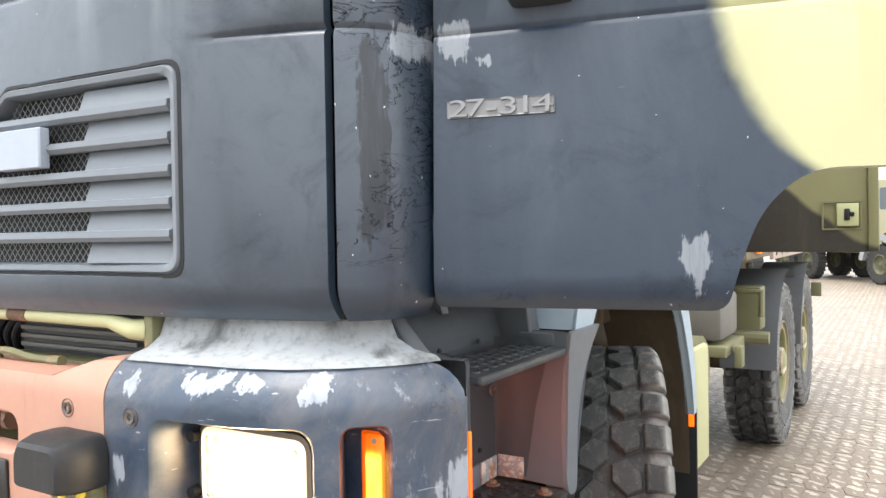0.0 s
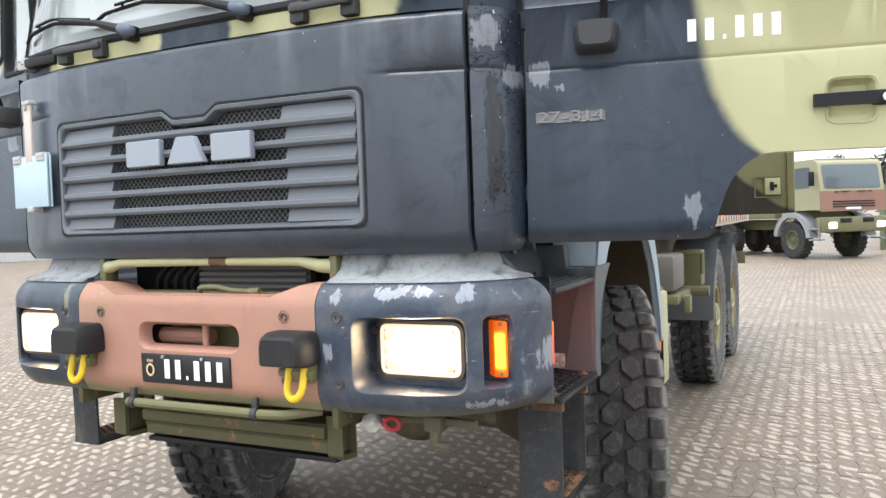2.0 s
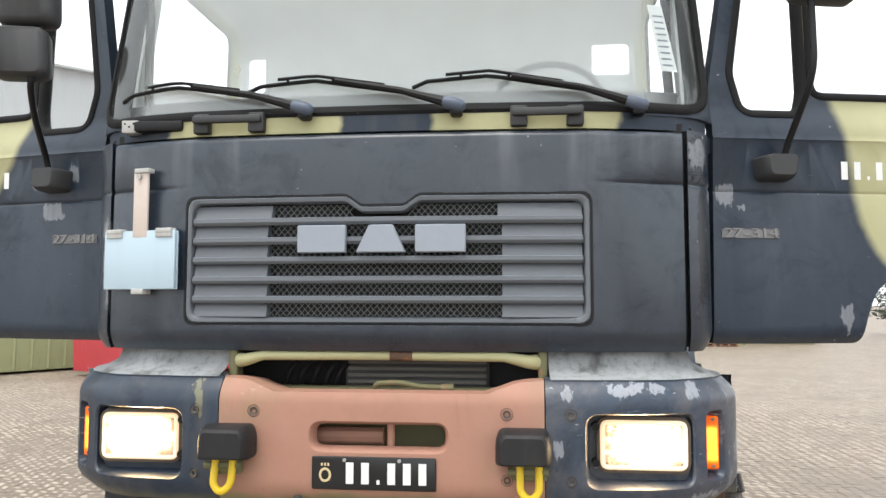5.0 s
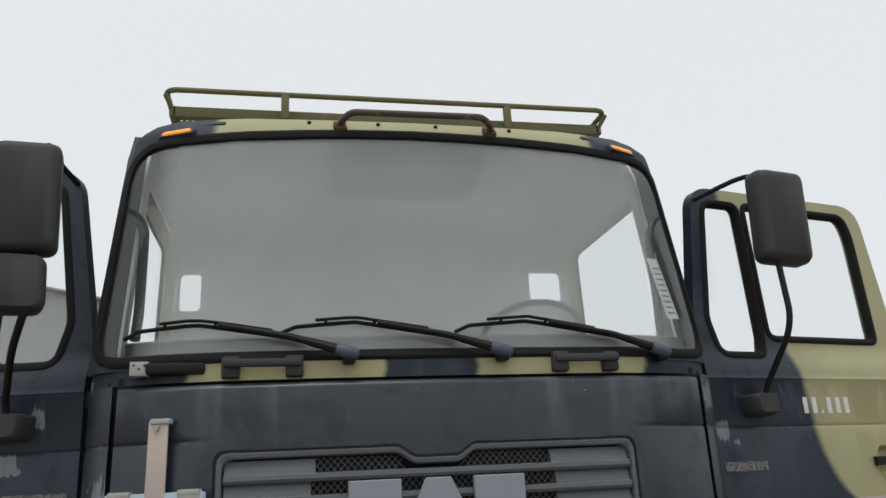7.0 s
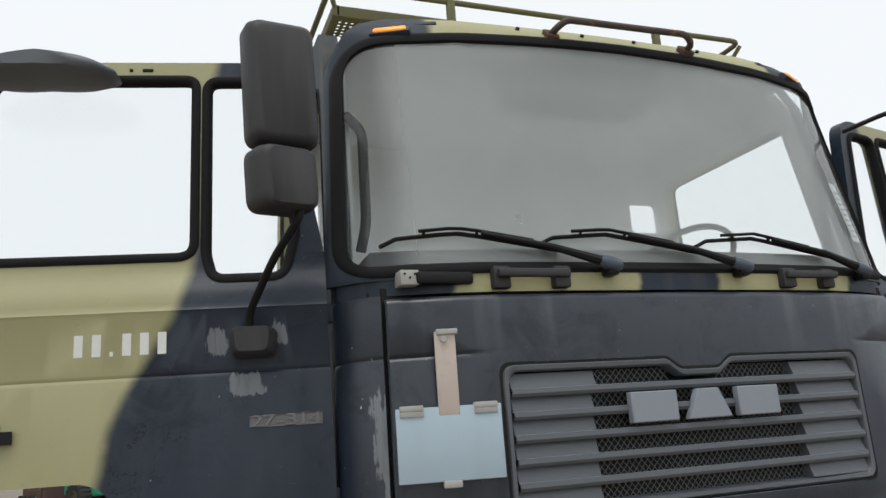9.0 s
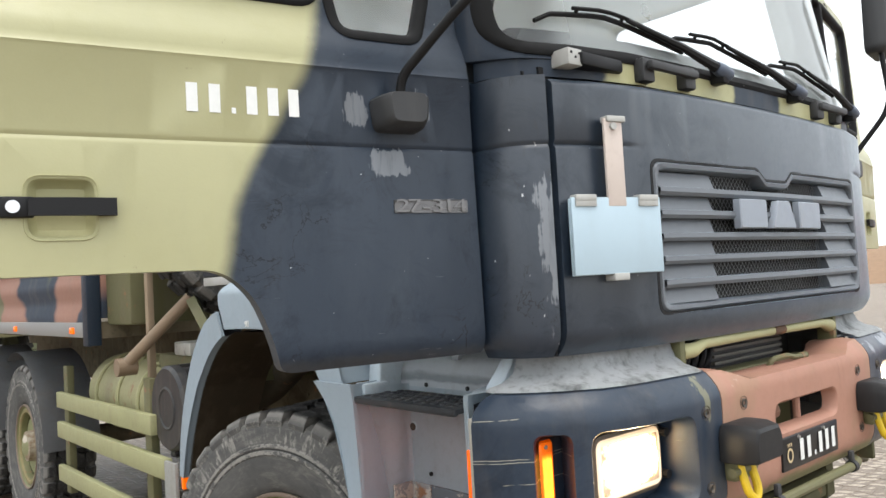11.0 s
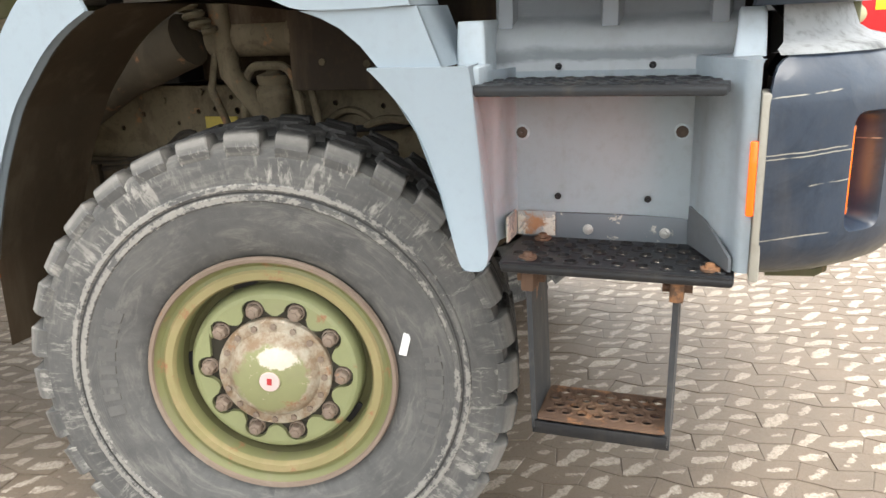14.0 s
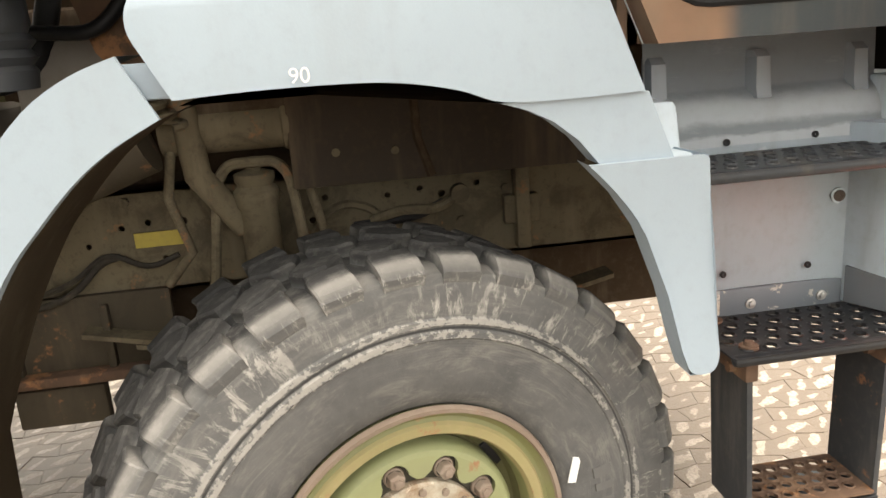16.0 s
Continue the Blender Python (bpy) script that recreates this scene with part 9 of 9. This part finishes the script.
container(pose(6.0, 33.2, 0, 0, 0, 80), (6.0, 2.4, 2.9), M_CONT, "grey-green steel container across the yard")
container(pose(8.9, 34.0, 0, 0, 0, 80), (6.0, 2.4, 2.95), M_CONT2, "pale green steel container across the yard")
container(pose(12.0, 35.0, 0, 0, 0, 80), (6.0, 2.4, 2.9), M_CONT2, "pale green steel container across the yard")
bm = bmesh.new()
for i in range(5):
    box(bm, (4.6 + i * 0.9, 29.3, 0.0), (5.3 + i * 0.9, 29.9, 0.05))
    box(bm, (4.6 + i * 0.9, 29.3, 0.10), (5.3 + i * 0.9, 29.9, 0.13))
    for k in range(3):
        box(bm, (4.62 + i * 0.9 + k * 0.3, 29.3, 0.05), (4.70 + i * 0.9 + k * 0.3, 29.9, 0.10))
tagged(part("pallets", bm, paint("brown_pallet_wood", (0.2, 0.11, 0.07), 0.85)), "row of brown wooden pallets on the pavers", "pallet", kind="stuff")

# red skip with a greenish end
skip = tagged(new("skip"), "long faded red steel skip with a greenish ribbed end", "skip")
skip.matrix_world = pose(-7.6, 16.6, 0, 0, 0, 62)
bm = bmesh.new()
prism_x(bm, [(-1.2, 0.12), (1.2, 0.12), (1.28, 1.15), (-1.28, 1.15)], -2.9, 2.9)
part("body", bm, M_SKIPRED, skip)
for i in range(8):
    for s in (1, -1):
        bm = bmesh.new()
        x = -2.7 + i * 0.77
        tube(bm, [(x, s * 1.215, 0.12), (x, s * 1.30, 1.15)], 0.05, 4)
        part("rib", bm, M_SKIPRED, skip)
bm = boxes(((-2.95, -1.32, 1.12), (2.95, 1.32, 1.2)), ((-2.8, -0.6, 0.0), (2.8, -0.45, 0.12)), ((-2.8, 0.45, 0.0), (2.8, 0.6, 0.12)))
part("rim", bm, M_SKIPRED, skip)
sk2 = tagged(new("skip"), "low greenish ribbed steel skip on the pavers", "skip")
sk2.matrix_world = pose(-12.4, 15.9, 0, 0, 0, 62)
bm = bmesh.new()
prism_x(bm, [(-1.2, 0.06), (1.2, 0.06), (1.25, 1.3), (-1.25, 1.3)], -2.9, 2.9)
part("body", bm, M_CONT2, sk2)
for i in range(14):
    for s in (1, -1):
        bm = bmesh.new()
        x = -2.75 + i * 0.42
        tube(bm, [(x, s * 1.21, 0.1), (x, s * 1.26, 1.28)], 0.04, 4)
        part("rib", bm, M_CONT2, sk2)

# hangar
hang_m = pose(-21.7, 51.3, 0, 0, 0, 47.4) @ Matrix.Scale(1.4, 4)
hg = tagged(new("hangar"), "large plain grey sheet-metal hangar in the haze", "building")
hg.matrix_world = hang_m @ Matrix.Translation((-20, 0, 0))
bm = bmesh.new()
rows = []
for i in range(190):
    x = -30 + 58.5 * i / 189
    rows.append([(x, 0.06 * (i % 2), 0), (x, 0.06 * (i % 2), 12.2)])
ring_loft(bm, rows, closed=False)
part("front_wall", bm, M_HANGAR, hg, smooth=0)
bm = bmesh.new()
box(bm, (-30, 0.1, 0), (28.5, 24, 12.1))
part("hall", bm, M_HANGAR, hg)
bm = bmesh.new()
prism_x(bm, [(-0.4, 12.1), (12, 13.6), (24.4, 12.1), (24.4, 12.0), (-0.4, 12.0)], -30.4, 28.8)
part("roof", bm, M_HANGAR, hg)
for x in (-18, -4, 10):
    bm = boxes(((x, -0.08, 0), (x + 5, 0.02, 5)), bev=0.02)
    part("sliding_door", bm, M_CONC, hg)

# grey tower beyond the fire engine
gb = tagged(new("grey_hall"), "tall plain grey hall in the distance", "building")
gb.matrix_world = pose(55, 4.6, 0, 0, 0, 5)
part("wall", boxes(((0, -1.8, 0), (14, 1.6, 16)), bev=0.05), M_HANGAR, gb)
part("roof", boxes(((-0.3, -2.1, 16), (14.3, 1.9, 16.4)), bev=0.05), M_CONC, gb)
part("door", boxes(((-0.06, -1.2, 0), (0.02, 1.0, 3.5)), bev=0.02), M_CONC, gb)

# fire engine: own frame faces -y, right-hand side is -x
fe = tagged(new("fire_engine"), "red fire engine with yellow chequered bands", "fire engine")
FM = pose(14.1, 0.45, 0, 0, 0, 180 + 33.5) @ Matrix.Translation((-1.3, 0, 0))
fe.matrix_world = FM
bm = bmesh.new()
prism_x(bm, fillet([(0.0, 0.75), (0.02, 1.55), (0.16, 2.62), (0.35, 2.75), (1.9, 2.75), (1.9, 0.75), (1.75, 0.75), (1.55, 1.15), (0.95, 1.15), (0.75, 0.75)], 0.06, 3), -1.25, 1.25)
part("cab", bm, M_FIRE, fe, smooth=40)
bm = bmesh.new()
q = rect(-1.12, 1.12, 1.68, 2.55, 0.1)
ring_loft(bm, [[(x, 0.02 + (z - 1.55) * 0.131 - 0.008, z) for x, z in q], [(x, 0.02 + (z - 1.55) * 0.131 - 0.02, z) for x, z in inset(q, 0.03)]], cap=True)
part("windscreen", bm, M_FARGLASS, fe)
part("grille", boxes(((-0.8, -0.03, 1.08), (0.8, 0.05, 1.34)), bev=0.02), M_HANGAR, fe)
part("bumper", boxes(((-1.25, -0.12, 0.42), (1.25, 0.35, 0.80)), bev=0.05), M_CONC, fe)
part("body", boxes(((-1.25, 2.0, 0.70), (1.25, 6.8, 2.85)), bev=0.04), M_FIRE, fe)
part("light_bar", boxes(((-1.0, 0.5, 2.75), (1.0, 0.85, 2.95)), bev=0.05), M_CONC, fe, "pale roof light bar")
part("chassis", boxes(((-0.9, 0.4, 0.4), (0.9, 6.7, 0.75))), M_BLACK, fe)
for x in (-1.05, 0.85):
    part("front_chequer", boxes(((x, -0.02, 1.38), (x + 0.2, 0.04, 1.56)), bev=0.004), M_FYEL, fe)
    part("headlamp", boxes(((x, -0.14, 0.55), (x + 0.22, -0.1, 0.68)), bev=0.01), M_LAMPFAR, fe)
for s in (1, -1):
    for i in range(16):
        for j in range(2):
            if (i + j) % 2 == 0:
                y = 0.35 + i * 0.40
                xx = s * 1.252
                o = boxes(((xx - 0.006, y, 1.22 + j * 0.34), (xx + 0.006, y + 0.36, 1.55 + j * 0.34)), bev=0.002)
                part("chequer", o, M_FYEL, fe)
    bm = sheet(rect(0.55, 1.5, 1.85, 2.5, 0.08), (), (), (), lambda y, z, w: Vector((s * (1.252 + w), y, z)), 0.006)
    part("side_window", bm, M_FARGLASS, fe)
    part("mirror", boxes(((s * 1.42 - 0.1, 0.12, 1.72), (s * 1.42 + 0.1, 0.2, 2.3)), bev=0.03), M_BLACK, fe)
    for y in (2.2, 3.7, 5.2):
        part("shutter", boxes(((s * 1.255 - 0.006, y, 1.95), (s * 1.255 + 0.006, y + 1.3, 2.7)), bev=0.003), M_CONC, fe)
    for y in (1.25, 5.2):
        far_wheel(fe, (s * 1.08, y, 0.52), pose(0, 0, 0), 0.52, 0.3)

# navy hook-lift body beyond, and things next to it
nb = tagged(new("roll_off_container"), "navy blue roll-off container with white stickers", "container")
nb.matrix_world = pose(19.0, 2.75, 0, 0, 0, -82)
bm = bmesh.new()
prism_x(bm, [(-0.1, 0.35), (0.0, 1.55), (0.25, 1.95), (5.5, 1.95), (5.5, 0.35)], -1.1, 1.1)
part("body", bm, M_BLUE, nb, smooth=20)
for x in (-0.95, -0.45, 0.35, 0.95):
    part("post", boxes(((x - 0.06, -0.2, 0.05), (x + 0.06, 0.02, 1.45)), bev=0.02), M_BLUE, nb)
part("hood", boxes(((-1.15, -0.22, 1.42), (1.15, 0.3, 1.55)), bev=0.02), M_HANGAR, nb)
part("underside", boxes(((-0.9, -0.02, 0.05), (0.9, 5.3, 0.36))), M_BLACK, nb)
for a, b, c, d in ((0.72, 0.95, 1.05, 1.22), (0.78, 0.93, 1.28, 1.34), (-0.95, -0.85, 1.15, 1.4)):
    part("sticker", boxes(((a, -0.225, c), (b, -0.2, d))), M_WHITE, nb)
part("yellow_plate", boxes(((-0.15, -0.13, 0.5), (0.1, -0.09, 0.62))), M_FYEL, nb)
rs = tagged(new("tipper_skip"), "dark red open skip on a low trailer", "skip")
rs.matrix_world = pose(24.5, 6.3, 0, 0, 0, -80)
bm = bmesh.new()
prism_x(bm, [(-0.2, 0.75), (0.0, 1.35), (4.5, 1.35), (4.7, 0.75), (4.2, 0.45), (0.3, 0.45)], -1.2, 1.2)
part("body", bm, M_SKIPRED, rs)
for x in (-0.8, 0.0, 0.8):
    part("rib", boxes(((x - 0.05, -0.22, 0.5), (x + 0.05, 0.0, 1.36))), M_SKIPRED, rs)
for s in (1, -1):
    for y in (0.9, 3.6):
        far_wheel(rs, (s * 1.0, y, 0.38), pose(0, 0, 0), 0.38, 0.25)
bt = tagged(new("blue_lorry"), "bright blue lorry with a grey underside", "lorry")
bt.matrix_world = pose(17.6, -7.6, 0, 0, 0, -24)
part("body", boxes(((-1.2, -3.0, 0.75), (1.2, 3.0, 2.8)), bev=0.05), M_BRIGHTBLUE, bt)
part("skirt", boxes(((-1.15, -2.8, 0.3), (1.15, 2.8, 0.75)), bev=0.03), M_CONC, bt)
part("dark_band", boxes(((-1.215, -1.0, 0.95), (-1.19, 1.6, 1.25)), bev=0.004), M_BLACK, bt)
part("yellow_reflector", boxes(((-1.22, 0.6, 0.8), (-1.19, 0.8, 0.88)), bev=0.003), M_FYEL, bt)
for s in (1, -1):
    for y in (-2.0, 2.0):
        far_wheel(bt, (s * 1.0, y, 0.45), pose(0, 0, 0), 0.45, 0.28)

# machines behind the cab
fk = tagged(new("forklift"), "brown forklift with a tall mast", "forklift")
fk.matrix_world = pose(-4.6, 27.0, 0, 0, 0, 20)
part("mast", boxes(((-0.45, -0.15, 0.1), (-0.3, 0.1, 2.6)), ((0.3, -0.15, 0.1), (0.45, 0.1, 2.6)), ((-0.4, -0.1, 0.4), (0.4, 0.05, 1.3))), paint("brown_machine", (0.09, 0.05, 0.045), 0.6), fk)
part("chassis", boxes(((-0.55, 0.1, 0.35), (0.55, 2.2, 1.1)), bev=0.08), paint("brown_machine_body", (0.10, 0.06, 0.05), 0.6), fk)
part("guard", boxes(((-0.5, 0.5, 1.1), (-0.42, 0.6, 2.1)), ((0.42, 0.5, 1.1), (0.5, 0.6, 2.1)), ((-0.5, 1.7, 1.1), (-0.42, 1.8, 2.1)), ((0.42, 1.7, 1.1), (0.5, 1.8, 2.1)), ((-0.5, 0.5, 2.1), (0.5, 1.8, 2.16))), M_BLACK, fk)
for s in (1, -1):
    for y in (0.4, 1.8):
        far_wheel(fk, (s * 0.6, y, 0.36), pose(0, 0, 0), 0.36, 0.25)
gl = tagged(new("wheel_loader"), "green and white wheel loader", "loader")
gl.matrix_world = pose(-2.9, 26.0, 0, 0, 0, 30)
part("hull", boxes(((-0.8, 0.2, 0.6), (0.8, 2.6, 1.25)), bev=0.1), M_TEAL, gl)
part("cab", boxes(((-0.7, 0.9, 1.25), (0.7, 2.2, 2.5)), bev=0.08), M_CONC, gl)
for s in (1, -1):
    for y in (0.5, 2.3):
        far_wheel(gl, (s * 0.85, y, 0.55), pose(0, 0, 0), 0.55, 0.4)
om = tagged(new("orange_digger"), "orange and black digger", "digger")
om.matrix_world = pose(-7.2, 27.5, 0, 0, 0, 15)
part("house", boxes(((-0.8, 0.0, 0.8), (0.8, 2.0, 1.7)), bev=0.1), M_ORANGE, om)
part("cab", boxes(((-0.75, 0.0, 1.7), (0.0, 1.0, 2.6)), bev=0.08), M_FARGLASS, om)
for s in (1, -1):
    bm = bmesh.new()
    prism_x(bm, fillet([(-0.4, 0.0), (2.4, 0.0), (2.4, 0.7), (-0.4, 0.7)], 0.3, 4), min(s * 0.5, s * 0.9), max(s * 0.5, s * 0.9))
    part("track", bm, M_BLACK, om)

# earth bank on the horizon
bm = bmesh.new()
rows = []
for i in range(90):
    a = radians(45 + 50 * i / 89)
    h = 2.9 + 0.7 * noise.noise(Vector((i * 0.13, 0, 0))) + 0.25 * noise.noise(Vector((i * 0.6, 3, 0)))
    row = []
    for d, k in ((58, 0.0), (64, 0.55), (70, 0.92), (76, 1.0), (90, 0.9)):
        row.append((d * math.sin(a), d * math.cos(a), h * k - 0.02 + 0.15 * noise.noise(Vector((i * 0.5, d, 0))) * k))
    rows.append(row)
ring_loft(bm, rows, closed=False)
tagged(part("earth_bank", bm, M_EARTH, smooth=60), "long bare brown earth bank on the horizon", "earth bank")

# trees behind the containers
def tree(x, y, h, seed):
    rng = random.Random(seed)
    t = tagged(new("tree"), "dull evergreen tree behind the containers", "tree", group="trees behind the containers")
    t.location = (x, y, 0)
    bm = bmesh.new()
    tube(bm, [(0, 0, 0), (0.05, 0, h * 0.4), (0, 0.05, h * 0.9)], [0.16, 0.11, 0.03], 8)
    tips = []
    for k in range(22):
        z = h * (0.25 + 0.7 * k / 22)
        a = rng.uniform(0, 6.28)
        L = (h * 0.34) * (1.05 - z / h) + 0.3
        p = (math.cos(a) * L, math.sin(a) * L, z + rng.uniform(-0.1, 0.5))
        tube(bm, [(0, 0, z), (p[0] * 0.5, p[1] * 0.5, z + 0.15), p], [0.04, 0.03, 0.01], 5)
        tips.append((Vector((0, 0, z)), Vector(p)))
    part("trunk", bm, M_BARK, t, smooth=50)
    bm = bmesh.new()
    for a, b in tips:
        for _ in range(60):
            f = rng.uniform(0.25, 1.08)
            c = a.lerp(b, f) + Vector((rng.gauss(0, 0.17), rng.gauss(0, 0.17), rng.gauss(0, 0.15)))
            u = Vector((rng.gauss(0, 1), rng.gauss(0, 1), rng.gauss(0, 0.6))).normalized() * rng.uniform(0.08, 0.2)
            v = u.orthogonal().normalized() * rng.uniform(0.03, 0.07)
            bm.faces.new([bm.verts.new(q) for q in (c - u, c + v, c + u, c - v)])
    part("crown", bm, M_LEAF, t, smooth=0, fix=False)


for i in range(11):
    tree(3.0 + i * 1.9 + 0.6 * math.sin(i * 2.3), 44 + 2.5 * math.cos(i * 1.7), 4.6 + 0.8 * math.sin(i * 3.1), i)

# ---- the pavers round the truck ----
def tri_wave(v, p):
    q = v % (2 * p)
    return (q if q < p else 2 * p - q) / p - 0.5


def warp(X, Y):
    y = Y + PB * tri_wave(X, PW)
    return X + PA * tri_wave(y, PL / 2), y


def paver_shape(i, j, rng):
    off = -0.5 * PL * (i % 2)
    g = 0.0008
    x0, x1 = i * PW + g, (i + 1) * PW - g
    y0, y1 = j * PL + off + g, (j + 1) * PL + off - g
    ym = (y0 + y1) / 2
    ring = [(x0, y0), ((x0 + x1) / 2, y0), (x1, y0), (x1, y0 + PL * 0.25), (x1, ym), (x1, y1 - PL * 0.25), (x1, y1), ((x0 + x1) / 2, y1), (x0, y1), (x0, y1 - PL * 0.25), (x0, ym), (x0, y0 + PL * 0.25)]
    cx, cy = (x0 + x1) / 2, ym
    dz = rng.uniform(-0.0015, 0.0012)
    tx, ty = rng.uniform(-0.008, 0.008), rng.uniform(-0.007, 0.007)
    out = [warp(*p) for p in ring]
    inn = [warp(cx + (p[0] - cx) * 0.95, cy + (p[1] - cy) * 0.975) for p in ring]
    h = lambda p, b: dz + tx * (p[0] - cx) + ty * (p[1] - cy) + b
    return [(p[0], p[1], -0.02) for p in out] + [(p[0], p[1], h(p, -0.0014)) for p in out] + [(p[0], p[1], h(p, 0.0)) for p in inn]


PF = []
for k in range(12):
    n = (k + 1) % 12
    PF += [(k, n, 12 + n, 12 + k), (12 + k, 12 + n, 24 + n, 24 + k)]
PF.append(tuple(range(24, 36)))
rng = random.Random(4)
verts, faces, count = [], [], 0
for i in range(int(-6.5 / PW), int(7.5 / PW)):
    for j in range(int(-4.5 / PL), int(10 / PL)):
        x, y = i * PW, j * PL
        vs = paver_shape(i, j, rng)
        if -1.3 < x < 0.1 and -0.6 < y < 0.55 and count < 295:
            me = bpy.data.meshes.new("paver")
            me.from_pydata(vs, [], PF)
            me.materials.append(M_PAVER)
            o = new("paver", me)
            o.parent = ground
            count += 1
        else:
            b = len(verts)
            verts += vs
            faces += [tuple(b + q for q in f) for f in PF]
me = bpy.data.meshes.new("pavers")
me.from_pydata(verts, [], faces)
me.materials.append(M_PAVER)
o = new("pavers", me)
o.parent = ground
tagged(o, "worn interlocking concrete pavers", kind="stuff")
